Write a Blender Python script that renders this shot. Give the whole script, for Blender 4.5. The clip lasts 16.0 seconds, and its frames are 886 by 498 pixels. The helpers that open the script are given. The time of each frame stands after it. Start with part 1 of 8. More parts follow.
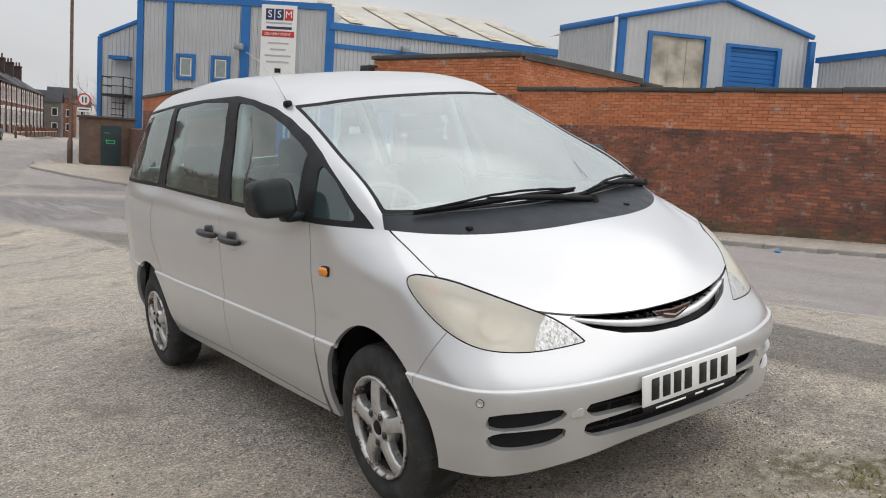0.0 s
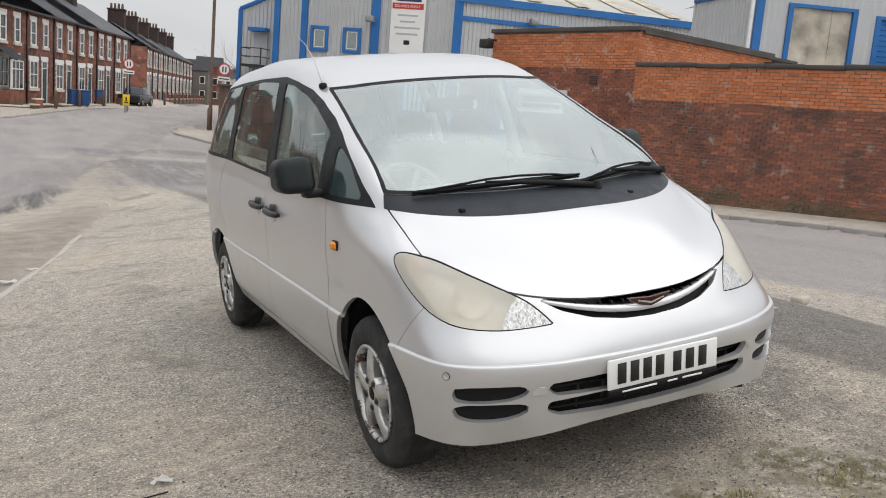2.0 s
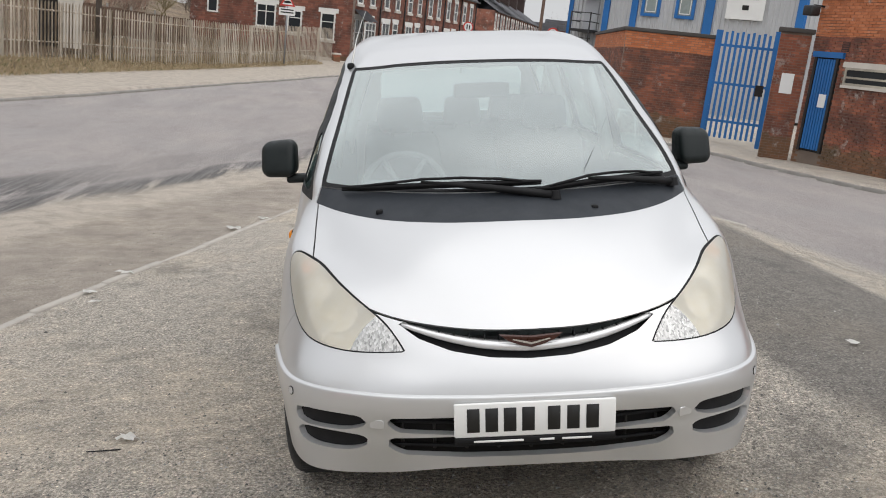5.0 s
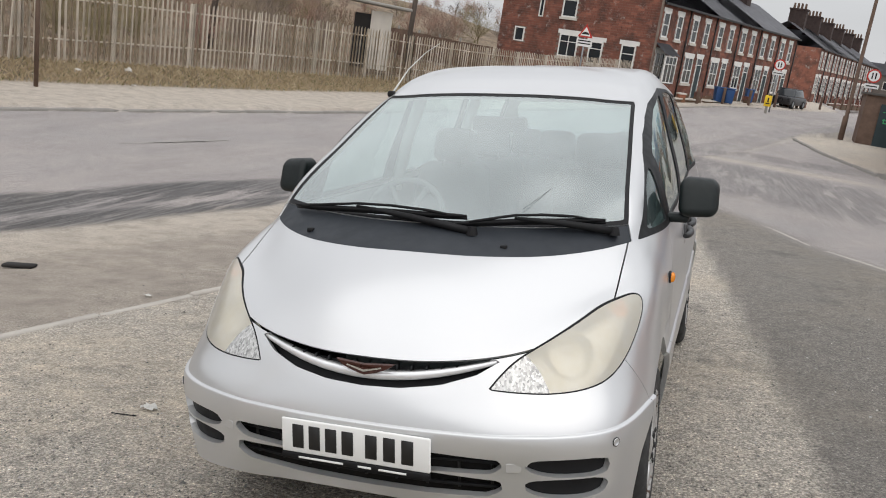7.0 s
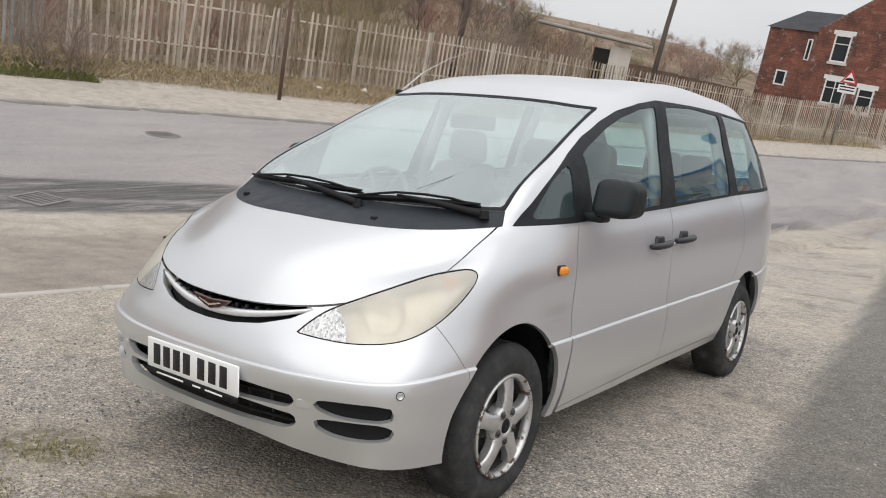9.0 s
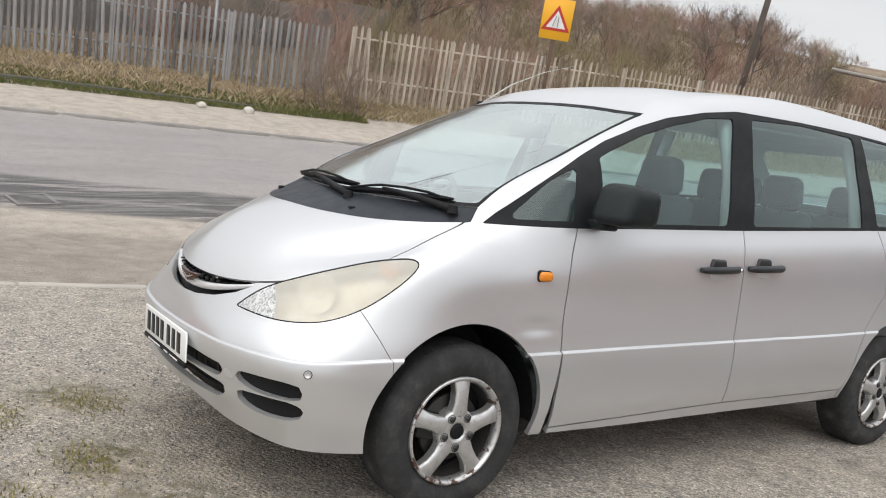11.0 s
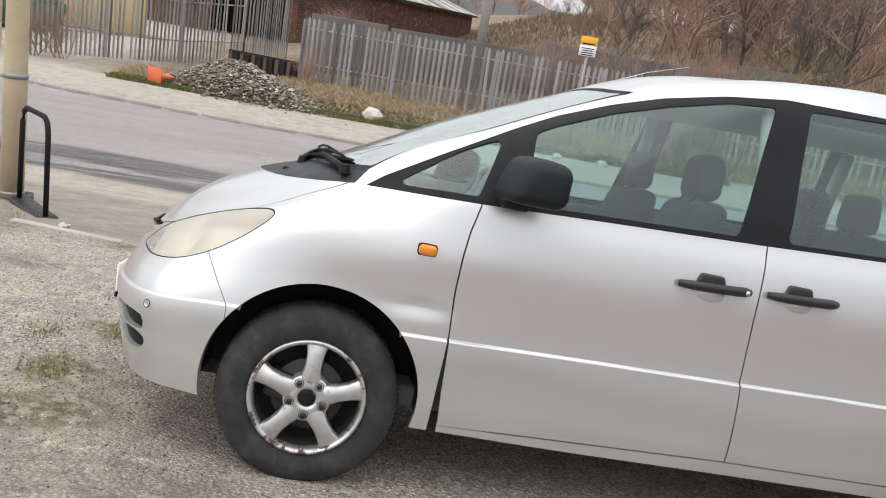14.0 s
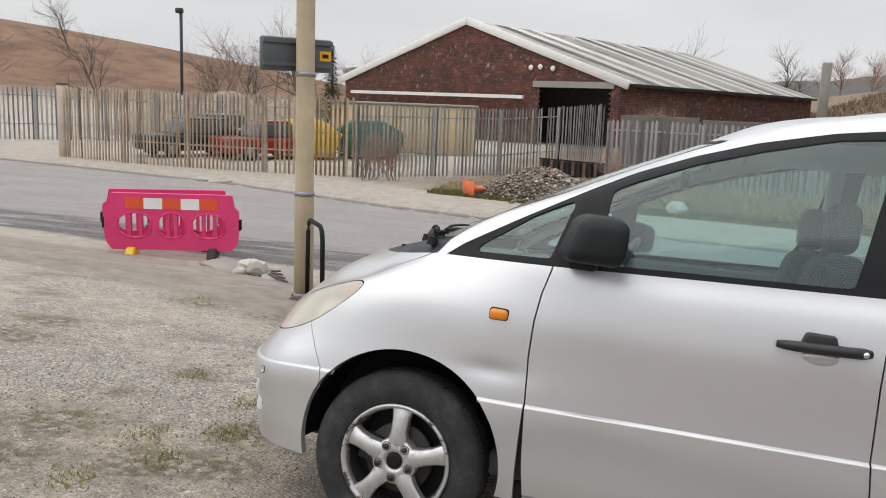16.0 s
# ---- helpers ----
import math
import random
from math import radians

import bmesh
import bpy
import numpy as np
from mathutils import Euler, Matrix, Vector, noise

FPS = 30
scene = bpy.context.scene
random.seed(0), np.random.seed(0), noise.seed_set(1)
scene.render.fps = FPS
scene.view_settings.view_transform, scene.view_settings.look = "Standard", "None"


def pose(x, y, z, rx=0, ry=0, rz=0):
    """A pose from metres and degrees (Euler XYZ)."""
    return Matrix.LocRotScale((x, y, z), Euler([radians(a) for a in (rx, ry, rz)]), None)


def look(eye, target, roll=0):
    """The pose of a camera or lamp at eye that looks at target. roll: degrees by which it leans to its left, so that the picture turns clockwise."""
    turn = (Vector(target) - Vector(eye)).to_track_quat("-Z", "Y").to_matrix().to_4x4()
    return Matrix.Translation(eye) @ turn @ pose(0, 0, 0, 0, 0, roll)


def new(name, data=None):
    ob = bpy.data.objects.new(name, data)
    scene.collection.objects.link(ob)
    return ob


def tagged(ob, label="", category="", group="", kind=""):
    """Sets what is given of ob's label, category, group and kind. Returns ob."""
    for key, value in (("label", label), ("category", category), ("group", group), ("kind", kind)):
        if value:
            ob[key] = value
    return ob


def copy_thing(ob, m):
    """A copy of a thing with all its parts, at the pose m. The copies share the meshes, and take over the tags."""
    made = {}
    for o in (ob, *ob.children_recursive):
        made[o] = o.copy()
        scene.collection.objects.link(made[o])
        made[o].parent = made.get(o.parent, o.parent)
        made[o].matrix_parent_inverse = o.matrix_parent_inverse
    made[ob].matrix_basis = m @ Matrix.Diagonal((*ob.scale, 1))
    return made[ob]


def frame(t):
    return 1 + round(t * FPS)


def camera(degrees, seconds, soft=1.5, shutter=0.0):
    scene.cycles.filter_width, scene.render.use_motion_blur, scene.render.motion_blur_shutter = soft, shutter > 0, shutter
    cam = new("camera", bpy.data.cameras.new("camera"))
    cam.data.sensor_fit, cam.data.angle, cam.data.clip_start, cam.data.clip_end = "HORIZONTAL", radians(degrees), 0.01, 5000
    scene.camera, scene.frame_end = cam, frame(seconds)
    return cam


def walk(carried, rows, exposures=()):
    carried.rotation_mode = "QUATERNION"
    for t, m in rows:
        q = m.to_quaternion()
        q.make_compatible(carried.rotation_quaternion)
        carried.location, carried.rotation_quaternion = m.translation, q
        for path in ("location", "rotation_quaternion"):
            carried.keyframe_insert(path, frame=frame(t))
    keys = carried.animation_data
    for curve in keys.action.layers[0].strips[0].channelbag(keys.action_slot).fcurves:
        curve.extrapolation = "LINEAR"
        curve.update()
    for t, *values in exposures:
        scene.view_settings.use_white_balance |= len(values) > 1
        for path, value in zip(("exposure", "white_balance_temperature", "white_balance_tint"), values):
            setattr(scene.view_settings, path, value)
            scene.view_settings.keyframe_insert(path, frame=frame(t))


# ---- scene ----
cam = camera(54.7, 16.0, 1.0)
PATH = [
    (0, (-2.493, -2.66, 1.246), (-1.36, -1.028, 1.014), 3.6),
    (0.5, (-2.458, -2.774, 1.265), (-1.382, -1.104, 1.031), 4.5),
    (1, (-2.419, -2.914, 1.287), (-1.419, -1.2, 1.042), 4.4),
    (1.5, (-2.285, -3.023, 1.296), (-1.345, -1.282, 1.003), 4.2),
    (2, (-2.132, -3.058, 1.332), (-1.259, -1.287, 1.016), 4.7),
    (2.5, (-1.94, -3.022, 1.361), (-1.188, -1.2, 1.022), 5.3),
    (3, (-1.73, -3.044, 1.392), (-1.093, -1.185, 1.024), 5.1),
    (3.5, (-1.462, -3.123, 1.464), (-0.963, -1.229, 1.059), 4.8),
    (4, (-1.183, -3.135, 1.485), (-0.805, -1.227, 1.021), 5.2),
    (6.5, (0.396, -3.025, 1.727), (0.059, -1.111, 1.253), 8.1),
    (7, (0.735, -2.976, 1.746), (0.196, -1.113, 1.258), 8.4),
    (7.5, (1.059, -2.899, 1.776), (0.339, -1.104, 1.266), 8.6),
    (8, (1.447, -2.88, 1.799), (0.573, -1.149, 1.31), 8.8),
    (8.5, (1.787, -2.776, 1.795), (0.807, -1.103, 1.304), 9.7),
    (9, (2.087, -2.635, 1.803), (1.023, -1.018, 1.303), 10.4),
    (11.5, (3.041, -1.471, 1.757), (1.402, -0.423, 1.292), 9.5),
    (12, (3.166, -1.156, 1.734), (1.46, -0.199, 1.315), 9.7),
    (12.5, (3.267, -0.872, 1.728), (1.468, -0.105, 1.309), 9.5),
    (13, (3.318, -0.593, 1.708), (1.457, -0.004, 1.271), 9.7),
    (13.5, (3.406, -0.253, 1.685), (1.507, 0.164, 1.218), 9.9),
    (14, (3.435, 0.036, 1.681), (1.515, 0.294, 1.184), 9.4),
    (14.5, (3.41, 0.325, 1.691), (1.481, 0.341, 1.16), 7.6),
    (15, (3.422, 0.603, 1.693), (1.508, 0.372, 1.162), 4.9),
    (15.5, (3.413, 0.805, 1.693), (1.534, 0.297, 1.232), 2.4),
    (16, (3.428, 0.942, 1.656), (1.535, 0.395, 1.316), 2.2),
]
walk(cam, [(t, look(eye, target, roll)) for t, eye, target, roll in PATH], ((0, .50), (3.5, .61), (5.5, .50), (8, .54), (10, .70), (12.5, .82), (15, .88), (16, .60)))

# ---------------------------------------------------------------- light
world = bpy.data.worlds.new("sky")
scene.world = world
world.use_nodes = True
wn = world.node_tree.nodes
sky = wn.new("ShaderNodeTexSky")
sky.sky_type, sky.sun_disc = "NISHITA", False
sky.sun_elevation, sky.sun_rotation = radians(61), radians(135)
sky.air_density, sky.dust_density, sky.ozone_density = 1.0, 4.0, 1.0
# a veil of pale cloud over the blue
tc = wn.new("ShaderNodeTexCoord")
cl = wn.new("ShaderNodeTexNoise")
cl.inputs["Scale"].default_value, cl.inputs["Detail"].default_value = 2.2, 6
squash = wn.new("ShaderNodeMapping")
squash.inputs["Scale"].default_value = (1, 1, 3.5)
ramp = wn.new("ShaderNodeValToRGB")
ramp.color_ramp.elements[0].position, ramp.color_ramp.elements[0].color = .3, (7.2, 7.3, 7.5, 1)
ramp.color_ramp.elements[1].position, ramp.color_ramp.elements[1].color = .75, (9.2, 9.25, 9.4, 1)
mixs = wn.new("ShaderNodeMix")
mixs.data_type = "RGBA"
mixs.inputs["Factor"].default_value = .85
wl = world.node_tree.links
wl.new(tc.outputs["Generated"], squash.inputs["Vector"])
wl.new(squash.outputs["Vector"], cl.inputs["Vector"])
wl.new(cl.outputs["Fac"], ramp.inputs["Fac"])
wl.new(sky.outputs["Color"], mixs.inputs["A"])
wl.new(ramp.outputs["Color"], mixs.inputs["B"])
# an overcast sky grows brighter from the horizon to the zenith
height = wn.new("ShaderNodeSeparateXYZ")
rise = wn.new("ShaderNodeMapRange")
rise.inputs["From Min"].default_value, rise.inputs["From Max"].default_value = .18, .62
rise.inputs["To Min"].default_value, rise.inputs["To Max"].default_value = .62, .88
lift = wn.new("ShaderNodeVectorMath")
lift.operation = "SCALE"
wl.new(tc.outputs["Generated"], height.inputs["Vector"])
wl.new(height.outputs["Z"], rise.inputs["Value"])
wl.new(mixs.outputs["Result"], lift.inputs[0])
wl.new(rise.outputs["Result"], lift.inputs["Scale"])
wl.new(lift.outputs["Vector"], wn["Background"].inputs["Color"])
wn["Background"].inputs["Strength"].default_value = .105
sun = new("sun", bpy.data.lights.new("sun", "SUN"))
sun.data.energy, sun.data.angle, sun.data.color = .85, radians(100), (1, .985, .97)
sun.matrix_basis = look((0, 0, 0), (-.15, .34, -1.0))

# ---------------------------------------------------------------- materials
M = {}


class Nodes:
    """Short ways to write node materials."""

    def __init__(self, name):
        self.mat = bpy.data.materials.new(name)
        self.mat.use_nodes = True
        self.n, self.l = self.mat.node_tree.nodes, self.mat.node_tree.links
        self.b = self.n["Principled BSDF"]
        M[name] = self.mat

    def add(self, kind, **values):
        node = self.n.new("ShaderNode" + kind)
        for k, v in values.items():
            sock = node.inputs[k.replace("_", " ")] if k.replace("_", " ") in node.inputs else None
            if sock is not None:
                if hasattr(v, "is_linked"):
                    self.l.new(v, sock)
                else:
                    sock.default_value = v
        return node

    def coords(self, scale=1.0, kind="Object"):
        c = self.n.new("ShaderNodeTexCoord")
        return self.add("Mapping", Vector=c.outputs[kind], Scale=(scale, scale, scale) if isinstance(scale, (int, float)) else scale).outputs[0]

    def place(self, scale=1.0):
        g = self.n.new("ShaderNodeNewGeometry")
        return self.add("Mapping", Vector=g.outputs["Position"], Scale=(scale, scale, scale) if isinstance(scale, (int, float)) else scale).outputs[0]

    def noise(self, vec, scale, detail=4, rough=.55):
        return self.add("TexNoise", Vector=vec, Scale=scale, Detail=detail, Roughness=rough).outputs["Fac"]

    def ramp(self, fac, *stops):
        r = self.n.new("ShaderNodeValToRGB")
        self.l.new(fac, r.inputs["Fac"])
        e = r.color_ramp.elements
        while len(e) < len(stops):
            e.new(.5)
        for el, (p, c) in zip(e, stops):
            el.position = p
            el.color = (*c, 1) if isinstance(c, tuple) else (c, c, c, 1)
        return r.outputs["Color"]

    def mix(self, fac, a, b, mode="MIX"):
        m = self.n.new("ShaderNodeMix")
        m.data_type, m.blend_type = "RGBA", mode
        for key, v in (("Factor", fac), ("A", a), ("B", b)):
            if hasattr(v, "is_linked"):
                self.l.new(v, m.inputs[key])
            elif key == "Factor":
                m.inputs[key].default_value = v
            else:
                m.inputs[key].default_value = (*v, 1) if isinstance(v, tuple) else (v, v, v, 1)
        return m.outputs["Result"]

    def math(self, op, a, b=0.0):
        m = self.n.new("ShaderNodeMath")
        m.operation = op
        for k, v in enumerate((a, b)):
            if hasattr(v, "is_linked"):
                self.l.new(v, m.inputs[k])
            else:
                m.inputs[k].default_value = v
        return m.outputs[0]

    def attr(self, name):
        a = self.n.new("ShaderNodeAttribute")
        a.attribute_name = name
        return a.outputs["Fac"]

    def bump(self, height, strength=.3, distance=.01):
        b = self.add("Bump", Height=height, Strength=strength, Distance=distance)
        self.l.new(b.outputs[0], self.b.inputs["Normal"])
        return self

    def set(self, **values):
        for k, v in values.items():
            sock = self.b.inputs[k.replace("_", " ")]
            if hasattr(v, "is_linked"):
                self.l.new(v, sock)
            elif isinstance(v, tuple):
                sock.default_value = (*v, 1)
            else:
                sock.default_value = v
        return self


def plain(name, colour, rough=.6, metal=0.0, vary=.25, scale=9.0, bump=.15, **more):
    """A surface of one colour with blotches, fine grain and slight relief."""
    m = Nodes(name)
    v = m.coords()
    big, fine = m.noise(v, scale * .35, 5), m.noise(v, scale * 14, 3)
    dark = tuple(c * (1 - vary) for c in colour)
    light = tuple(min(1, c * (1 + vary * .7)) for c in colour)
    col = m.mix(fine, m.ramp(big, (.3, dark), (.7, light)), m.ramp(big, (.3, colour), (.7, light)))
    m.set(Base_Color=col, Metallic=metal, Roughness=m.ramp(m.noise(v, scale, 4), (.25, max(0, rough - .08)), (.75, min(1, rough + .1))), **more)
    if bump:
        m.bump(m.math("ADD", m.math("MULTIPLY", fine, .4), big), bump, .004)
    return m


# car
p = Nodes("paint")
v = p.coords()
dust = p.noise(v, 3.2, 6)
col = p.mix(p.math("MULTIPLY", dust, .30), (.655, .66, .665), (.57, .57, .565))
p.set(Base_Color=col, Metallic=.62, Roughness=.29, Coat_Weight=.45, Coat_Roughness=.10)
p = Nodes("grille_silver")
p.set(Base_Color=(.74, .74, .74), Metallic=.5, Roughness=.28, Coat_Weight=.6)


def pane_material(name, colour, film, gloss=.08, slant=4.0, dust_haze_colour=(.50, .64, .63), blur=.03):
    """A thin pane: clear through, glossier at a slant, with a film of road dust whose colour also paints in pale sky
    haze.
    """
    m = Nodes(name)
    m.n.remove(m.b)
    v = m.coords()
    clear = m.add("BsdfTransparent", Color=(*colour, 1)).outputs[0]
    dust_haze = m.add("BsdfDiffuse", Color=(*dust_haze_colour, 1)).outputs[0]
    shine = m.add("BsdfGlossy", Color=(.95, 1, .98, 1), Roughness=blur).outputs[0]
    streak = m.ramp(m.noise(v, 3.5, 6, .6), (.3, film * .65), (.75, film * 1.35))
    one = m.add("MixShader", Fac=streak)
    m.l.new(clear, one.inputs[1])
    m.l.new(dust_haze, one.inputs[2])
    facing = m.n.new("ShaderNodeLayerWeight").outputs["Facing"]
    two = m.add("MixShader", Fac=m.math("ADD", gloss, m.math("MULTIPLY", m.math("POWER", facing, slant), 1 - gloss)))
    m.l.new(one.outputs[0], two.inputs[1])
    m.l.new(shine, two.inputs[2])
    m.l.new(two.outputs[0], m.n["Material Output"].inputs["Surface"])


pane_material("glass", (.64, .83, .82), .045, .07, 4.0, (.50, .70, .70))
pane_material("screen_glass", (.74, .86, .85), .23, .17, 2.4, (.66, .74, .74), .14)
pane_material("tint", (.60, .79, .79), .05, .08, 4.0, (.46, .68, .68))
plain("trim", (.009, .010, .011), .5, 0, .2, 20, .05, Specular_IOR_Level=.25)
plain("black", (.008, .008, .009), .6, 0, .2, 20, .05, Specular_IOR_Level=.25)
plain("cowl", (.022, .026, .032), .5, 0, .2, 14, .08, Specular_IOR_Level=.3)
plain("handle", (.016, .017, .018), .42, 0, .2, 30, .05)
plain("mirror_shell", (.008, .012, .012), .48, 0, .25, 30, .12, Specular_IOR_Level=.3)
p = Nodes("tyre")
v = p.coords()
scuff = p.noise(v, 9, 7, .7)
p.set(Base_Color=p.ramp(scuff, (.3, (.022, .022, .022)), (.5, (.036, .036, .036)), (.62, (.055, .054, .053)), (.72, (.10, .097, .094))), Roughness=.82, Specular_IOR_Level=.3)
p.bump(p.noise(v, 60, 5, .6), .3, .002)
p = Nodes("alloy")
v = p.coords()
wear = p.noise(v, 26, 6, .65)
p.set(Base_Color=p.ramp(wear, (.33, (.16, .13, .11)), (.39, (.56, .56, .55)), (.7, (.68, .68, .67))), Metallic=p.ramp(wear, (.33, .1), (.40, .8)), Roughness=p.ramp(wear, (.3, .7), (.5, .38)))
p.bump(wear, .15, .002)
p = Nodes("rim_lip")
v = p.coords()
wear = p.noise(v, 17, 7, .68)
p.set(Base_Color=p.ramp(wear, (.43, (.10, .055, .04)), (.475, (.55, .55, .54)), (.7, (.68, .68, .67))), Metallic=p.ramp(wear, (.40, .1), (.46, .8)), Roughness=p.ramp(wear, (.38, .75), (.5, .38)))
p.bump(wear, .25, .002)
# disc colour lowered to carry the shade between the spokes
plain("disc", (.045, .042, .04), .5, .6, .4, 20, .1)
plain("dark_metal", (.05, .05, .05), .5, .7, .3, 40, .1)
plain("underside", (.03, .028, .026), .85, 0, .4, 12, .3)
plain("fabric", (.032, .036, .04), .9, 0, .2, 60, .2)
plain("carpet", (.10, .10, .10), .95, 0, .2, 50, .2)
plain("dash", (.12, .125, .125), .62, 0, .15, 60, .15)
plain("lining", (.55, .56, .53), .9, 0, .08, 30, .05)
plain("chrome", (.75, .75, .74), .16, 1.0, .05, 10, 0)
plain("reflector", (.80, .78, .71), .35, .3, .1, 10, .05)
plain("bowl", (.60, .585, .50), .45, .4, .5, 40, .4)
plain("plate", (.80, .80, .78), .35, 0, .04, 6, .03)
plain("plate_black", (.012, .012, .012), .4, 0, .1, 10, 0)
plain("badge", (.055, .018, .012), .25, .2, .2, 30, 0)
plain("amber", (.75, .25, .02), .2, 0, .12, 40, .05)
plain("aerial", (.55, .55, .52), .35, .7, .1, 10, 0)
p = Nodes("mirror")
p.set(Base_Color=(.85, .87, .88), Metallic=1.0, Roughness=.03)
p = Nodes("lens")
v = p.coords()
haze = p.noise(v, 13, 5, .62)
p.set(Base_Color=p.ramp(haze, (.3, (.86, .83, .74)), (.8, (.80, .74, .60))), Roughness=p.ramp(haze, (.3, .28), (.75, .5)), IOR=1.25, Transmission_Weight=.5, Coat_Weight=.6, Coat_Roughness=.06)
p = Nodes("clear")
v = p.coords((1, 1, .55))
# opaque; light and dark cells paint the sparkle of a clear lens
cell = p.add("TexVoronoi", Vector=v, Scale=170.0)
p.set(Base_Color=p.ramp(cell.outputs["Color"], (.15, (.30, .30, .295)), (.45, (.50, .50, .485)), (.9, (.72, .72, .70))), Roughness=.24, Metallic=.45, Coat_Weight=.6)
p.bump(cell.outputs["Distance"], .2, .003)
p = Nodes("bulb")
p.set(Base_Color=(.8, .8, .78), Roughness=.1, Metallic=.6)
# place
p = Nodes("ground")
v = p.place()
road, foot, field, wet, soil, patch = (p.attr(k) for k in ("road", "foot", "field", "wet", "soil", "patch"))
path = p.attr("path")
mossy = p.attr("mossy")
grit = p.noise(v, 64, 7, .8)
stones = p.add("TexVoronoi", Vector=v, Scale=58.0)
stones2 = p.add("TexVoronoi", Vector=v, Scale=150.0)
blotch = p.noise(v, .5, 7, .62)
mid = p.noise(v, 4.0, 6, .6)
tar = p.ramp(grit, (.36, (.045, .042, .039)), (.5, (.17, .162, .15)), (.64, (.40, .385, .36)))
tar = p.mix(p.ramp(stones.outputs["Distance"], (.12, .9), (.42, 0.0)), tar, p.ramp(stones.outputs["Color"], (.1, (.035, .033, .03)), (.5, (.19, .182, .17)), (.8, (.42, .408, .39)), (.97, (.66, .64, .61))))
tar = p.mix(p.ramp(stones2.outputs["Distance"], (.1, .95), (.45, 0.0)), tar, p.ramp(stones2.outputs["Color"], (.1, (.035, .033, .03)), (.55, (.19, .184, .175)), (.9, (.46, .45, .43))))
tar = p.mix(p.ramp(blotch, (.46, 0.0), (.64, .42)), tar, p.ramp(mid, (.3, (.19, .165, .13)), (.7, (.33, .295, .245))))
tar = p.mix(1.0, tar, p.ramp(p.noise(v, 11.0, 9, .78), (.34, (.70, .69, .67)), (.5, (1.0, .99, .96)), (.66, (1.25, 1.23, 1.18))), "MULTIPLY")
# dark flecks: the shade in small tarmac pits, put into the colour
tar = p.mix(p.ramp(p.noise(v, 26.0, 5, .6), (.62, 0.0), (.69, .6)), tar, (.05, .047, .043))
tar = p.mix(1.0, tar, (2.40, 2.30, 2.19), "MULTIPLY")
tar = p.mix(p.ramp(p.noise(v, 1.3, 6, .65), (.54, 0.0), (.7, .5)), tar, (.09, .086, .08))
asph = p.ramp(grit, (.36, (.085, .082, .083)), (.5, (.17, .163, .16)), (.64, (.30, .288, .282)))
asph = p.mix(1.0, asph, p.ramp(p.noise(p.place((.9, .22, 1)), 1.0, 8, .7), (.32, (.84, .84, .85)), (.5, (1.02, 1.02, 1.02)), (.68, (1.18, 1.17, 1.15))), "MULTIPLY")
asph = p.mix(1.0, asph, (2.02, 1.92, 1.86), "MULTIPLY")
asph = p.mix(p.ramp(blotch, (.4, 0.0), (.7, .5)), asph, (.35, .335, .328))
asph = p.mix(p.ramp(p.noise(v, 6, 6, .7), (.52, 0.0), (.72, .3)), asph, (.16, .153, .15))
sand = p.ramp(mid, (.25, (.40, .35, .295)), (.55, (.60, .53, .45)), (.8, (.68, .61, .53)))
sand = p.mix(p.ramp(grit, (.4, .5), (.58, 0.0)), sand, (.13, .118, .10))
scrub = p.ramp(mid, (.25, (.10, .09, .05)), (.42, (.21, .165, .118)), (.6, (.33, .265, .205)), (.8, (.21, .155, .118)))
scrub = p.mix(1.0, scrub, p.ramp(p.noise(v, .3, 9, .72), (.32, (.5, .46, .42)), (.5, (1.1, 1.05, .98)), (.68, (1.65, 1.55, 1.42))), "MULTIPLY")
scrub = p.mix(p.ramp(grit, (.35, .6), (.6, 0.0)), scrub, (.05, .042, .025))
earth = p.ramp(p.noise(v, .16, 9, .7), (.3, (.09, .05, .03)), (.5, (.205, .115, .068)), (.7, (.29, .18, .115)))
col = p.mix(patch, tar, p.mix(.62, tar, (.085, .083, .082)))
col = p.mix(p.math("MULTIPLY", mossy, p.ramp(p.noise(v, 16, 7, .75), (.42, 0.0), (.56, .95))), col, p.ramp(p.noise(v, 5, 4), (.35, (.125, .115, .04)), (.65, (.21, .17, .095))))
col = p.mix(road, col, asph)
col = p.mix(p.math("MULTIPLY", foot, p.ramp(p.noise(v, .8, 7, .65), (.28, .5), (.45, 1.0))), col, sand)
col = p.mix(p.math("MULTIPLY", path, p.ramp(p.noise(v, 1.1, 7, .65), (.3, .35), (.55, .85))), col, p.ramp(mid, (.3, (.26, .232, .198)), (.7, (.42, .375, .325))))
col = p.mix(field, col, scrub)
col = p.mix(soil, col, earth)
col = p.mix(p.math("MULTIPLY", wet, p.ramp(p.noise(p.place((2.6, .35, 1)), 1.0, 8, .72), (.40, .1), (.50, 1.0))), col, p.ramp(p.noise(p.place((14.0, .5, 1)), 1.0, 6, .7), (.36, (.035, .033, .033)), (.5, (.075, .07, .068)), (.62, (.19, .18, .172))))
p.set(Base_Color=col, Roughness=p.mix(p.math("MULTIPLY", wet, p.ramp(p.noise(p.place((2.6, .35, 1)), 1.0, 8, .72), (.38, .12), (.54, 1.0))), .93, .42))
p.bump(p.math("ADD", grit, p.math("MULTIPLY", stones.outputs["Distance"], -.9)), .9, .02)


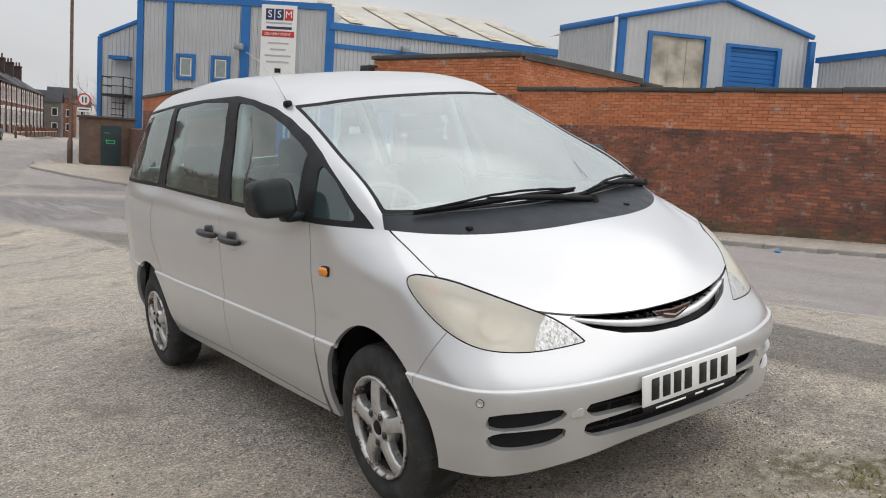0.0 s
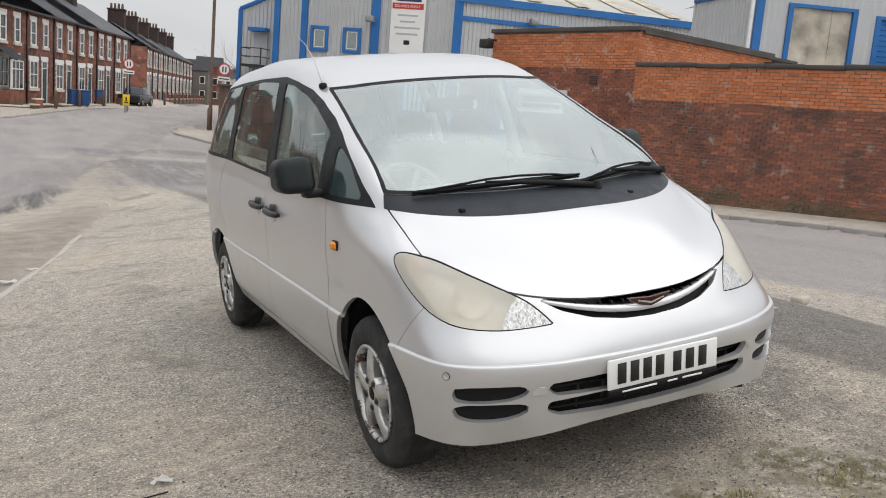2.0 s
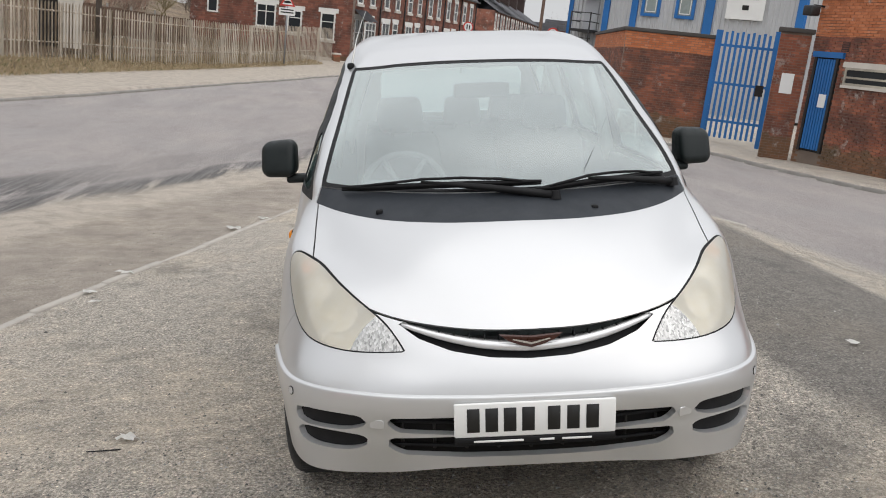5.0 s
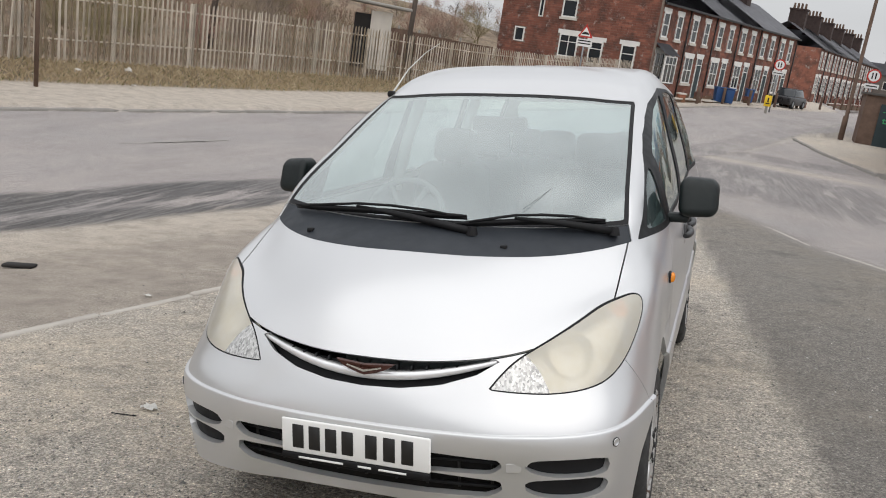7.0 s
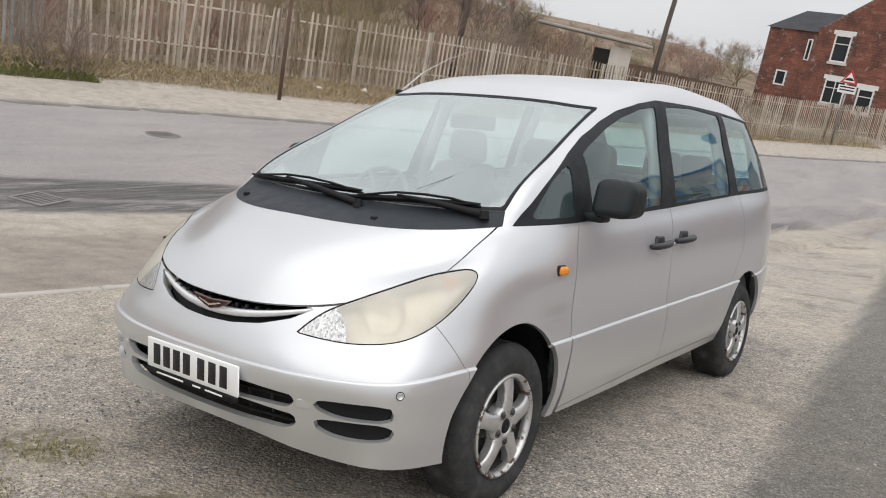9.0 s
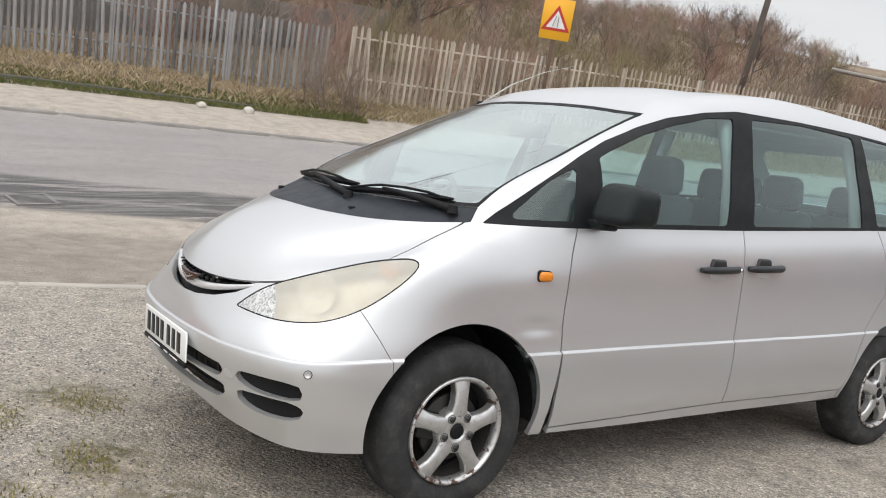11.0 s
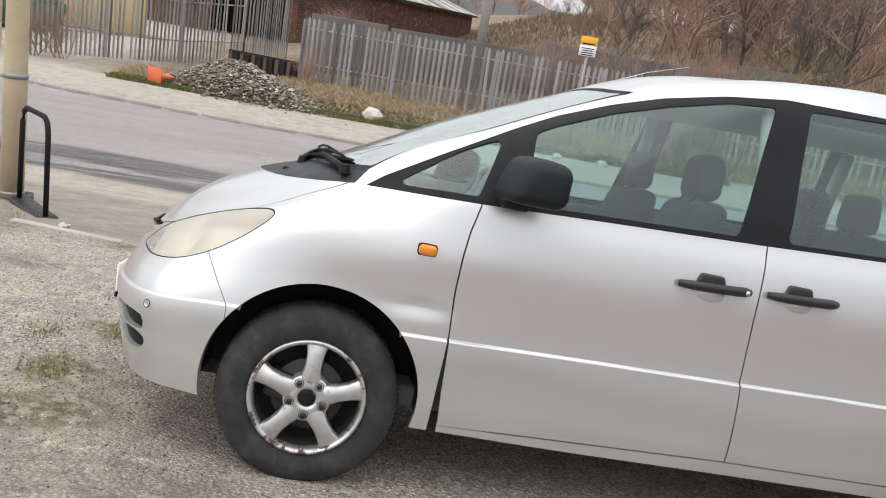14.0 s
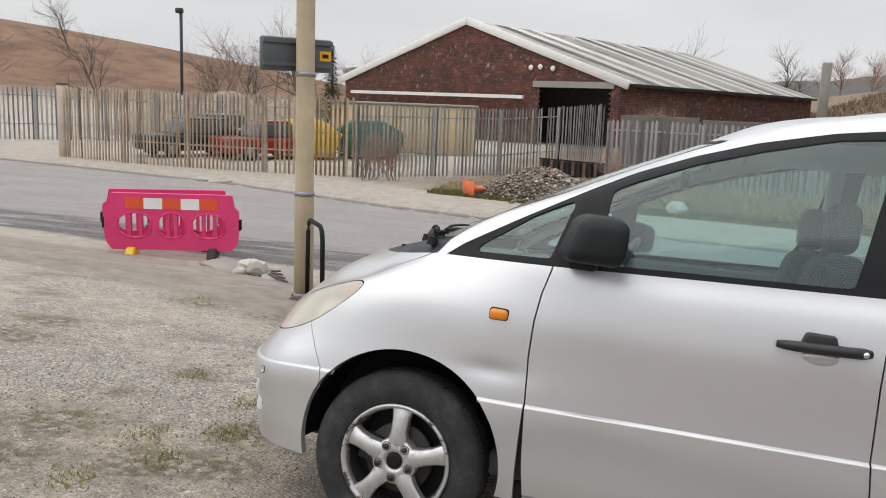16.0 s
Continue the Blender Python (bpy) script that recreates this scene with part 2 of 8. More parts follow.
def brick_material(name, random_from, zone, dark, light):
    """Bricks whose shade varies piece by piece; above the height zone newer, brighter ones."""
    m = Nodes(name)
    v = m.place()
    if random_from == "object":
        rnd = m.n.new("ShaderNodeObjectInfo").outputs["Random"]
    else:
        rnd = m.n.new("ShaderNodeNewGeometry").outputs["Random Per Island"]
    z = m.add("SeparateXYZ", Vector=v).outputs["Z"]
    grain = m.noise(v, 60, 5, .7)
    stain = m.noise(v, 1.1, 6, .65)
    old = m.ramp(rnd, (.0, dark), (.45, tuple((a + b) * .42 for a, b in zip(dark, light))), (.8, tuple(.75 * c for c in light)), (1.0, light))
    old = m.mix(m.ramp(stain, (.40, .6), (.55, 0.0)), old, (.045, .033, .03))
    new_ = m.ramp(rnd, (.0, (.46, .15, .062)), (.5, (.57, .195, .082)), (1.0, (.64, .24, .11)))
    new_ = m.mix(m.ramp(stain, (.5, 0.0), (.75, .35)), new_, (.22, .10, .06))
    up = m.math("GREATER_THAN", m.math("ADD", z, m.math("MULTIPLY", m.noise(v, .45, 3), .13)), zone)
    col = m.mix(up, old, new_)
    low = m.math("LESS_THAN", m.math("ADD", z, m.math("MULTIPLY", stain, .8)), .42)
    col = m.mix(m.math("MULTIPLY", low, .45), col, (.10, .105, .05))
    col = m.mix(m.math("MULTIPLY", grain, .2), col, (.06, .045, .04))
    # pale smears of lime
    lime = m.ramp(m.noise(v, 2.6, 7, .7), (.585, 0.0), (.70, .75))
    col = m.mix(lime, col, (.46, .43, .39))
    m.set(Base_Color=col, Roughness=.9)
    m.bump(grain, .35, .004)
    return m


brick_material("brick_piece", "object", 2.12, (.19, .083, .060), (.43, .155, .088))
brick_material("brick", "island", 2.12, (.19, .083, .060), (.43, .155, .088))
brick_material("brick_shop", "island", 2.88, (.24, .083, .055), (.43, .155, .088))
brick_material("brick_house", "island", 99, (.205, .080, .055), (.345, .135, .09))
brick_material("brick_shed", "island", 99, (.10, .042, .032), (.21, .078, .055))
plain("mortar", (.36, .32, .28), .95, 0, .3, 5, .3)
plain("soot_mortar", (.20, .155, .125), .95, 0, .4, 5, .3)
plain("coping", (.075, .068, .062), .9, 0, .35, 3, .3)
plain("clad", (.50, .51, .52), .5, .2, .12, 1.2, .05)
plain("blue", (.018, .14, .40), .45, .1, .2, 2, .05)
plain("cement_sheet", (.52, .50, .45), .9, 0, .22, .8, .3)
plain("board", (.44, .40, .33), .85, 0, .65, 3.5, .4)
plain("slate", (.085, .085, .095), .6, 0, .35, 2.5, .3)
plain("white_paint", (.76, .75, .72), .5, 0, .08, 6, .05)
plain("stone_sill", (.60, .56, .50), .85, 0, .15, 6, .2)
plain("soot_brick", (.045, .030, .027), .9, 0, .4, 5, .3)
plain("frosted", (.26, .30, .29), .25, 0, .1, 3, 0)
p = Nodes("pane")
p.set(Base_Color=(.03, .035, .04), Roughness=.06, Metallic=0.0, IOR=1.5)
plain("palisade", (.56, .50, .42), .68, .15, .35, 4, .15)
plain("palisade_grey", (.37, .365, .362), .65, .1, .25, 4, .15)
plain("palisade_brown", (.48, .40, .315), .75, .1, .4, 4, .2)
plain("old_concrete", (.14, .125, .112), .95, 0, .4, 2, .4)
plain("far_wood", (.11, .105, .10), .95, 0, .35, .08, .3)
plain("kerb", (.25, .235, .215), .9, 0, .3, 5, .3)
plain("dark_edging", (.10, .095, .085), .92, 0, .4, 6, .35)
plain("edging", (.42, .39, .35), .92, 0, .3, 6, .35)
plain("slab", (.30, .285, .26), .92, 0, .25, 3, .3)
plain("sign_grey", (.10, .115, .12), .5, .2, .2, 6, .1)
plain("galv", (.30, .31, .32), .5, .6, .2, 6, .1)
plain("post_tan", (.46, .38, .26), .8, .1, .35, 5, .25)
plain("rust_post", (.15, .10, .075), .85, .3, .4, 6, .3)
plain("pink", (.68, .04, .17), .5, 0, .18, 4, .1)
plain("red_sheet", (.72, .09, .03), .35, 0, .1, 4, 0)
plain("white_sheet", (.78, .78, .76), .35, 0, .06, 4, 0)
plain("yellow", (.80, .52, .02), .5, 0, .15, 6, .1)
plain("sign_yellow", (.83, .42, .015), .4, 0, .06, 4, 0)
plain("sign_red", (.50, .035, .025), .4, 0, .08, 4, 0)
plain("bin_blue", (.02, .075, .22), .45, 0, .15, 5, .1)
plain("rubble", (.30, .27, .23), .95, 0, .45, 3, .4)
plain("orange_bag", (.72, .16, .06), .6, 0, .2, 9, .3)
plain("litter", (.80, .79, .76), .8, 0, .12, 20, .2)
plain("iron", (.19, .178, .165), .8, .1, .4, 20, .3)
plain("scrap_blue", (.03, .22, .50), .5, 0, .1, 9, .1)
plain("grate_iron", (.21, .20, .19), .7, .2, .3, 20, .2)
plain("twig", (.25, .195, .155), .9, 0, .35, 2, .1)
plain("twig_red", (.32, .205, .16), .9, 0, .35, 2, .1)
plain("bud", (.24, .20, .11), .9, 0, .4, 5, .1)
plain("bark", (.115, .095, .082), .95, 0, .4, 4, .4)
plain("green_paint", (.02, .10, .055), .6, .1, .3, 3, .15)
plain("skip_yellow", (.55, .36, .05), .65, .1, .35, 2, .2)
plain("cream", (.52, .41, .24), .6, .1, .2, 2, .1)
plain("car_red", (.26, .02, .015), .3, .3, .15, 4, 0)
plain("car_black", (.02, .02, .022), .3, .3, .15, 4, 0)
plain("dark_door", (.022, .04, .045), .6, 0, .3, 3, .2)
plain("spray", (.06, .42, .16), .6, 0, .1, 9, 0)
plain("navy", (.02, .03, .10), .4, 0, .05, 4, 0)
plain("grey_text", (.42, .43, .45), .6, 0, .1, 4, 0)
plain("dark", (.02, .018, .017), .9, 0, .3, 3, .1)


def scattered(name, *stops):
    """Bits whose colour changes from one to the next."""
    m = Nodes(name)
    rnd = m.n.new("ShaderNodeNewGeometry").outputs["Random Per Island"]
    m.set(Base_Color=m.ramp(rnd, *stops), Roughness=.92)


scattered("grit", (0, (.085, .081, .075)), (.4, (.20, .192, .18)), (.75, (.34, .328, .305)), (.93, (.46, .445, .42)), (1, (.66, .64, .60)))
scattered("straw", (0, (.26, .19, .11)), (.5, (.42, .33, .20)), (1, (.56, .46, .31)))
scattered("grass", (0, (.07, .085, .022)), (.6, (.13, .145, .04)), (1, (.24, .21, .08)))
scattered("bracken", (0, (.10, .065, .045)), (.4, (.20, .14, .095)), (.8, (.30, .22, .15)), (1, (.15, .145, .07)))
scattered("needles", (0, (.012, .020, .010)), (.6, (.025, .038, .018)), (1, (.05, .062, .03)))
scattered("moss", (0, (.16, .145, .06)), (.6, (.26, .23, .09)), (1, (.38, .33, .17)))
scattered("rubble", (0, (.11, .09, .07)), (.5, (.24, .20, .16)), (.85, (.36, .31, .26)), (1, (.60, .57, .52)))


def thing(name, label="", category="", at=(0, 0, 0), rz=0.0, group="", kind=""):
    ob = tagged(new(name), label, category, group, kind)
    ob.matrix_basis = pose(*at, 0, 0, rz)
    return ob


def part(name, bm, material, parent, label=""):
    """One bmesh as one mesh object under a thing or a part."""
    me = bpy.data.meshes.new(name)
    bm.to_mesh(me)
    bm.free()
    for m in material if isinstance(material, (list, tuple)) else (material,):
        me.materials.append(m)
    ob = new(name, me)
    if parent is not None:
        ob.parent = parent
    if label:
        ob["label"] = label
    return ob


def block(bm, lo, hi, m=None):
    """Adds a plain block to a bmesh."""
    vs = [bm.verts.new((x, y, z)) for x in (lo[0], hi[0]) for y in (lo[1], hi[1]) for z in (lo[2], hi[2])]
    for f in ((0, 1, 3, 2), (4, 6, 7, 5), (0, 4, 5, 1), (2, 3, 7, 6), (0, 2, 6, 4), (1, 5, 7, 3)):
        bm.faces.new([vs[i] for i in f])
    if m is not None:
        for v in vs:
            v.co = m @ v.co
    return bm


def boxed(lo, hi, m=None):
    return block(bmesh.new(), lo, hi, m)


# ---------------------------------------------------------------- ground
# The car stands on an apron that falls to the main road; its own axes give that slope.
CAR = Matrix(((.9888, .0112, -.1205, -.0205), (0, .9980, .0620, .004), (.1484, -.0612, .9865, .008), (0, 0, 0, 1)))
ROAD = -.95


def smooth(a, b, x):
    t = np.clip((x - a) / (b - a), 0, 1)
    return t * t * (3 - 2 * t)


def edging_x(y):
    """The line of flush edging stones between the apron and the footway."""
    return np.interp(y, (-40, -6, -4.4, -1, 1.2, 3.2, 7.2, 14, 18, 60), (-6.5, -3.95, -3.85, -3.48, -3.38, -3.0, -2.05, -.65, .2, 14))


def near_kerb_x(y):
    """The near edge of the main road."""
    return np.interp(y, (-60, -11, -4, -1, 2, 4, 5.6, 7.9, 10.4, 13.8, 23.5, 30, 42, 60), (-13, -9.4, -8.3, -7.65, -6.75, -6.1, -5.55, -4.8, -3.7, -2.25, .2, 2, 4.4, 12.0))


def far_kerb_x(y):
    return np.interp(y, (-60, -30, -21, -12, -6, -2.5, 4, 10.4, 12.5, 21, 32.6, 40, 56, 62, 80, 100, 300), (-29, -23, -20.8, -18.6, -16.1, -15, -13.7, -12.5, -11.8, -9.2, -6.7, -4.7, 1.0, 3.6, 10.5, 14.6, 69))


def side_kerb_x(y):
    """The kerb of the footway along the brick wall, round to the main road."""
    return np.interp(y, (-40, 5, 9, 14, 20, 24.5, 27.5, 34, 41.5, 44, 60, 200), (22, 12.3, 10.6, 9.4, 8.6, 7.4, 6.2, 5.0, 4.3, 4.8, 12.0, 68))


def lot_edge_x(y):
    return np.interp(y, (-30, .5, 2.4, 5.4, 8, 10.6, 13.5, 20), (9, 6.0, 5.2, 3.5, 2.5, 1.7, .7, -1))


def hill_z(x, y):
    return 14 * np.exp(-((x + 112) / 46) ** 2 - ((y + 128) / 52) ** 2) + 4 * np.exp(-((x + 150) / 40) ** 2 - ((y + 80) / 30) ** 2)


def ground_z(x, y):
    x, y = np.asarray(x, float), np.asarray(y, float)
    yy = np.clip(y, -30, 60)
    fall = np.clip(yy, -8, 9) + .2 * (np.clip(yy, 9, 16) - 9)
    slope = lambda px: .1507 * np.clip(px, -5, 6) - .0655 * fall
    plane = slope(x)
    side = np.interp(yy, (-30, 0, 5, 8, 12, 18, 25, 60), (.1, -.05, -.15, -.25, -.42, -.65, -.82, -.88)) + .46 * smooth(4.9, .8, x) * smooth(13, 6, y)
    k = .07
    low = -k * np.logaddexp(-plane / k, -side / k)
    low = ROAD + np.logaddexp(0, (low - ROAD) / .05) * .05 - .12 * smooth(9, 13, y) * smooth(26, 16, y) * smooth(4, 1, np.abs(x + 3))
    low = np.where(y > 16, side + (low - side) * smooth(22, 16, y), low)
    xe = edging_x(y)
    edge_plane = np.maximum(slope(xe), ROAD)
    t = smooth(-.1, 1, (xe - x) / np.maximum(xe - near_kerb_x(y), .5))
    z = np.where((x < xe) & (y < 18), edge_plane + (ROAD - edge_plane) * t, low)
    z = np.where((y >= 18) & (x < near_kerb_x(y)), ROAD + (np.clip(y, 18, 60) - 18) * .003 + .5 * smooth(34, 62, y) + .5 * smooth(62, 120, y), z)
    far = far_kerb_x(y)
    z = z + .12 * (x < far - .06) + .1 * (x > side_kerb_x(y) + .06)
    # rough bank beyond the far footway
    back = np.maximum(far - 2.6 - x, 0)
    z = z + .42 * smooth(0, 2.5, back) * smooth(-6, -1, y) * smooth(60, 45, y)
    z = z + np.where(y < 140, (.6 * smooth(6, 16, back) + 2.6 * smooth(10, 42, back) * smooth(5, 20, y)) * smooth(-2, 6, y) + np.minimum(6.5 * smooth(22, 80, back), .68 + 1.6 * smooth(22, 80, back)) * smooth(6, 26, y), 0) * smooth(130, 95, y)
    z = z + hill_z(x, y)
    return z + .010 * np.sin(x * 1.7 + y * .6) * np.sin(y * 1.3) * (np.abs(x) < 12)


def gz(x, y):
    return float(ground_z(x, y))

# ---------------------------------------------------------------- car
# Body: rings that run round the car from the middle of the nose to the middle of the tail, from the lower edge up to the roof.
RINGS = [
    [(0, -.735, .285), (.25, -.725, .28), (.45, -.695, .262), (.705, -.565, .238), (.80, -.34, .236), (.80, .2, .245), (.80, .9, .25), (.80, 1.5, .262), (.80, 2.5, .28), (.78, 3.35, .30), (.66, 3.74, .32), (0, 3.83, .32)],
    [(0, -.768, .385), (.25, -.758, .385), (.45, -.725, .382), (.73, -.578, .372), (.818, -.33, .365), (.832, .2, .365), (.832, .9, .37), (.838, 1.5, .375), (.84, 2.5, .385), (.82, 3.35, .41), (.68, 3.79, .42), (0, 3.88, .42)],
    [(0, -.782, .532), (.25, -.77, .532), (.45, -.735, .533), (.735, -.573, .543), (.824, -.32, .568), (.840, .2, .578), (.845, .9, .60), (.849, 1.5, .617), (.850, 2.5, .645), (.825, 3.35, .68), (.69, 3.81, .70), (0, 3.90, .70)],
    [(0, -.757, .612), (.22, -.742, .618), (.42, -.69, .632), (.70, -.533, .645), (.806, -.30, .68), (.833, .2, .70), (.844, .9, .72), (.849, 1.5, .735), (.851, 2.5, .77), (.828, 3.35, .80), (.69, 3.81, .82), (0, 3.90, .82)],
    [(0, -.705, .705), (.22, -.685, .712), (.43, -.615, .742), (.65, -.43, .818), (.773, -.23, .872), (.826, .2, .865), (.837, .9, .905), (.842, 1.5, .935), (.844, 2.5, .975), (.83, 3.35, 1.0), (.69, 3.79, 1.02), (0, 3.88, 1.02)],
    [(0, -.56, .868), (.25, -.535, .868), (.45, -.44, .87), (.625, -.275, .905), (.738, -.10, .962), (.80, .2, .965), (.824, .9, 1.005), (.827, 1.5, 1.035), (.826, 2.5, 1.09), (.815, 3.35, 1.13), (.67, 3.75, 1.15), (0, 3.84, 1.15)],
    [(0, -.375, .985), (.25, -.345, .983), (.45, -.255, .988), (.61, -.12, 1.008), (.70, .0, 1.028), (.770, .2, 1.038), (.806, .9, 1.073), (.804, 1.5, 1.107), (.796, 2.5, 1.185), (.775, 3.38, 1.232), (.64, 3.70, 1.25), (0, 3.79, 1.25)],
    [(0, -.15, 1.072), (.25, -.125, 1.073), (.45, -.06, 1.078), (.60, .0, 1.085), (.685, .06, 1.092), (.745, .25, 1.116), (.79, .92, 1.16), (.788, 1.5, 1.195), (.778, 2.5, 1.265), (.75, 3.36, 1.31), (.62, 3.66, 1.33), (0, 3.75, 1.33)],
    [(0, .335, 1.33), (.24, .35, 1.33), (.42, .39, 1.33), (.56, .445, 1.33), (.632, .485, 1.335), (.682, .578, 1.352), (.73, .98, 1.37), (.728, 1.5, 1.40), (.72, 2.5, 1.455), (.69, 3.28, 1.49), (.57, 3.56, 1.50), (0, 3.65, 1.50)],
    [(0, .865, 1.572), (.22, .872, 1.57), (.39, .888, 1.563), (.50, .91, 1.555), (.570, .928, 1.552), (.611, .99, 1.552), (.652, 1.15, 1.568), (.65, 1.5, 1.628), (.632, 2.5, 1.678), (.60, 3.22, 1.66), (.48, 3.46, 1.66), (0, 3.54, 1.66)],
    [(0, 1.05, 1.642), (.20, 1.052, 1.64), (.35, 1.06, 1.635), (.45, 1.075, 1.628), (.51, 1.095, 1.622), (.555, 1.14, 1.622), (.582, 1.3, 1.652), (.58, 1.6, 1.70), (.56, 2.5, 1.745), (.53, 3.15, 1.73), (.42, 3.37, 1.725), (0, 3.45, 1.725)],
    [(0, 1.35, 1.708), (.16, 1.352, 1.707), (.27, 1.36, 1.703), (.35, 1.38, 1.698), (.39, 1.40, 1.696), (.42, 1.45, 1.70), (.435, 1.6, 1.722), (.435, 1.8, 1.742), (.42, 2.5, 1.782), (.39, 2.95, 1.775), (.30, 3.15, 1.77), (0, 3.22, 1.77)],
    [(0, 1.75, 1.752), (.02, 1.75, 1.752), (.03, 1.755, 1.752), (.03, 1.76, 1.752), (.03, 1.78, 1.753), (.03, 1.81, 1.755), (.03, 1.9, 1.762), (.03, 2.1, 1.772), (.03, 2.45, 1.79), (.03, 2.7, 1.79), (.02, 2.85, 1.79), (0, 2.9, 1.79)],
]


def spline(points, at, mirrored):
    """Smooth curve through rows of points with even parameters; mirrored: both ends stand square on the plane x = 0."""
    p = np.asarray(points, float)
    if mirrored:
        flip = np.array([-1, 1, 1])
        p = np.concatenate([[p[1] * flip], p, [p[-2] * flip]])
    else:
        p = np.concatenate([[2 * p[0] - p[1]], p, [2 * p[-1] - p[-2]]])
    i = np.clip(np.floor(at).astype(int), 0, len(points) - 2)
    u = (at - i)[:, None]
    # tangents weighed by the chords, so that uneven spacing makes no loops
    d = np.linalg.norm(np.diff(p, axis=0), axis=1) + 1e-4
    m = (p[1:-1] - p[:-2]) / d[:-1, None] * d[1:, None] + (p[2:] - p[1:-1]) / d[1:, None] * d[:-1, None]
    m /= (d[:-1] + d[1:])[:, None]
    a, b, ta, tb = p[i + 1], p[i + 2], m[i] * d[i + 1][:, None], m[i + 1] * d[i + 1][:, None]
    return (2 * u**3 - 3 * u**2 + 1) * a + (u**3 - 2 * u**2 + u) * ta + (3 * u**2 - 2 * u**3) * b + (u**3 - u**2) * tb


def body_grid():
    """Points, normals and parameters (s round the car, r upwards) of half the body."""
    s_at = np.concatenate([np.linspace(k, k + 1, n, endpoint=False) for k, n in enumerate((14, 14, 18, 20, 24, 34, 28, 40, 32, 12, 8))] + [[11.0]])
    r_at = np.concatenate([np.linspace(k, k + 1, n, endpoint=False) for k, n in enumerate((6, 8, 8, 9, 10, 9, 8, 14, 14, 6, 5, 5))] + [[12.0, 1.94, 1.965, 1.985, 2.0, 2.015, 2.03, 2.06]])
    r_at = np.unique(r_at)
    rings = np.array([spline(ring, s_at, True) for ring in RINGS])
    grid = np.array([spline(rings[:, k], r_at, False) for k in range(len(s_at))])
    grid[0, :, 0] = grid[-1, :, 0] = 0
    grid[:, -1, 0] = 0
    def normals(g):
        n = np.cross(np.gradient(g, axis=0), np.gradient(g, axis=1))
        return n / (np.linalg.norm(n, axis=2, keepdims=True) + 1e-9)
    n = normals(grid)
    # the roof domes a little towards the front
    grid[:, :, 2] += .017 * np.clip((r_at - 8.7) / 1.1, 0, 1)[None, :] * np.clip((2.7 - grid[:, :, 1]) / .8, 0, 1)
    n = normals(grid)
    # the waistband of bumper and doors stands a little proud below the crease, and the doors are dented low down
    step = np.clip((2.012 - r_at) / 0.03, 0, 1) * np.clip((r_at - 1.2) / 0.6, 0, 1)
    grid += n * (0.011 * step[None, :, None])
    for y, z, wy, wz, deep in ((.66, .47, .16, .05, -.007), (.95, .36, .2, .04, .005), (1.82, .60, .07, .05, -.006), (1.98, .56, .05, .04, .004), (.30, .68, .10, .03, -.009), (2.15, .42, .2, .04, -.004)):
        g = np.exp(-((grid[:, :, 1] - y) / wy) ** 2 - ((grid[:, :, 2] - z) / wz) ** 2) * (grid[:, :, 0] > .6)
        grid += n * (deep * g)[:, :, None]
    n = normals(grid)
    n[0, :, 0] = n[-1, :, 0] = 0
    n[:, -1] = (0, 0, 1)
    n /= np.linalg.norm(n, axis=2, keepdims=True) + 1e-9
    S, R = np.meshgrid(s_at, r_at, indexing="ij")
    v = np.concatenate([grid, n, S[..., None], R[..., None]], axis=2)
    w = len(r_at)
    faces = [(i * w + j, (i + 1) * w + j, (i + 1) * w + j + 1, i * w + j + 1) for i in range(len(s_at) - 1) for j in range(w - 1)]
    return v.reshape(-1, 8), faces


def cut(patch, field):
    """Splits a patch along field = 0 into what lies below and above it."""
    v, faces = patch
    if not faces:
        return patch, patch
    f = field(v)
    f = np.where(np.abs(f) < 1e-7, 1e-7, f)
    low = f < 0
    rows, made, inside, outside = [v], {}, [], []
    count = len(v)
    extra = []
    for face in faces:
        k = sum(low[i] for i in face)
        if k == len(face):
            inside.append(face)
        elif k == 0:
            outside.append(face)
        else:
            a, b = [], []
            for n, i in enumerate(face):
                j = face[(n + 1) % len(face)]
                (a if low[i] else b).append(i)
                if low[i] != low[j]:
                    key = (min(i, j), max(i, j))
                    if key not in made:
                        p, q = key
                        u = f[p] / (f[p] - f[q])
                        pv = v[p] if p < len(v) else extra[p - len(v)]
                        qv = v[q] if q < len(v) else extra[q - len(v)]
                        extra.append(pv + (qv - pv) * u)
                        made[key] = count
                        count += 1
                    a.append(made[key])
                    b.append(made[key])
            if len(a) > 2:
                inside.append(tuple(a))
            if len(b) > 2:
                outside.append(tuple(b))
    if extra:
        rows.append(np.array(extra))
    v = np.concatenate(rows)

    def packed(fs):
        if not fs:
            return np.zeros((0, 8)), []
        used = sorted({i for face in fs for i in face})
        at = {i: n for n, i in enumerate(used)}
        return v[used], [tuple(at[i] for i in face) for face in fs]

    return packed(inside), packed(outside)


def outline(points, rounded=0.0):
    """Field over two coordinates: the signed distance to a closed outline, negative within."""
    p = np.asarray(points, float)
    q = np.roll(p, -1, axis=0)

    def field(u, w):
        best, sign = np.full(u.shape, 1e9), np.ones(u.shape)
        for (ax, ay), (bx, by) in zip(p, q):
            dx, dy = bx - ax, by - ay
            t = np.clip(((u - ax) * dx + (w - ay) * dy) / (dx * dx + dy * dy), 0, 1)
            best = np.minimum(best, (u - ax - t * dx) ** 2 + (w - ay - t * dy) ** 2)
            cross = ((ay > w) != (by > w)) & (u < dx * (w - ay) / (by - ay + 1e-12) + ax)
            sign = np.where(cross, -sign, sign)
        return np.sqrt(best) * sign - rounded
    return field


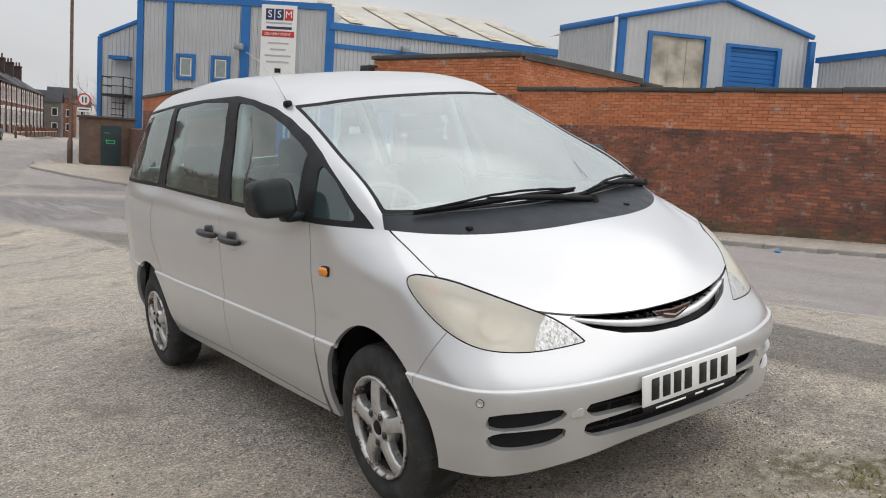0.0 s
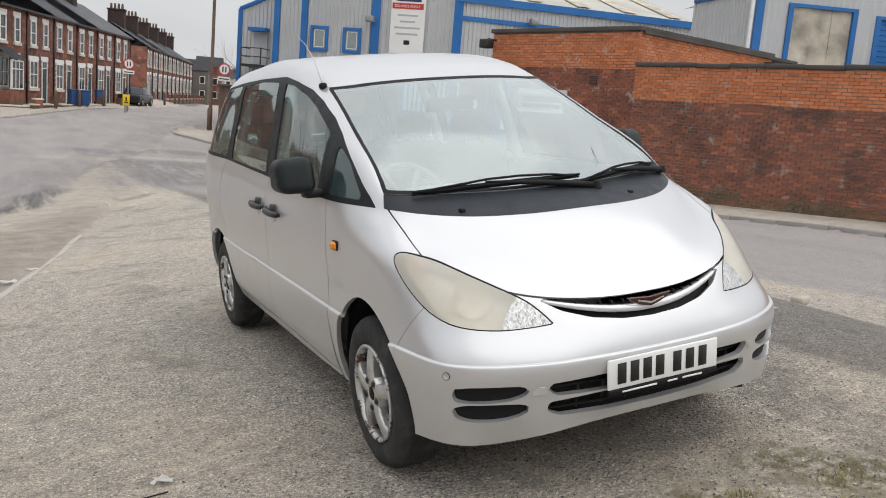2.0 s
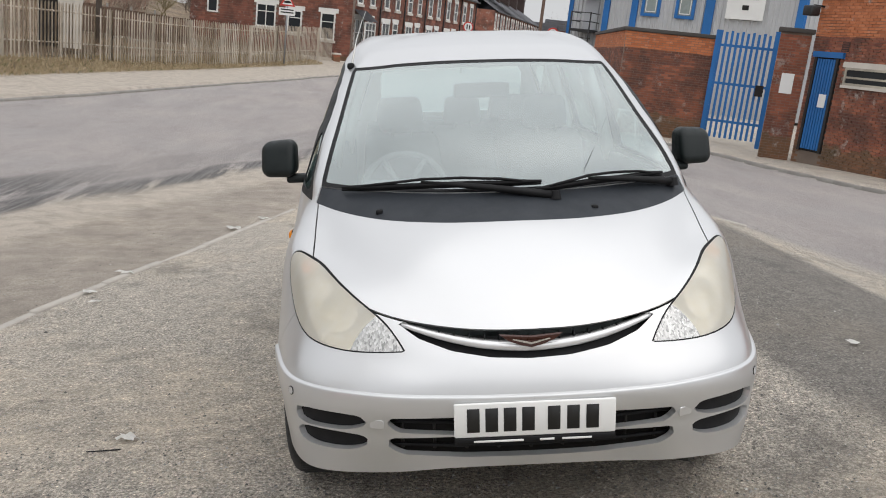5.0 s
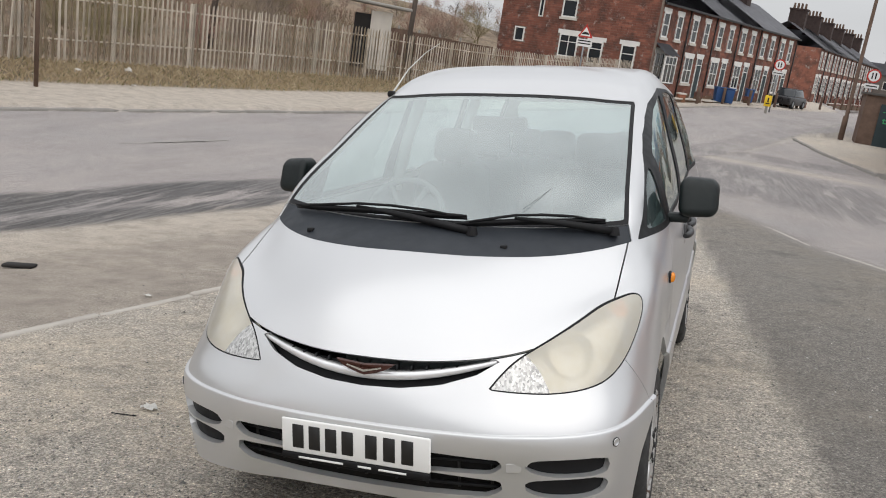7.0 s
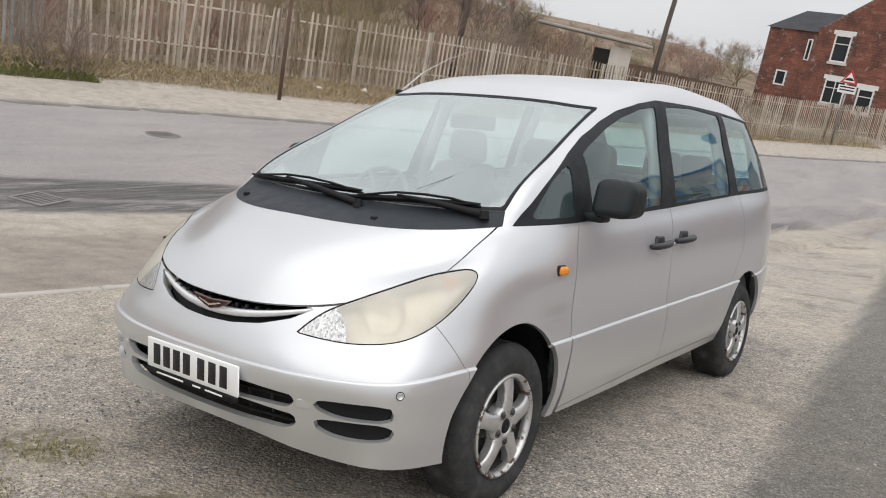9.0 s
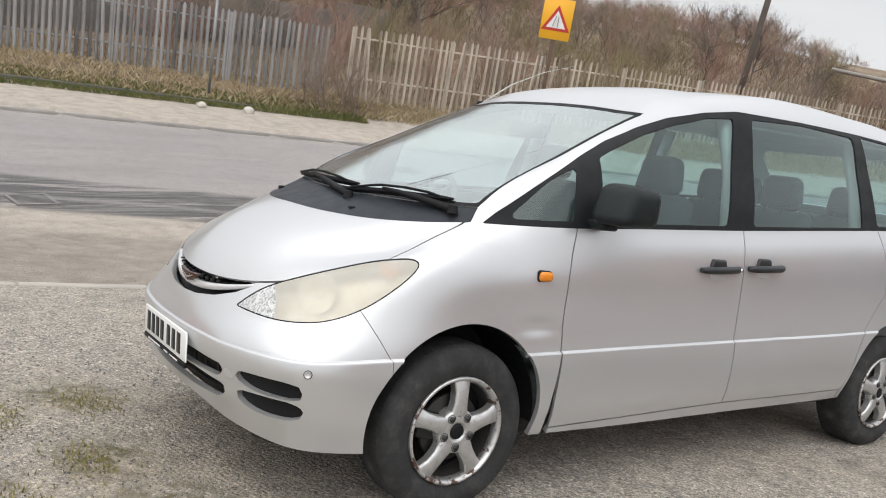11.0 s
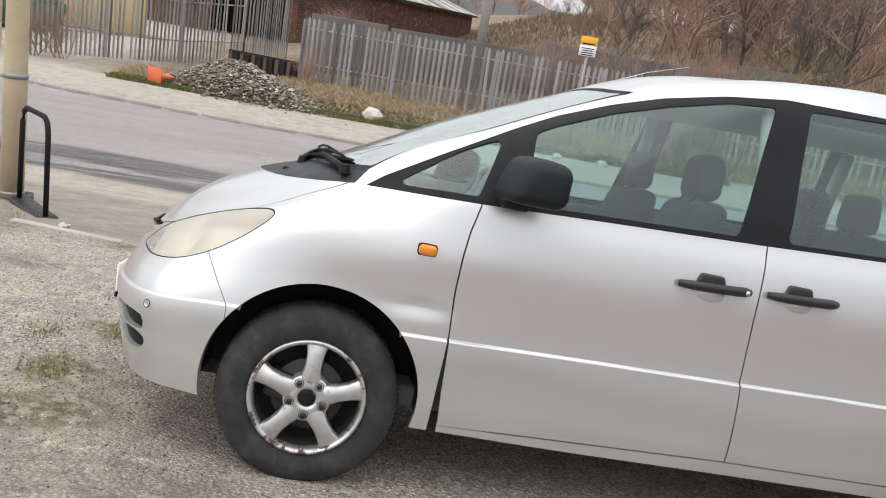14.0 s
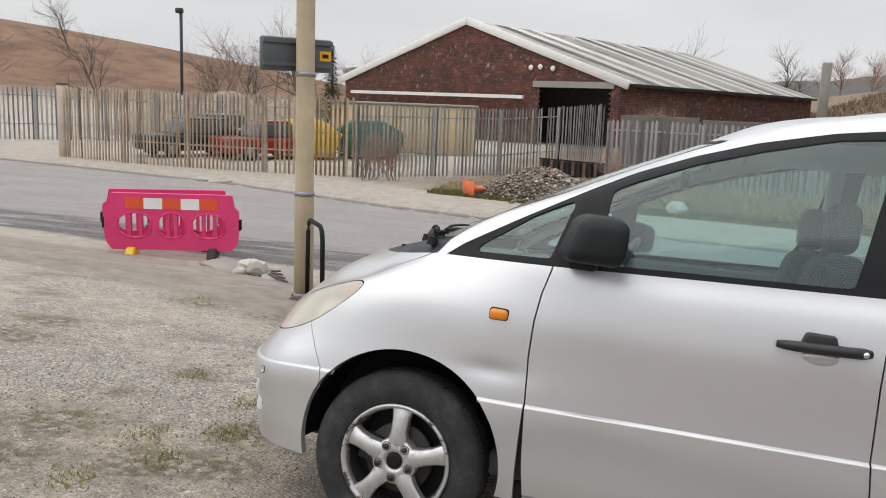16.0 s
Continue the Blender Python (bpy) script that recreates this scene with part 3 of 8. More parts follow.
def softened(points, times=2):
    """A closed outline with its corners cut round; the first corner stays sharp."""
    for _ in range(times):
        q = [points[0]]
        for a, b in zip(points, points[1:] + points[:1]):
            for f in (.25, .75):
                q.append((a[0] + (b[0] - a[0]) * f, a[1] + (b[1] - a[1]) * f))
        points = q
    return points


def patch_mesh(name, patches, material, parent, label="", flange=0.012, sink=0.0):
    """Links patches as one mesh with smooth normals; flange: how deep its open edges turn inwards."""
    verts, faces, norms = [], [], []
    for v, fs in patches:
        if not fs:
            continue
        off = len(verts)
        pos, nor = v[:, :3] - sink * v[:, 3:6], v[:, 3:6]
        verts += [tuple(p) for p in pos]
        norms += [tuple(p) for p in nor]
        faces += [tuple(i + off for i in f) for f in fs]
        if flange:
            edges = {}
            for f in fs:
                for n, i in enumerate(f):
                    j = f[(n + 1) % len(f)]
                    key = (min(i, j), max(i, j))
                    edges[key] = None if key in edges else (i, j)
            for e in edges.values():
                if e is None or abs(pos[e[0]][0]) + abs(pos[e[1]][0]) < 1e-4:
                    continue
                i, j = e
                k = len(verts)
                a, b = pos[i], pos[j]
                c, d = b - flange * nor[j], a - flange * nor[i]
                out = np.cross(b - a, nor[i])
                out = out / (np.linalg.norm(out) + 1e-9)
                verts += [tuple(a), tuple(b), tuple(c), tuple(d)]
                norms += [tuple(out)] * 4
                faces.append((k + 1, k, k + 3, k + 2))
    me = bpy.data.meshes.new(name)
    me.from_pydata(verts, [], faces)
    me.polygons.foreach_set("use_smooth", [True] * len(me.polygons))
    me.normals_split_custom_set_from_vertices(norms)
    me.materials.append(material)
    ob = new(name, me)
    ob.parent = parent
    if label:
        ob["label"] = label
    return ob


def mirrored(patch):
    v, fs = patch
    v = v.copy()
    if len(v):
        v[:, (0, 3)] *= -1
    return v, [f[::-1] for f in fs]


def tube(bm, path, radius, sides=8, closed=False):
    """A round bar along a path."""
    pts = [Vector(p) for p in path]
    rings = []
    n = len(pts)
    for k, p in enumerate(pts):
        a = pts[(k - 1) % n] if closed or k else p
        b = pts[(k + 1) % n] if closed or k < n - 1 else p
        d = (b - a).normalized()
        ref = Vector((0, 0, 1)) if abs(d.z) < .9 else Vector((1, 0, 0))
        u = d.cross(ref).normalized()
        w = d.cross(u)
        r = radius[k] if isinstance(radius, (list, tuple)) else radius
        rings.append([bm.verts.new(p + (u * math.cos(t) + w * math.sin(t)) * r) for t in (2 * math.pi * i / sides for i in range(sides))])
    last = n if closed else n - 1
    for k in range(last):
        a, b = rings[k], rings[(k + 1) % n]
        for i in range(sides):
            f = bm.faces.new((a[i], a[(i + 1) % sides], b[(i + 1) % sides], b[i]))
            f.smooth = True
    if not closed:
        bm.faces.new(rings[0][::-1])
        bm.faces.new(rings[-1])
    return bm


def turned(bm, profile, steps=48, axis_x=0.0):
    """A body turned about the x axis from rows of (x, radius)."""
    rings = []
    for x, r in profile:
        rings.append([bm.verts.new((x, r * math.cos(t), r * math.sin(t))) for t in (2 * math.pi * i / steps for i in range(steps))])
    for a, b in zip(rings, rings[1:]):
        for i in range(steps):
            f = bm.faces.new((a[i], b[i], b[(i + 1) % steps], a[(i + 1) % steps]))
            f.smooth = True
    return bm


def soft_box(lo, hi, bevel=.01, segments=3, taper=None):
    """A box with rounded edges; taper(v) moves its corners before the rounding."""
    bm = bmesh.new()
    bmesh.ops.create_cube(bm, size=1)
    for v in bm.verts:
        v.co = Vector([lo[i] if v.co[i] < 0 else hi[i] for i in range(3)])
        if taper:
            v.co = Vector(taper(v.co))
    if bevel:
        bmesh.ops.bevel(bm, geom=list(bm.edges) + list(bm.verts), offset=bevel, segments=segments, profile=.5, affect="EDGES", clamp_overlap=True)
    for f in bm.faces:
        f.smooth = True
    return bm


def build_wheel(car, x, y, side):
    """A five-spoke alloy wheel with its tyre; side: 1 faces +x."""
    wheel = new("wheel")
    wheel.parent = car
    wheel.matrix_basis = Matrix.Translation((x, y, .297)) @ (Matrix.Rotation(math.pi, 4, "Z") if side < 0 else Matrix.Identity(4)) @ Matrix.Rotation(radians(17), 4, "X") @ Matrix.Diagonal((1, .968, .968, 1))
    bm = bmesh.new()
    turned(bm, [(-.20, .20), (-.205, .235), (-.205, .262), (-.195, .298), (-.175, .317), (-.14, .322), (-.10, .323), (-.06, .322), (-.025, .317), (-.008, .304), (.003, .280), (.006, .256), (-.001, .229), (-.008, .205), (-.03, .20)], 72)
    part("tyre", bm, M["tyre"], wheel, "worn black rubber tyre")
    bm = bmesh.new()
    for k in range(90):
        t = 2 * math.pi * k / 90
        for xs, xe in ((-.175, -.115), (-.085, -.04)):
            m = Matrix.Rotation(t + (.03 if xs < -.1 else 0), 4, "X")
            c = [(xs, .3125, -.006), (xe, .3125, -.002), (xe, .3125, .006), (xs, .3125, .002)]
            lo = [bm.verts.new(m @ Vector((p[0], .318, p[2]))) for p in c]
            hi = [bm.verts.new(m @ Vector((p[0], .3234, p[2]))) for p in c]
            bm.faces.new(hi)
            for i in range(4):
                bm.faces.new((lo[i], lo[(i + 1) % 4], hi[(i + 1) % 4], hi[i]))
    tagged(part("tread", bm, M["tyre"], wheel), kind="stuff")
    bm = bmesh.new()
    turned(bm, [(-.17, .198), (-.03, .196), (-.008, .207), (.0, .207), (.004, .203), (.003, .196), (-.012, .188), (-.03, .184), (-.034, .187)], 72)
    part("rim", bm, M["rim_lip"], wheel, "kerbed alloy rim with flaking lip")
    bm = bmesh.new()
    for k in range(5):
        m = Matrix.Rotation(2 * math.pi * k / 5, 4, "X")
        prof = [(.045, .046, .0), (.07, .036, .006), (.11, .029, .007), (.15, .030, .004), (.178, .036, -.003), (.194, .046, -.009)]
        top = [[bm.verts.new(m @ Vector((xo, r, s * w))) for s in (-1, -.78, 0, .78, 1)] for r, w, xo in prof]
        for row, (r, w, xo) in zip(top, prof):
            for i, drop in ((0, .010), (4, .010), (1, .001), (3, .001), (2, -.001)):
                row[i].co = m @ Vector((xo - drop, r, (-1, -.78, 0, .78, 1)[i] * w))
        bot = [[bm.verts.new(m @ Vector((xo - .04, r, s * w))) for s in (-1, 1)] for r, w, xo in prof]
        for a, b in zip(top, top[1:]):
            for i in range(4):
                bm.faces.new((a[i], a[i + 1], b[i + 1], b[i])).smooth = True
        for n in range(len(prof) - 1):
            bm.faces.new((bot[n][0], top[n][0], top[n + 1][0], bot[n + 1][0]))
            bm.faces.new((top[n][4], bot[n][1], bot[n + 1][1], top[n + 1][4]))
    turned(bm, [(-.05, .084), (-.004, .084), (.002, .078), (.004, .045), (.003, .034), (-.006, .030), (-.008, 0.0005)], 40)
    part("spokes", bm, M["alloy"], wheel)
    # alloy barrel in near-black: the shade behind the spokes is painted on
    bm = bmesh.new()
    turned(bm, [(-.032, .1855), (-.09, .180), (-.15, .175)], 48)
    part("barrel", bm, M["underside"], wheel)
    bm = bmesh.new()
    turned(bm, [(-.003, .0295), (.003, .028), (.005, .02), (.005, .0005)], 24)
    part("hub_cap", bm, M["black"], wheel, "bare black wheel centre with a rusty rim")
    for k in range(5):
        bm = bmesh.new()
        m = Matrix.Rotation(2 * math.pi * (k + .5) / 5, 4, "X") @ Matrix.Translation((0, .060, 0))
        turned(bm, [(-.02, .017), (.0048, .017), (.0042, .0145), (.001, .0135), (.001, .011), (.010, .0105), (.0115, .0005)], 12)
        bmesh.ops.transform(bm, matrix=m, verts=bm.verts)
        part("wheel_nut", bm, M["dark_metal"], wheel)
    bm = bmesh.new()
    turned(bm, [(-.07, .13), (-.055, .13), (-.052, .125), (-.052, .06), (-.045, .05), (-.045, .001)], 40)
    part("brake_disc", bm, M["disc"], wheel, "rust-flecked steel brake disc")
    bm = soft_box((-.095, .05, -.045), (-.035, .15, .06), .012)
    bmesh.ops.transform(bm, matrix=Matrix.Rotation(radians(150), 4, "X"), verts=bm.verts)
    part("brake_caliper", bm, M["dark_metal"], wheel)
    bm = bmesh.new()
    turned(bm, [(-.1, .19), (-.1, .01)], 40)
    part("backplate", bm, M["black"], wheel)
    return wheel


def on_patch(patch, x, z):
    """The place and normal of a patch of bodywork at x, z."""
    v = patch[0]
    d = (v[:, 0] - x) ** 2 + (v[:, 2] - z) ** 2
    near = np.argsort(d)[:4]
    w = 1 / (d[near] + 1e-6)
    q = (v[near, :6] * w[:, None]).sum(0) / w.sum()
    return q[:3], q[3:6] / np.linalg.norm(q[3:6])


def front_y(x, z):
    """How far forward the bumper's face stands at x, z."""
    x = abs(x)
    base = np.interp(x, (0, .25, .45, .62, .735, .79), (-.782, -.77, -.735, -.665, -.573, -.47))
    return base + np.interp(z, (.25, .385, .522, .612, .705), (.045, .012, 0, .024, .075))


def build_car():
    car = tagged(new("car"), "dusty silver people carrier with black mirrors, parked on rough tarmac", "car")
    whole = body_grid()
    arch_f = lambda v: np.hypot(v[:, 1] - .0, v[:, 2] - .322) - .370
    arch_r = lambda v: np.hypot(v[:, 1] - 2.9, v[:, 2] - .335) - .365
    _, rest = cut(whole, lambda v: np.where(v[:, 0] > .3, arch_f(v), 1.0))
    _, rest = cut(rest, lambda v: np.where(v[:, 0] > .3, arch_r(v), 1.0))
    both = lambda p: [p, mirrored(p)]
    # windscreen with its black border
    edge = lambda v: np.interp(v[:, 2], (1.09, 1.33, 1.552), (.688, .640, .596))
    ws = lambda v: np.where(v[:, 1] < 2, np.maximum.reduce([(7 - v[:, 7]) * .3, (v[:, 7] - 9) * .3, v[:, 0] - edge(v)]), 1.0)
    screen, rest = cut(rest, ws)
    glass, border = cut(screen, lambda v: ws(v) + .016)
    patch_mesh("windscreen", both(glass), M["screen_glass"], car, "clear windscreen with a long crack", 0, .003).visible_shadow = False
    patch_mesh("windscreen_border", both(border), M["black"], car, "", .01, .002)
    # rear window
    rw = lambda v: np.where((v[:, 1] > 3) & (v[:, 6] > 9.8), np.maximum.reduce([(6.4 - v[:, 7]) * .2, (v[:, 7] - 8.8) * .2, v[:, 0] - .56]), 1.0)
    rear, rest = cut(rest, rw)
    patch_mesh("rear_window", both(rear), M["tint"], car, "", 0, .003).visible_shadow = False
    # side windows in one black band
    band = outline([(.058, 1.038), (.45, 1.056), (.95, 1.084), (1.47, 1.111), (2.6, 1.182), (3.50, 1.234), (3.44, 1.45), (3.36, 1.62), (3.25, 1.654), (2.56, 1.671), (2.0, 1.662), (1.5, 1.645), (1.27, 1.608), (1.04, 1.552), (.86, 1.490), (.67, 1.409), (.535, 1.336), (.30, 1.197), (.12, 1.086)])
    side_zone = lambda v, f: np.where((v[:, 0] > .45) & (v[:, 1] < 3.54), f(v[:, 1], v[:, 2]), 1.0)
    dlo, rest = cut(rest, lambda v: side_zone(v, band))
    panes = [("quarter_window", [(.19, 1.079), (.428, 1.092), (.474, 1.270), (.36, 1.207)], "glass", .012),
             ("front_door_window", [(.602, 1.096), (.95, 1.114), (1.362, 1.135), (1.402, 1.36), (1.448, 1.596), (1.285, 1.576), (1.07, 1.518), (.867, 1.450), (.68, 1.366), (.614, 1.330)], "glass", .010),
             ("rear_door_window", [(1.568, 1.148), (2.472, 1.200), (2.46, 1.634), (2.0, 1.636), (1.602, 1.610)], "tint", .012),
             ("rear_quarter_window", [(2.635, 1.217), (3.44, 1.264), (3.40, 1.42), (3.32, 1.60), (3.2, 1.632), (2.575, 1.648)], "tint", .012)]
    for name, pts, mat, rounded in panes:
        f = outline(pts, rounded)
        pane, dlo = cut(dlo, lambda v: f(v[:, 1], v[:, 2]))
        for p in both(pane):
            patch_mesh(name, [p], M[mat], car, "", 0, .005).visible_shadow = False
    # a raised rubber edge round the band
    for p in both(dlo):
        patch_mesh("window_trim", [p], M["trim"], car, "satin black window surround", .01, .001)
    # headlights
    lamp = outline(softened([(-.222, .650), (-.15, .643), (-.05, .640), (.06, .650), (.15, .670), (.24, .714), (.32, .780), (.384, .852), (.394, .888), (.362, .901), (.30, .890), (.22, .870), (.12, .835), (0, .789), (-.117, .738), (-.18, .691)]))
    hl = lambda v: np.where(v[:, 1] < .2, lamp((v[:, 0] + v[:, 1]) / math.sqrt(2), v[:, 2]), 1.0)
    light, rest = cut(rest, hl)
    lens, seal = cut(light, lambda v: hl(v) + .0042)
    for side, (p, q) in zip((1, -1), zip(both(lens), both(seal))):
        unit = new("headlight")
        unit.parent = car
        tip, main = cut(p, lambda v: np.hypot((abs(v[:, 0]) + v[:, 1]) / math.sqrt(2) + .225, (v[:, 2] - .636) * 1.0) - .172)
        patch_mesh("lens", [main], M["lens"], unit, "yellowed hazy plastic lens", 0, .001).visible_shadow = False
        patch_mesh("indicator_lens", [tip], M["clear"], unit, "clear fluted indicator section", 0, .001)
        patch_mesh("seal", [q], M["black"], unit, "", .012, .002)
        patch_mesh("reflector", [p], M["reflector"], unit, "", 0, .075)
        for cx, cz, r, back in ((.61, .742, .072, .03), (.725, .858, .030, .03)):
            bm = bmesh.new()
            turned(bm, [(.0, r), (-.008, r * 1.04), (-.03, r * .9), (-.055, r * .5), (-.062, .004)], 36)
            q, nrm = on_patch(lens, cx, cz)
            axis_ = Vector((nrm[0] * side, nrm[1], nrm[2] * .3)).normalized()
            at = Vector((q[0] * side, q[1], q[2])) - axis_ * (.018 + r * .35)
            bmesh.ops.transform(bm, matrix=Matrix.Translation(at) @ axis_.to_track_quat("X", "Z").to_matrix().to_4x4(), verts=bm.verts)
            part("bowl", bm, M["bowl" if cx < .7 else "amber"], unit)
            bm = bmesh.new()
            bmesh.ops.create_uvsphere(bm, u_segments=16, v_segments=10, radius=r * .2)
            bmesh.ops.transform(bm, matrix=Matrix.Translation(at - axis_ * .03), verts=bm.verts)
            part("bulb", bm, M["bulb"], unit)
        # fluted indicator in the tip
        bm = bmesh.new()
        for k in range(9):
            x = .40 + .0145 * k
            z1 = np.interp(x, (.38, .45, .50), (.668, .72, .70))
            ends = [on_patch(lens, x, zz) for zz in (.652, z1)]
            tube(bm, [(side * (e[0][0] - .014 * e[1][0]), e[0][1] - .014 * e[1][1], e[0][2]) for e in ends], .004, 5)
        part("indicator_flutes", bm, M["clear"], unit)
    # cowl, bonnet and openings
    cowl, rest = cut(rest, lambda v: np.where((v[:, 6] < 6) & (v[:, 1] < .3), np.maximum.reduce([(6.09 - v[:, 7]) * .16, (v[:, 7] - 7) * .16, v[:, 0] - np.interp(v[:, 2], (1.0, 1.03, 1.09), (.705, .707, .687))]), 1.0))
    patch_mesh("cowl_panel", both(cowl), M["cowl"], car, "dark grey plastic cowl below the windscreen", .015, .004)
    grille = outline([(-.3, .636), (0, .633), (.12, .638), (.24, .656), (.34, .688), (.412, .733), (.412, .775), (.30, .765), (.15, .75), (0, .74), (-.3, .74)])
    hole, rest = cut(rest, lambda v: np.where((v[:, 1] < -.5) & (v[:, 7] < 4.7), np.maximum(grille(v[:, 0], v[:, 2]), (v[:, 7] - 3.985) * .1), 1.0))
    openings = [[(-.3, .407), (.395, .407), (.445, .436), (.43, .462), (-.3, .462)], [(-.3, .322), (.375, .328), (.452, .362), (.425, .394), (-.3, .393)],
                [(.510, .432), (.56, .413), (.62, .408), (.728, .409), (.736, .435), (.732, .462), (.60, .461), (.52, .456)], [(.505, .368), (.545, .345), (.61, .336), (.70, .338), (.732, .356), (.732, .395), (.60, .394), (.515, .388)]]
    for pts in openings:
        f = outline(softened(pts, 1), .004)
        gone, rest = cut(rest, lambda v: np.where(v[:, 1] < -.3, f(v[:, 0], v[:, 2]), 1.0))
        if pts[0][0] > 0:
            for p in both(gone):
                patch_mesh("corner_vent", [p], M["black"], car, "", 0, .021)
    gap, seam = .0026, .0013
    bon_side = lambda v: v[:, 0] - np.interp(v[:, 1], (-.6, -.32, -.1, 0.02), (.685, .690, .693, .694))
    bon = lambda v: np.where((v[:, 6] < 5.5) & (v[:, 1] < .2), np.maximum.reduce([(4.0 - v[:, 7]) * .1 + .001, (v[:, 7] - 6.11) * .16, bon_side(v)]), 1.0)
    bonnet, rest = cut(rest, lambda v: bon(v) + gap)
    _, rest = cut(rest, lambda v: bon(v) - gap)
    patch_mesh("bonnet", both(bonnet), M["paint"], car)
    # bumper
    bl = lambda v: np.where(v[:, 7] < 4.3, v[:, 1] - np.interp(v[:, 2], (.5, .56, .72, .9), (-.312, -.314, -.415, -.46)), 1.0)
    bumper, rest = cut(rest, lambda v: bl(v) + seam)
    _, rest = cut(rest, lambda v: bl(v) - seam)
    patch_mesh("front_bumper", both(bumper), M["paint"], car, "", .022)
    # doors, wings, quarters, sills, roof
    belt = lambda v: np.where((v[:, 0] > .5) & (v[:, 1] > .05), v[:, 2] - np.interp(v[:, 1], (.05, .45, .95, 1.47, 2.6, 3.5), (1.041, 1.059, 1.087, 1.114, 1.185, 1.237)), np.where(v[:, 7] > 6, 1.0, -1.0) * .2)
    lower, upper = cut(rest, belt)
    fore, upper = cut(upper, lambda v: np.where(v[:, 7] < 9.6, np.abs(v[:, 1] - 1.515) - .0022, 1.0))
    patch_mesh("roof_shell", both(upper), M["paint"], car)
    patch_mesh("inner_lining", both(upper), M["lining"], car, "", 0, .03)
    zb = lambda v: v[:, 2] - np.interp(v[:, 1], (.44, 1.5, 2.56), (.270, .316, .334))
    dl = lambda v: v[:, 1] - np.interp(v[:, 2], (.27, .4, .588, .75, .87, .96, 1.05), (.455, .440, .428, .418, .420, .430, .451))
    wing_edge = lambda v: v[:, 1] - np.interp(v[:, 2], (.27, .40, .56, .60, .75, .87, .96, 1.05), (.424, .423, .424, .425, .415, .417, .427, .448))
    Bl = lambda v: v[:, 1] - np.interp(v[:, 2], (.31, .62, .85, 1.11), (1.512, 1.478, 1.473, 1.480))
    Cl = lambda v: v[:, 1] - np.interp(v[:, 2], (.3, .60, .74, .85, 1.0, 1.2), (2.50, 2.56, 2.64, 2.72, 2.70, 2.62))
    wing, rest = cut(lower, lambda v: wing_edge(v))
    _, rest = cut(rest, lambda v: dl(v) - gap)
    quarter_, doors = cut(rest, lambda v: -(Cl(v) - gap))
    doors, _ = cut(doors, lambda v: Cl(v) + gap)
    sill, doors = cut(doors, lambda v: zb(v) + .003)
    _, doors = cut(doors, lambda v: zb(v) - .003)
    front, back = cut(doors, lambda v: Bl(v) + gap)
    _, back = cut(back, lambda v: Bl(v) - gap)
    for k, sign in enumerate((1, -1)):
        patch_mesh("front_wing", [both(wing)[k]], M["paint"], car, "", .02)
        fd = patch_mesh("front_door", [both(front)[k]], M["paint"], car, "dented silver front door" if sign > 0 else "")
        rd = patch_mesh("rear_door", [both(back)[k]], M["paint"], car, "creased silver rear door" if sign > 0 else "")
        patch_mesh("rear_quarter", [both(quarter_)[k]], M["paint"], car, "", .02)
        patch_mesh("sill", [both(sill)[k]], M["paint"], car, "rust-edged sill", .02)
        for door, y0, key in ((fd, 1.168, True), (rd, 1.496, False)):
            handle = new("door_handle")
            handle.parent = door
            zc = .936 if key else .953
            long = .268
            bm = bmesh.new()
            tube(bm, [(.846 + .024 * math.sin(math.pi * f) ** .6, y0 + long * f, zc - .006 + .012 * f) for f in np.linspace(.01, .99, 13)], [.011, .0145, .016, .0165, .0165, .0165, .0165, .0165, .017, .017, .0175, .017, .013], 12)
            bmesh.ops.transform(bm, matrix=Matrix.Diagonal((sign, 1, 1, 1)), verts=bm.verts)
            part("grip", bm, M["handle"], handle)
            bm = soft_box((.826, y0 + .058, zc - .02), (.852, y0 + .188, zc + .043), .010, 4, lambda c: (c.x, c.y + ((.022 if c.y < y0 + .1 else -.022) if c.z > zc else 0), c.z))
            bmesh.ops.transform(bm, matrix=Matrix.Diagonal((sign, 1, 1, 1)), verts=bm.verts)
            part("backplate", bm, M["handle"], handle)
            # added bulge whose upper side imitates the sky glint in the hollow
            bm = bmesh.new()
            bmesh.ops.create_uvsphere(bm, u_segments=24, v_segments=12, radius=1, matrix=Matrix.Translation((.838, y0 + .13, zc - .030)) @ Matrix.Diagonal((.0140, .056, .026, 1)))
            for f in bm.faces:
                f.smooth = True
            bmesh.ops.transform(bm, matrix=Matrix.Diagonal((sign, 1, 1, 1)), verts=bm.verts)
            part("recess", bm, M["paint"], handle)
            if key:
                bm = bmesh.new()
                turned(bm, [(.0, .009), (.003, .008), (.004, .0005)], 16)
                bmesh.ops.transform(bm, matrix=Matrix.Translation((sign * .873, y0 + .248, zc + .004)) @ Matrix.Rotation(0 if sign > 0 else math.pi, 4, "Z"), verts=bm.verts)
                part("key_lock", bm, M["chrome"], handle)
        # side indicator
        bm = soft_box((.815, .268, .853), (.852, .330, .889), .013, 4)
        bmesh.ops.transform(bm, matrix=Matrix.Diagonal((sign, 1, 1, 1)), verts=bm.verts)
        part("side_indicator", bm, M["amber"], car, "small amber side indicator")
        bm = soft_box((.812, .264, .849), (.841, .334, .893), .013, 4)
        bmesh.ops.transform(bm, matrix=Matrix.Diagonal((sign, 1, 1, 1)), verts=bm.verts)
        part("indicator_seal", bm, M["black"], car)
        # parking sensor
        bm = bmesh.new()
        turned(bm, [(.0, .012), (.003, .012), (.003, .010), (.001, .009), (.002, .0005)], 20)
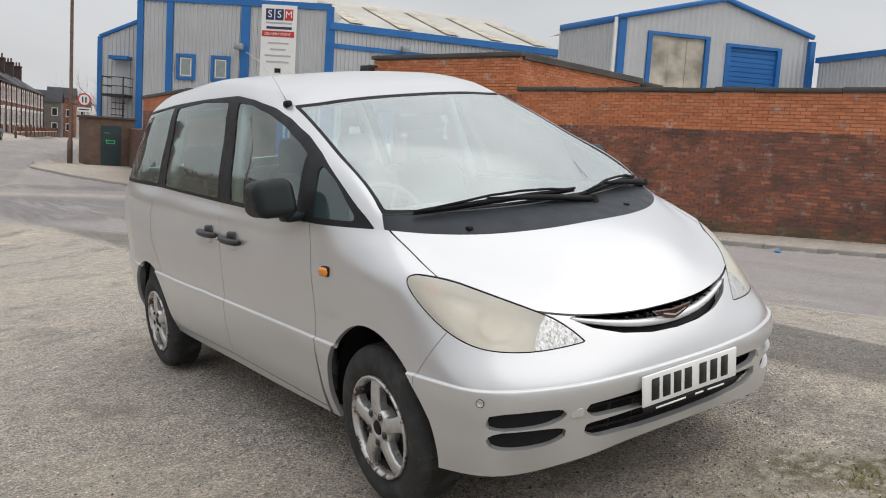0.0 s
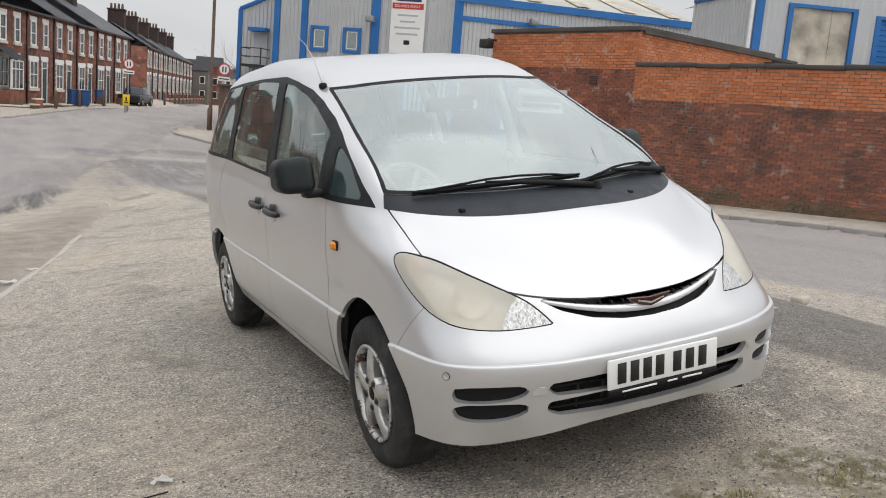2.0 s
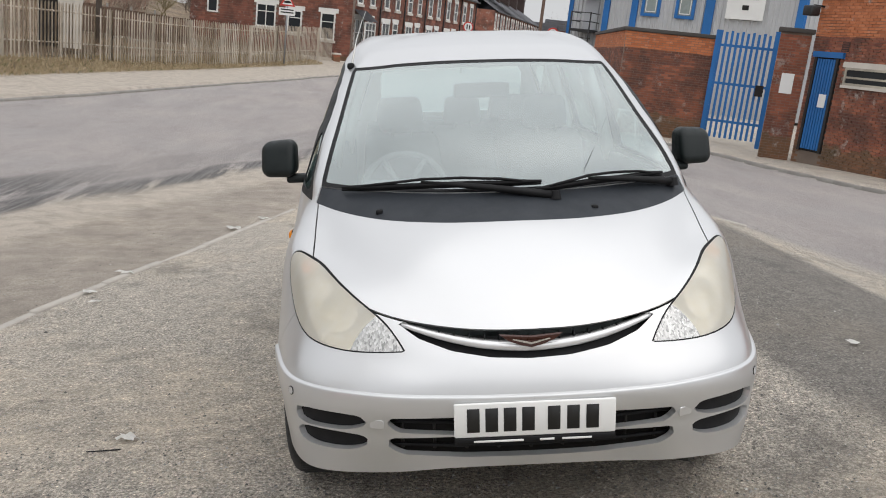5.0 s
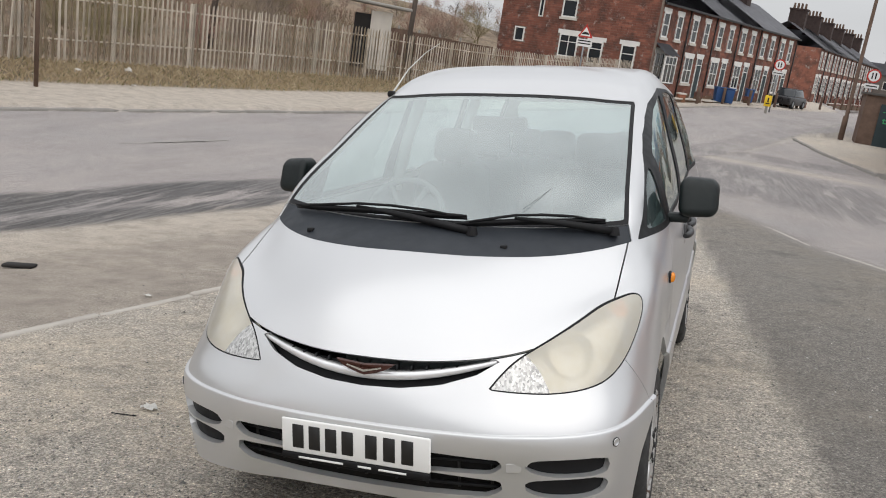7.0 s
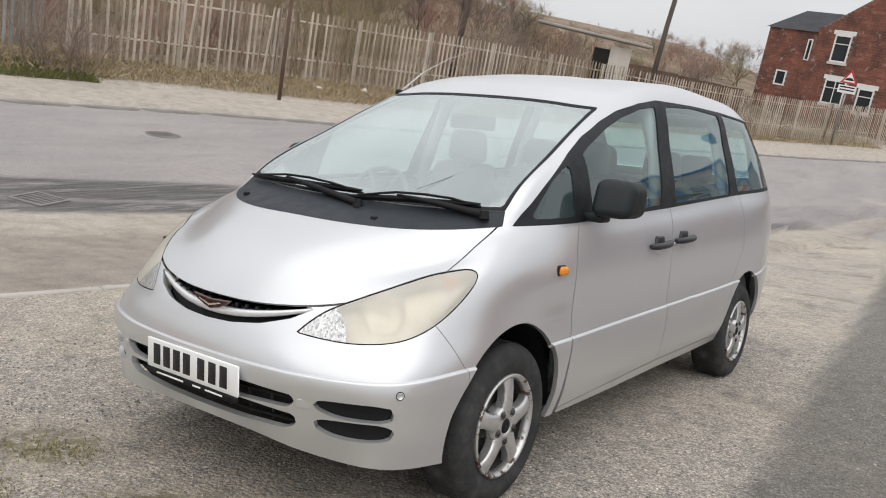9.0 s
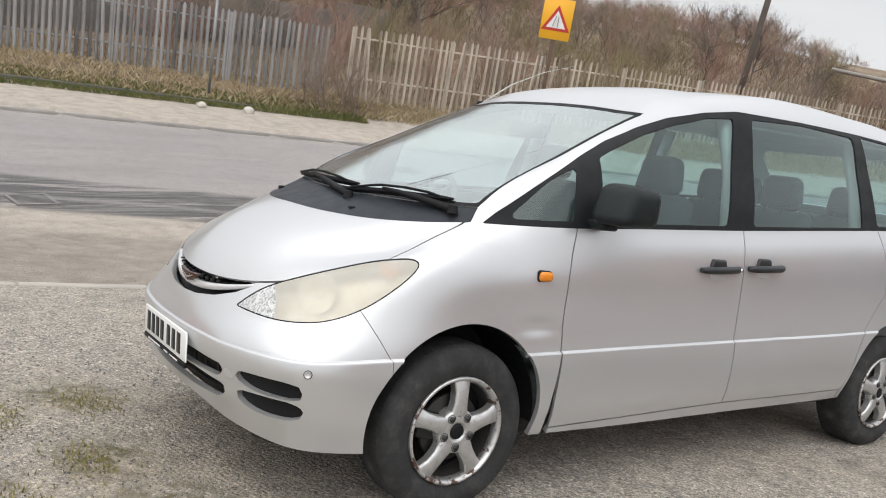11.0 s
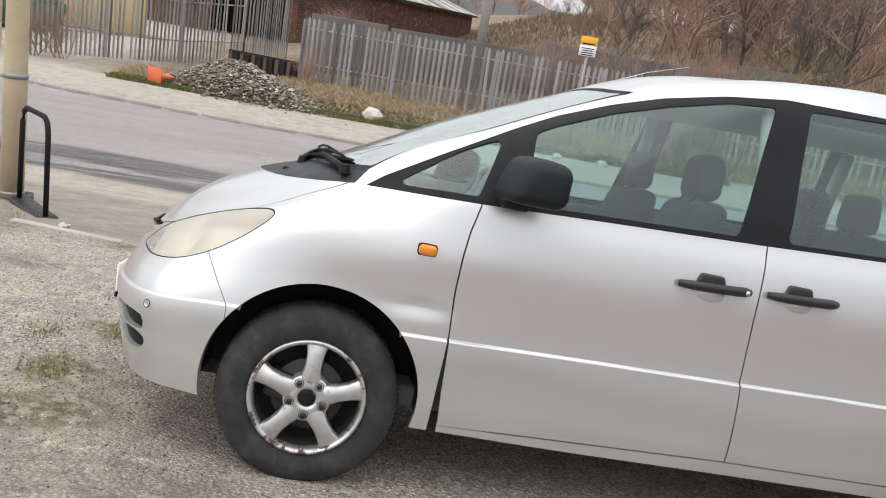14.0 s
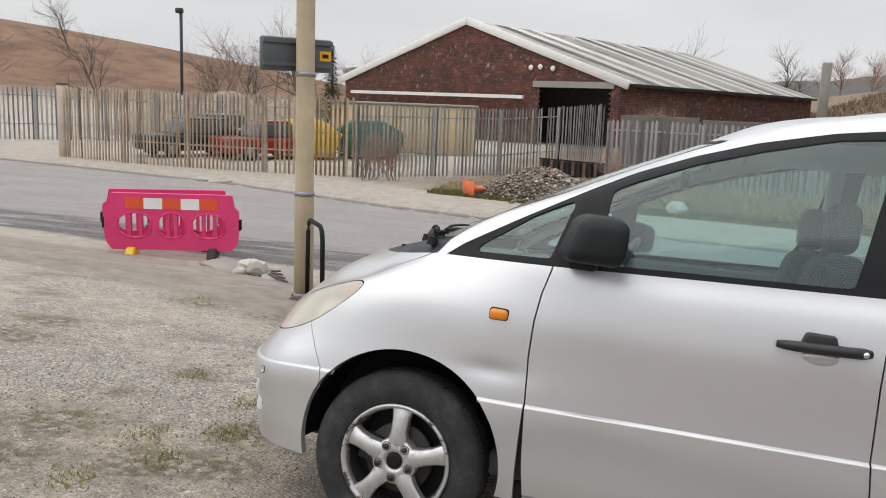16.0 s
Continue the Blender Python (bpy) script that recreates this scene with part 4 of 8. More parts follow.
        bmesh.ops.transform(bm, matrix=Matrix.Translation((sign * .752, -.5785, .505)) @ Matrix.Rotation(-math.pi / 2 + sign * .95, 4, "Z"), verts=bm.verts)
        part("parking_sensor", bm, M["paint"], car)
        bm = bmesh.new()
        turned(bm, [(.0, .0122), (.002, .0122), (.002, .0145), (-.003, .0148)], 20)
        bmesh.ops.transform(bm, matrix=Matrix.Translation((sign * .752, -.5785, .505)) @ Matrix.Rotation(-math.pi / 2 + sign * .95, 4, "Z"), verts=bm.verts)
        part("sensor_ring", bm, M["dark_metal"], car)
        # bumper lamp blank
        bm = soft_box((.455, -.03, .421), (.498, .0, .451), .006, 2)
        for v in bm.verts:
            v.co.y = front_y(v.co.x, v.co.z) + (-.0155 if v.co.y < -.015 else .01)
            v.co.x *= sign
        part("towing_cover", bm, M["paint"], car)
    # door mirrors
    for sign in (1, -1):
        mirror = new("door_mirror")
        mirror.parent = car
        bm = soft_box((.835, .478, 1.088), (.990, .676, 1.250), .04, 5, lambda c: (c.x, c.y + (.03 if c.x > .9 else -.03) + (.05 if c.z > 1.2 and c.y < .56 else 0), c.z - (.012 if c.x > .9 and c.z > 1.2 else 0)))
        bmesh.ops.transform(bm, matrix=Matrix.Diagonal((sign, 1, 1, 1)), verts=bm.verts)
        part("housing", bm, M["mirror_shell"], mirror, "matt black plastic mirror housing")
        bm = soft_box((.785, .505, 1.062), (.88, .60, 1.098), .014, 3)
        bmesh.ops.transform(bm, matrix=Matrix.Diagonal((sign, 1, 1, 1)), verts=bm.verts)
        part("arm", bm, M["mirror_shell"], mirror)
        bm = soft_box((.866, .636, 1.122), (.956, .668, 1.212), .015, 3, lambda c: (c.x, c.y + (.025 if c.x > .9 else -.025), c.z))
        bmesh.ops.transform(bm, matrix=Matrix.Diagonal((sign, 1, 1, 1)), verts=bm.verts)
        part("mirror_glass", bm, M["mirror"], mirror)
    # grille
    grille_ob = new("grille")
    grille_ob.parent = car
    patch_mesh("grille_backing", both(hole), M["black"], grille_ob, "", 0, .04)
    bm = bmesh.new()
    rows = []
    for i in range(41):
        x = -.392 + .784 * i / 40
        f = abs(x) / .40
        lift, h = .064 * f ** 1.9, .0130 * (1 - .55 * f ** 3)
        y = on_patch(hole, abs(x), .661 + lift)[0][1] + .005
        rows.append([bm.verts.new((x, y + d, .661 + lift + h * k)) for k, d in ((-1, .006), (-.8, .001), (0, -.001), (.7, .001), (1, .007), (1, .03), (-1, .03))])
    for a, b in zip(rows, rows[1:]):
        for k in range(7):
            bm.faces.new((a[k], b[k], b[(k + 1) % 7], a[(k + 1) % 7])).smooth = True
    for row, flip in ((rows[0], 1), (rows[-1], -1)):
        bm.faces.new(row[::flip])
    part("grille_bar", bm, M["grille_silver"], grille_ob)
    for i in range(-6, 7):
        x = i * .046
        top = float(np.interp(abs(x), (0, .22, .43), (.700, .706, .73)))
        q = on_patch(hole, abs(x), top - .012)[0]
        part("grille_rib", soft_box((x - .002, q[1] + .010, top - .030), (x + .002, q[1] + .034, top - .006), 0), M["trim"], grille_ob)
    # badge: a plain dark shield with a bright chevron
    badge = new("badge")
    badge.parent = car
    bm = bmesh.new()
    pts = [(-.098, .030), (-.05, .026), (0, .022), (.05, .026), (.098, .030), (.075, .008), (.035, -.010), (0, -.020), (-.035, -.010), (-.075, .008)]
    lo = [bm.verts.new((x, front_y(x, .66) + .004, .679 + z * .85)) for x, z in pts]
    hi = [bm.verts.new((x * .93, front_y(x, .66) - .006, .679 + z * .75)) for x, z in pts]
    bm.faces.new(hi)
    for i in range(10):
        bm.faces.new((lo[i], lo[(i + 1) % 10], hi[(i + 1) % 10], hi[i]))
    bmesh.ops.recalc_face_normals(bm, faces=bm.faces)
    part("badge_shield", bm, M["badge"], badge, "dark red-brown enamel shield")
    bm = bmesh.new()
    for s in (1, -1):
        a = [bm.verts.new((s * x, front_y(x, .66) - .010, .679 + z)) for x, z in ((.0, .002), (.055, .014), (.058, .010), (.0, -.005))]
        bm.faces.new(a if s < 0 else a[::-1])
    part("badge_chevron", bm, M["chrome"], badge)
    # lower intake: dark radiator, slats, bright bars
    intake = new("intake")
    intake.parent = car
    bm = bmesh.new()
    rows = []
    for i in range(31):
        x = -.78 + .052 * i
        rows.append([bm.verts.new((x, front_y(x, z) + .075, z)) for z in (.29, .385, .49)])
    for a, b in zip(rows, rows[1:]):
        for k in range(2):
            bm.faces.new((a[k], b[k], b[k + 1], a[k + 1]))
    part("intake_backing", bm, M["black"], intake)
    for z in (.352, .432):
        bm = bmesh.new()
        tube(bm, [(x, front_y(x, z) + .035, z) for x in np.linspace(-.44, .44, 23)], .006, 6)
        part("intake_slat", bm, M["black"], intake)
    for x in np.linspace(-.4, .4, 9):
        bm = bmesh.new()
        tube(bm, [(x, front_y(x, .3) + .05, .33), (x, front_y(x, .46) + .05, .46)], .005, 5)
        part("intake_rib", bm, M["dark_metal"], intake)
    # number plate: white plate with plain bars in place of its characters
    plate = new("number_plate")
    plate.parent = car
    turn = Matrix.Translation((0, -.800, .462)) @ Matrix.Rotation(radians(4), 4, "X")
    bm = soft_box((-.243, -.004, -.055), (.243, .006, .056), .006, 2)
    bmesh.ops.transform(bm, matrix=turn, verts=bm.verts)
    part("plate_panel", bm, M["plate"], plate, "white plastic number plate")
    bm = soft_box((-.243, -.006, -.076), (.243, .006, -.0555), .004, 2)
    bmesh.ops.transform(bm, matrix=turn, verts=bm.verts)
    part("plate_surround", bm, M["black"], plate)
    for x in (-.186, -.131, -.076, -.021, .056, .114, .172):
        bm = soft_box((x - .019, -.0062, -.037), (x + .019, -.0038, .040), .003, 1)
        bmesh.ops.transform(bm, matrix=turn, verts=bm.verts)
        part("plate_bar", bm, M["plate_black"], plate)
    for x, w in ((-.11, .075), (.035, .022), (.125, .045)):
        bm = soft_box((x - w, -.0078, -.070), (x + w, -.0055, -.063), .001, 1)
        bmesh.ops.transform(bm, matrix=turn, verts=bm.verts)
        part("lettering_bar", bm, M["plate"], plate)
    # sills, floor pan, liners
    bm = soft_box((-.70, .40, .215), (.70, 3.62, .29), .03, 2)
    part("floor_pan", bm, M["underside"], car)
    bm = soft_box((-.50, -.60, .22), (.50, .41, .30), .03, 2)
    part("engine_tray", bm, M["underside"], car)
    for y, z, r in ((0, .318, .372), (2.9, .335, .374)):
        for sign in (1, -1):
            bm = bmesh.new()
            prof = [(sign * .80, r - .004), (sign * .78, r + .004), (sign * .55, r - .01), (sign * .52, .12)]
            rings = []
            for k in range(41):
                t = math.pi * (k / 40) * 1.04 - .02 * math.pi
                rings.append([bm.verts.new((x, y + q * math.cos(t), z + q * math.sin(t))) for x, q in prof])
            for a, b in zip(rings, rings[1:]):
                for i in range(len(prof) - 1):
                    bm.faces.new((a[i], a[i + 1], b[i + 1], b[i]))
            part("arch_liner", bm, M["black"], car)
    # torn undertray under the bumper
    bm = bmesh.new()
    pts = [(.40, -.60, .235), (.52, -.64, .225), (.56, -.58, .205), (.47, -.52, .195), (.38, -.50, .22)]
    lo = [bm.verts.new(p) for p in pts]
    hi = [bm.verts.new((p[0], p[1], p[2] + .02)) for p in pts]
    bm.faces.new(lo[::-1])
    bm.faces.new(hi)
    for i in range(5):
        bm.faces.new((lo[i], lo[(i + 1) % 5], hi[(i + 1) % 5], hi[i]))
    part("undertray", bm, M["underside"], car, "torn plastic undertray")
    for y, x in ((0, .825), (2.9, .835)):
        build_wheel(car, x, y, 1)
        build_wheel(car, -x, y, -1)
    build_cabin(car)
    build_wipers(car)
    # whip aerial
    bm = bmesh.new()
    tube(bm, [(-.603, .985, 1.57), (-.585, 1.16, 1.70), (-.565, 1.36, 1.80), (-.55, 1.56, 1.87)], [.006, .003, .0022, .0015], 6)
    part("aerial", bm, M["aerial"], car, "thin bent whip aerial")
    bm = soft_box((-.625, .962, 1.550), (-.590, 1.008, 1.582), .012, 3)
    part("aerial_foot", bm, M["black"], car)
    car.matrix_basis = CAR
    return car


def build_seat(car, x, y, z=.365):
    seat = new("car_seat")
    seat.parent = car
    m = Matrix.Translation((x, y, z))
    for name, bm in (("seat_cushion", soft_box((-.24, -.22, .08), (.24, .28, .24), .05, 3)),
                     ("seat_back", soft_box((-.235, .22, .2), (.235, .37, .86), .06, 4, lambda c: (c.x * (.82 if c.z > .5 else 1), c.y + (.16 if c.z > .5 else 0), c.z))),
                     ("headrest", soft_box((-.125, .40, .86), (.125, .50, 1.04), .045, 4, lambda c: (c.x * (.85 if c.z > 1 else 1), c.y, c.z)))):
        bmesh.ops.transform(bm, matrix=m, verts=bm.verts)
        part(name, bm, M["fabric"], seat)
    for s in (-.05, .05):
        bm = bmesh.new()
        tube(bm, [(x + s, y + .39, z + .83), (x + s, y + .44, z + .93)], .007, 6)
        part("headrest_post", bm, M["dark_metal"], seat)
    return seat


def build_cabin(car):
    for x, y in ((.38, .92), (-.38, .92), (.42, 1.85), (-.42, 1.85), (0, 1.85), (.36, 2.62), (-.36, 2.62)):
        build_seat(car, x, y)
    dash = new("dashboard")
    dash.parent = car
    bm = soft_box((-.70, .02, .70), (.70, .42, 1.04), .06, 4, lambda c: (c.x, c.y, c.z - (.03 if c.y < .2 and c.z > 1 else 0)))
    part("dash_top", bm, M["dash"], dash)
    bm = soft_box((-.58, -.12, .96), (.58, .12, 1.032), .012, 2, lambda c: (c.x * (.72 if c.y < 0 else 1), c.y, c.z - (.006 if c.y < 0 else 0)))
    part("dash_shelf", bm, M["dash"], dash)
    bm = soft_box((-.12, .30, .50), (.12, .52, .95), .04, 3)
    part("centre_stack", bm, M["dash"], dash)
    bm = soft_box((-.55, .30, 1.0), (-.2, .42, 1.075), .03, 3)
    part("binnacle", bm, M["dash"], dash)
    wheel = new("steering_wheel")
    wheel.parent = car
    tilt = Matrix.Translation((-.37, .56, 1.0)) @ Matrix.Rotation(radians(62), 4, "X")
    bm = bmesh.new()
    tube(bm, [(.185 * math.cos(t), .185 * math.sin(t), 0) for t in (2 * math.pi * i / 36 for i in range(36))], .015, 8, True)
    bmesh.ops.transform(bm, matrix=tilt, verts=bm.verts)
    part("wheel_rim", bm, M["dash"], wheel)
    bm = soft_box((-.075, -.06, -.05), (.075, .06, .01), .03, 3)
    for a in (0, 2.6, -2.6):
        tube(bm, [(0, 0, -.02), (.18 * math.sin(a), -.18 * math.cos(a), 0)], .014, 6)
    bmesh.ops.transform(bm, matrix=tilt, verts=bm.verts)
    part("wheel_boss", bm, M["dash"], wheel)
    bm = bmesh.new()
    tube(bm, [(-.37, .55, .98), (-.37, .30, .86)], .03, 8)
    part("steering_column", bm, M["dash"], wheel)
    bm = soft_box((-.13, .80, 1.40), (.13, .83, 1.47), .02, 3)
    part("rear_view_mirror", bm, M["black"], car)
    bm = soft_box((-.70, .1, .28), (.70, 3.5, .36), .02, 2)
    part("carpet", bm, M["carpet"], car)
    for sign in (1, -1):
        bm = soft_box((.735, .45, .40), (.775, 3.3, 1.06), .02, 2, lambda c: (c.x, c.y, c.z + (.10 if c.z > .9 and c.y > 2 else 0)))
        bmesh.ops.transform(bm, matrix=Matrix.Diagonal((sign, 1, 1, 1)), verts=bm.verts)
        part("door_card", bm, M["dash"], car)
        for y, lean in ((1.44, .03), (2.54, .0)):
            bm = bmesh.new()
            tube(bm, [(sign * .752, y, 1.05), (sign * .69, y + lean, 1.35), (sign * .60, y + lean, 1.62)], .035, 8)
            part("inner_pillar", bm, M["lining"], car)
    bm = soft_box((-.52, 1.05, 1.60), (.52, 3.2, 1.615), .006, 1, lambda c: (c.x, c.y, c.z + (.05 if c.y > 2 else -.03)))
    part("headlining", bm, M["lining"], car)
    bm = soft_box((-.66, 3.50, .35), (.66, 3.60, 1.22), .03, 2)
    part("tailgate_lining", bm, M["dash"], car)


def screen_point(x, up):
    """A point just above the windscreen: x across, up from 0 at its foot to 1 at its head."""
    x = abs(x)
    y0 = np.interp(x, (0, .25, .45, .60, .685), (-.15, -.125, -.06, .0, .06))
    z0 = np.interp(x, (0, .45, .685), (1.072, 1.078, 1.092))
    return y0 + up * (1.02 - .12 * x * x), z0 + up * .505 - .02 * up * up


def build_wipers(car):
    """Two wipers parked flat along the foot of the windscreen."""
    for xs, ups, px, arm_at in (((-.60, .13), (-.022, .022), .17, 4), ((.10, .61), (-.026, .004), .645, 4)):
        w = new("wiper")
        w.parent = car
        pts = []
        for k in range(11):
            x = xs[0] + (xs[1] - xs[0]) * k / 10
            y, z = screen_point(x, ups[0] + (ups[1] - ups[0]) * k / 10 + .016 * math.sin(math.pi * k / 10))
            pts.append((x, y - .010, z + .018))
        bm = bmesh.new()
        tube(bm, pts, [.005] + [.010] * 9 + [.005], 6)
        part("blade", bm, M["black"], w)
        bm = bmesh.new()
        tube(bm, [(p[0], p[1] + .008, p[2] - .010) for p in pts], .005, 5)
        part("rubber", bm, M["trim"], w)
        y, z = screen_point(px, -.055)
        mid = pts[arm_at]
        knee = [(px + (mid[0] - px) * f, y + (mid[1] - y) * f - .012 * math.sin(math.pi * f), z + .010 + (mid[2] - z) * f + .006 * math.sin(math.pi * f)) for f in (0, .25, .5, .75, 1)]
        bm = bmesh.new()
        tube(bm, knee, [.016, .015, .013, .010, .007], 6)
        part("arm", bm, M["black"], w)
        # the sprung bridge that holds the blade
        bm = bmesh.new()
        tube(bm, [(pts[k][0], pts[k][1] - .006, pts[k][2] + h) for k, h in ((1, .004), (3, .016), (4, .022), (6, .022), (8, .015), (9, .004))], .0055, 6)
        part("bridge", bm, M["black"], w)
        bm = bmesh.new()
        bmesh.ops.create_cone(bm, cap_ends=True, segments=16, radius1=.022, radius2=.015, depth=.03, matrix=Matrix.Translation((px, y, z + .012)))
        part("spindle_cap", bm, M["black"], w)
    for x in (-.46, .30):
        y, z = screen_point(x, -.13)
        bm = soft_box((x - .012, y - .012, z - .004), (x + .012, y + .012, z + .014), .005, 2)
        part("washer_jet", bm, M["black"], car)
    bm = bmesh.new()
    pts = []
    for k in range(12):
        x = .31 + .25 * k / 11
        y, z = screen_point(x, .10 + .50 * (k / 11) ** 1.05)
        pts.append((x, y - .003, z + .004))
    tube(bm, pts, .0009, 4)
    part("screen_crack", bm, M["black"], car, "long dark crack in the windscreen")


def axis(stops):
    out = []
    for a, b, n in stops:
        out += list(np.linspace(a, b, n, endpoint=False))
    return np.array(out + [stops[-1][1]])


def build_ground():
    xs = axis([(-1500, -150, 12), (-150, -30, 48), (-30, -10, 80), (-10, 6, 150), (6, 16, 50), (16, 60, 22), (60, 1500, 14)])
    ys = axis([(-1500, -180, 10), (-180, -60, 24), (-60, -10, 60), (-10, 10, 150), (10, 30, 90), (30, 80, 60), (80, 1500, 24)])
    X, Y = np.meshgrid(xs, ys, indexing="ij")
    Z = ground_z(X, Y)
    me = bpy.data.meshes.new("ground")
    w = len(ys)
    faces = [(i * w + j, (i + 1) * w + j, (i + 1) * w + j + 1, i * w + j + 1) for i in range(len(xs) - 1) for j in range(w - 1)]
    me.from_pydata(np.stack([X, Y, Z], -1).reshape(-1, 3).tolist(), [], faces)
    me.polygons.foreach_set("use_smooth", [True] * len(faces))
    me.materials.append(M["ground"])
    far, near, edge = far_kerb_x(Y), near_kerb_x(Y), edging_x(Y)
    right = side_kerb_x(Y)
    lot = lot_edge_x(Y)
    on_main = smooth(-.1, .1, X - far) * smooth(.35, -.35, X - near)
    on_side = np.where(Y < 16, smooth(-.25, .25, X - lot), smooth(-.5, .5, X - near)) * smooth(.1, -.1, X - right)
    moss_spots = [(.34, -1.73, .28), (.61, -1.12, .25), (-.89, -1.81, .16), (-.23, -1.83, .12), (0, -.97, .2), (-.74, -.93, .22), (.45, -.85, .2), (-.9, -3.2, .3), (-1.5, -3.4, .25), (.9, -1.6, .3), (1.2, -2.6, .35), (-3.5, -2.6, .35), (-3.6, -3.4, .4), (-3.4, -1.6, .25)]
    masks = {
        "road": np.maximum(on_main, on_side),
        "foot": np.maximum.reduce([(.2 + .7 * smooth(1.5, .5, X - near)) * smooth(-.3, .3, X - near) * smooth(.25, -.25, X - edge) * (Y < 20), smooth(.1, -.1, X - far) * smooth(-6, -4.2, X - far), smooth(-.1, .1, X - right) * .35, .95 * smooth(1.0, .2, np.abs(X - near - .5)) * (Y < 12), .6 * smooth(1.0, .4, np.abs(Y - 24.9 + .1 * X)) * smooth(-3, -1, X) * smooth(6.5, 5, X)]),
        "field": np.maximum(smooth(-2.95, -3.55, X - far) * smooth(-9, -5, Y), smooth(-30, -60, X - far)) * smooth(150, 120, Y) * np.where(Y > 44, smooth(-14, -19, X), 1),
        "wet": np.maximum.reduce([(1 - .8 * smooth(8, 11, Y)) * smooth(.98, .74, np.abs(X - near + .86)) * (1 - .6 * smooth(.12, .04, np.abs(X - near + .62 + .05 * np.sin(Y * 1.3)))) * .95, .9 * smooth(.5, .15, np.abs(X - near + .1 + .25 * np.sin(Y * 1.7) * np.sin(Y * .6))) * smooth(8, 9.5, Y) * smooth(19, 15, Y), .5 * smooth(13.8, 16.5, Y + .4 * X) * smooth(24.6, 22.6, Y + .2 * X) * smooth(-1.5, .5, X) * smooth(6.5, 4.5, X), .45 * smooth(1.6, .6, np.abs(Y - 28)) * smooth(-2, 0, X) * smooth(6, 4.5, X)]),
        "mossy": np.clip(sum(np.exp(-(((X - mx) ** 2 + (Y - my) ** 2) / (ms * ms)) ** 2) for mx, my, ms in moss_spots), 0, 1),
        "soil": np.maximum(smooth(1.0, 3.0, hill_z(X, Y)), .10 * smooth(.6, 1.4, X - near) * smooth(.15, -.15, X - edge) * smooth(18, 12, Y)),
        "path": smooth(.9, 1.4, X - near) * smooth(.1, -.1, X - edge) * smooth(14, 11, Y),
        "patch": smooth(.07, -.07, np.abs(X - 2.48 + .075 * Y) - .95) * smooth(-3, 0, Y),
    }
    for name, values in masks.items():
        a = me.attributes.new(name, "FLOAT", "POINT")
        a.data.foreach_set("value", values.reshape(-1).astype(np.float32))
    return tagged(new("ground", me), "worn grey tarmac apron, roads and dusty footways", "ground", kind="structure")


def along(points, step):
    """Points at even steps along a line of points, with the heading."""
    out, rest = [], 0.0
    for (ax, ay), (bx, by) in zip(points, points[1:]):
        n = math.hypot(bx - ax, by - ay)
        d = rest
        while d < n:
            out.append((ax + (bx - ax) * d / n, ay + (by - ay) * d / n, math.atan2(by - ay, bx - ax)))
            d += step
        rest = d - n
    return out


def share(name, mesh, parent, m):
    ob = new(name, mesh)
    ob.parent = parent
    ob.matrix_basis = m
    return ob


def mesh_of(bm, name, material):
    me = bpy.data.meshes.new(name)
    bm.to_mesh(me)
    bm.free()
    me.materials.append(material)
    return me


def stones_along(name, piece, line, size, lift, material, label):
    """A row of kerb or edging stones, each a piece of its own."""
    row = tagged(new(name), label, "kerb", kind="structure")
    mesh = mesh_of(soft_box((-size[0] / 2 + .004, -size[1] / 2, -size[2]), (size[0] / 2 - .004, size[1] / 2, 0), .012, 1), piece, material)
    rnd = random.Random(len(name))
    for x, y, a in along(line, size[0]):
        x1, y1 = x + math.cos(a) * size[0], y + math.sin(a) * size[0]
        tilt = math.atan2(gz(x1, y1) - gz(x, y), size[0])
        m = Matrix.Translation((x, y, gz(x, y) + lift + rnd.uniform(-.006, .006))) @ Matrix.Rotation(a + rnd.uniform(-.012, .012), 4, "Z") @ Matrix.Rotation(-tilt, 4, "Y")
        share(piece, mesh, row, m)
    return row


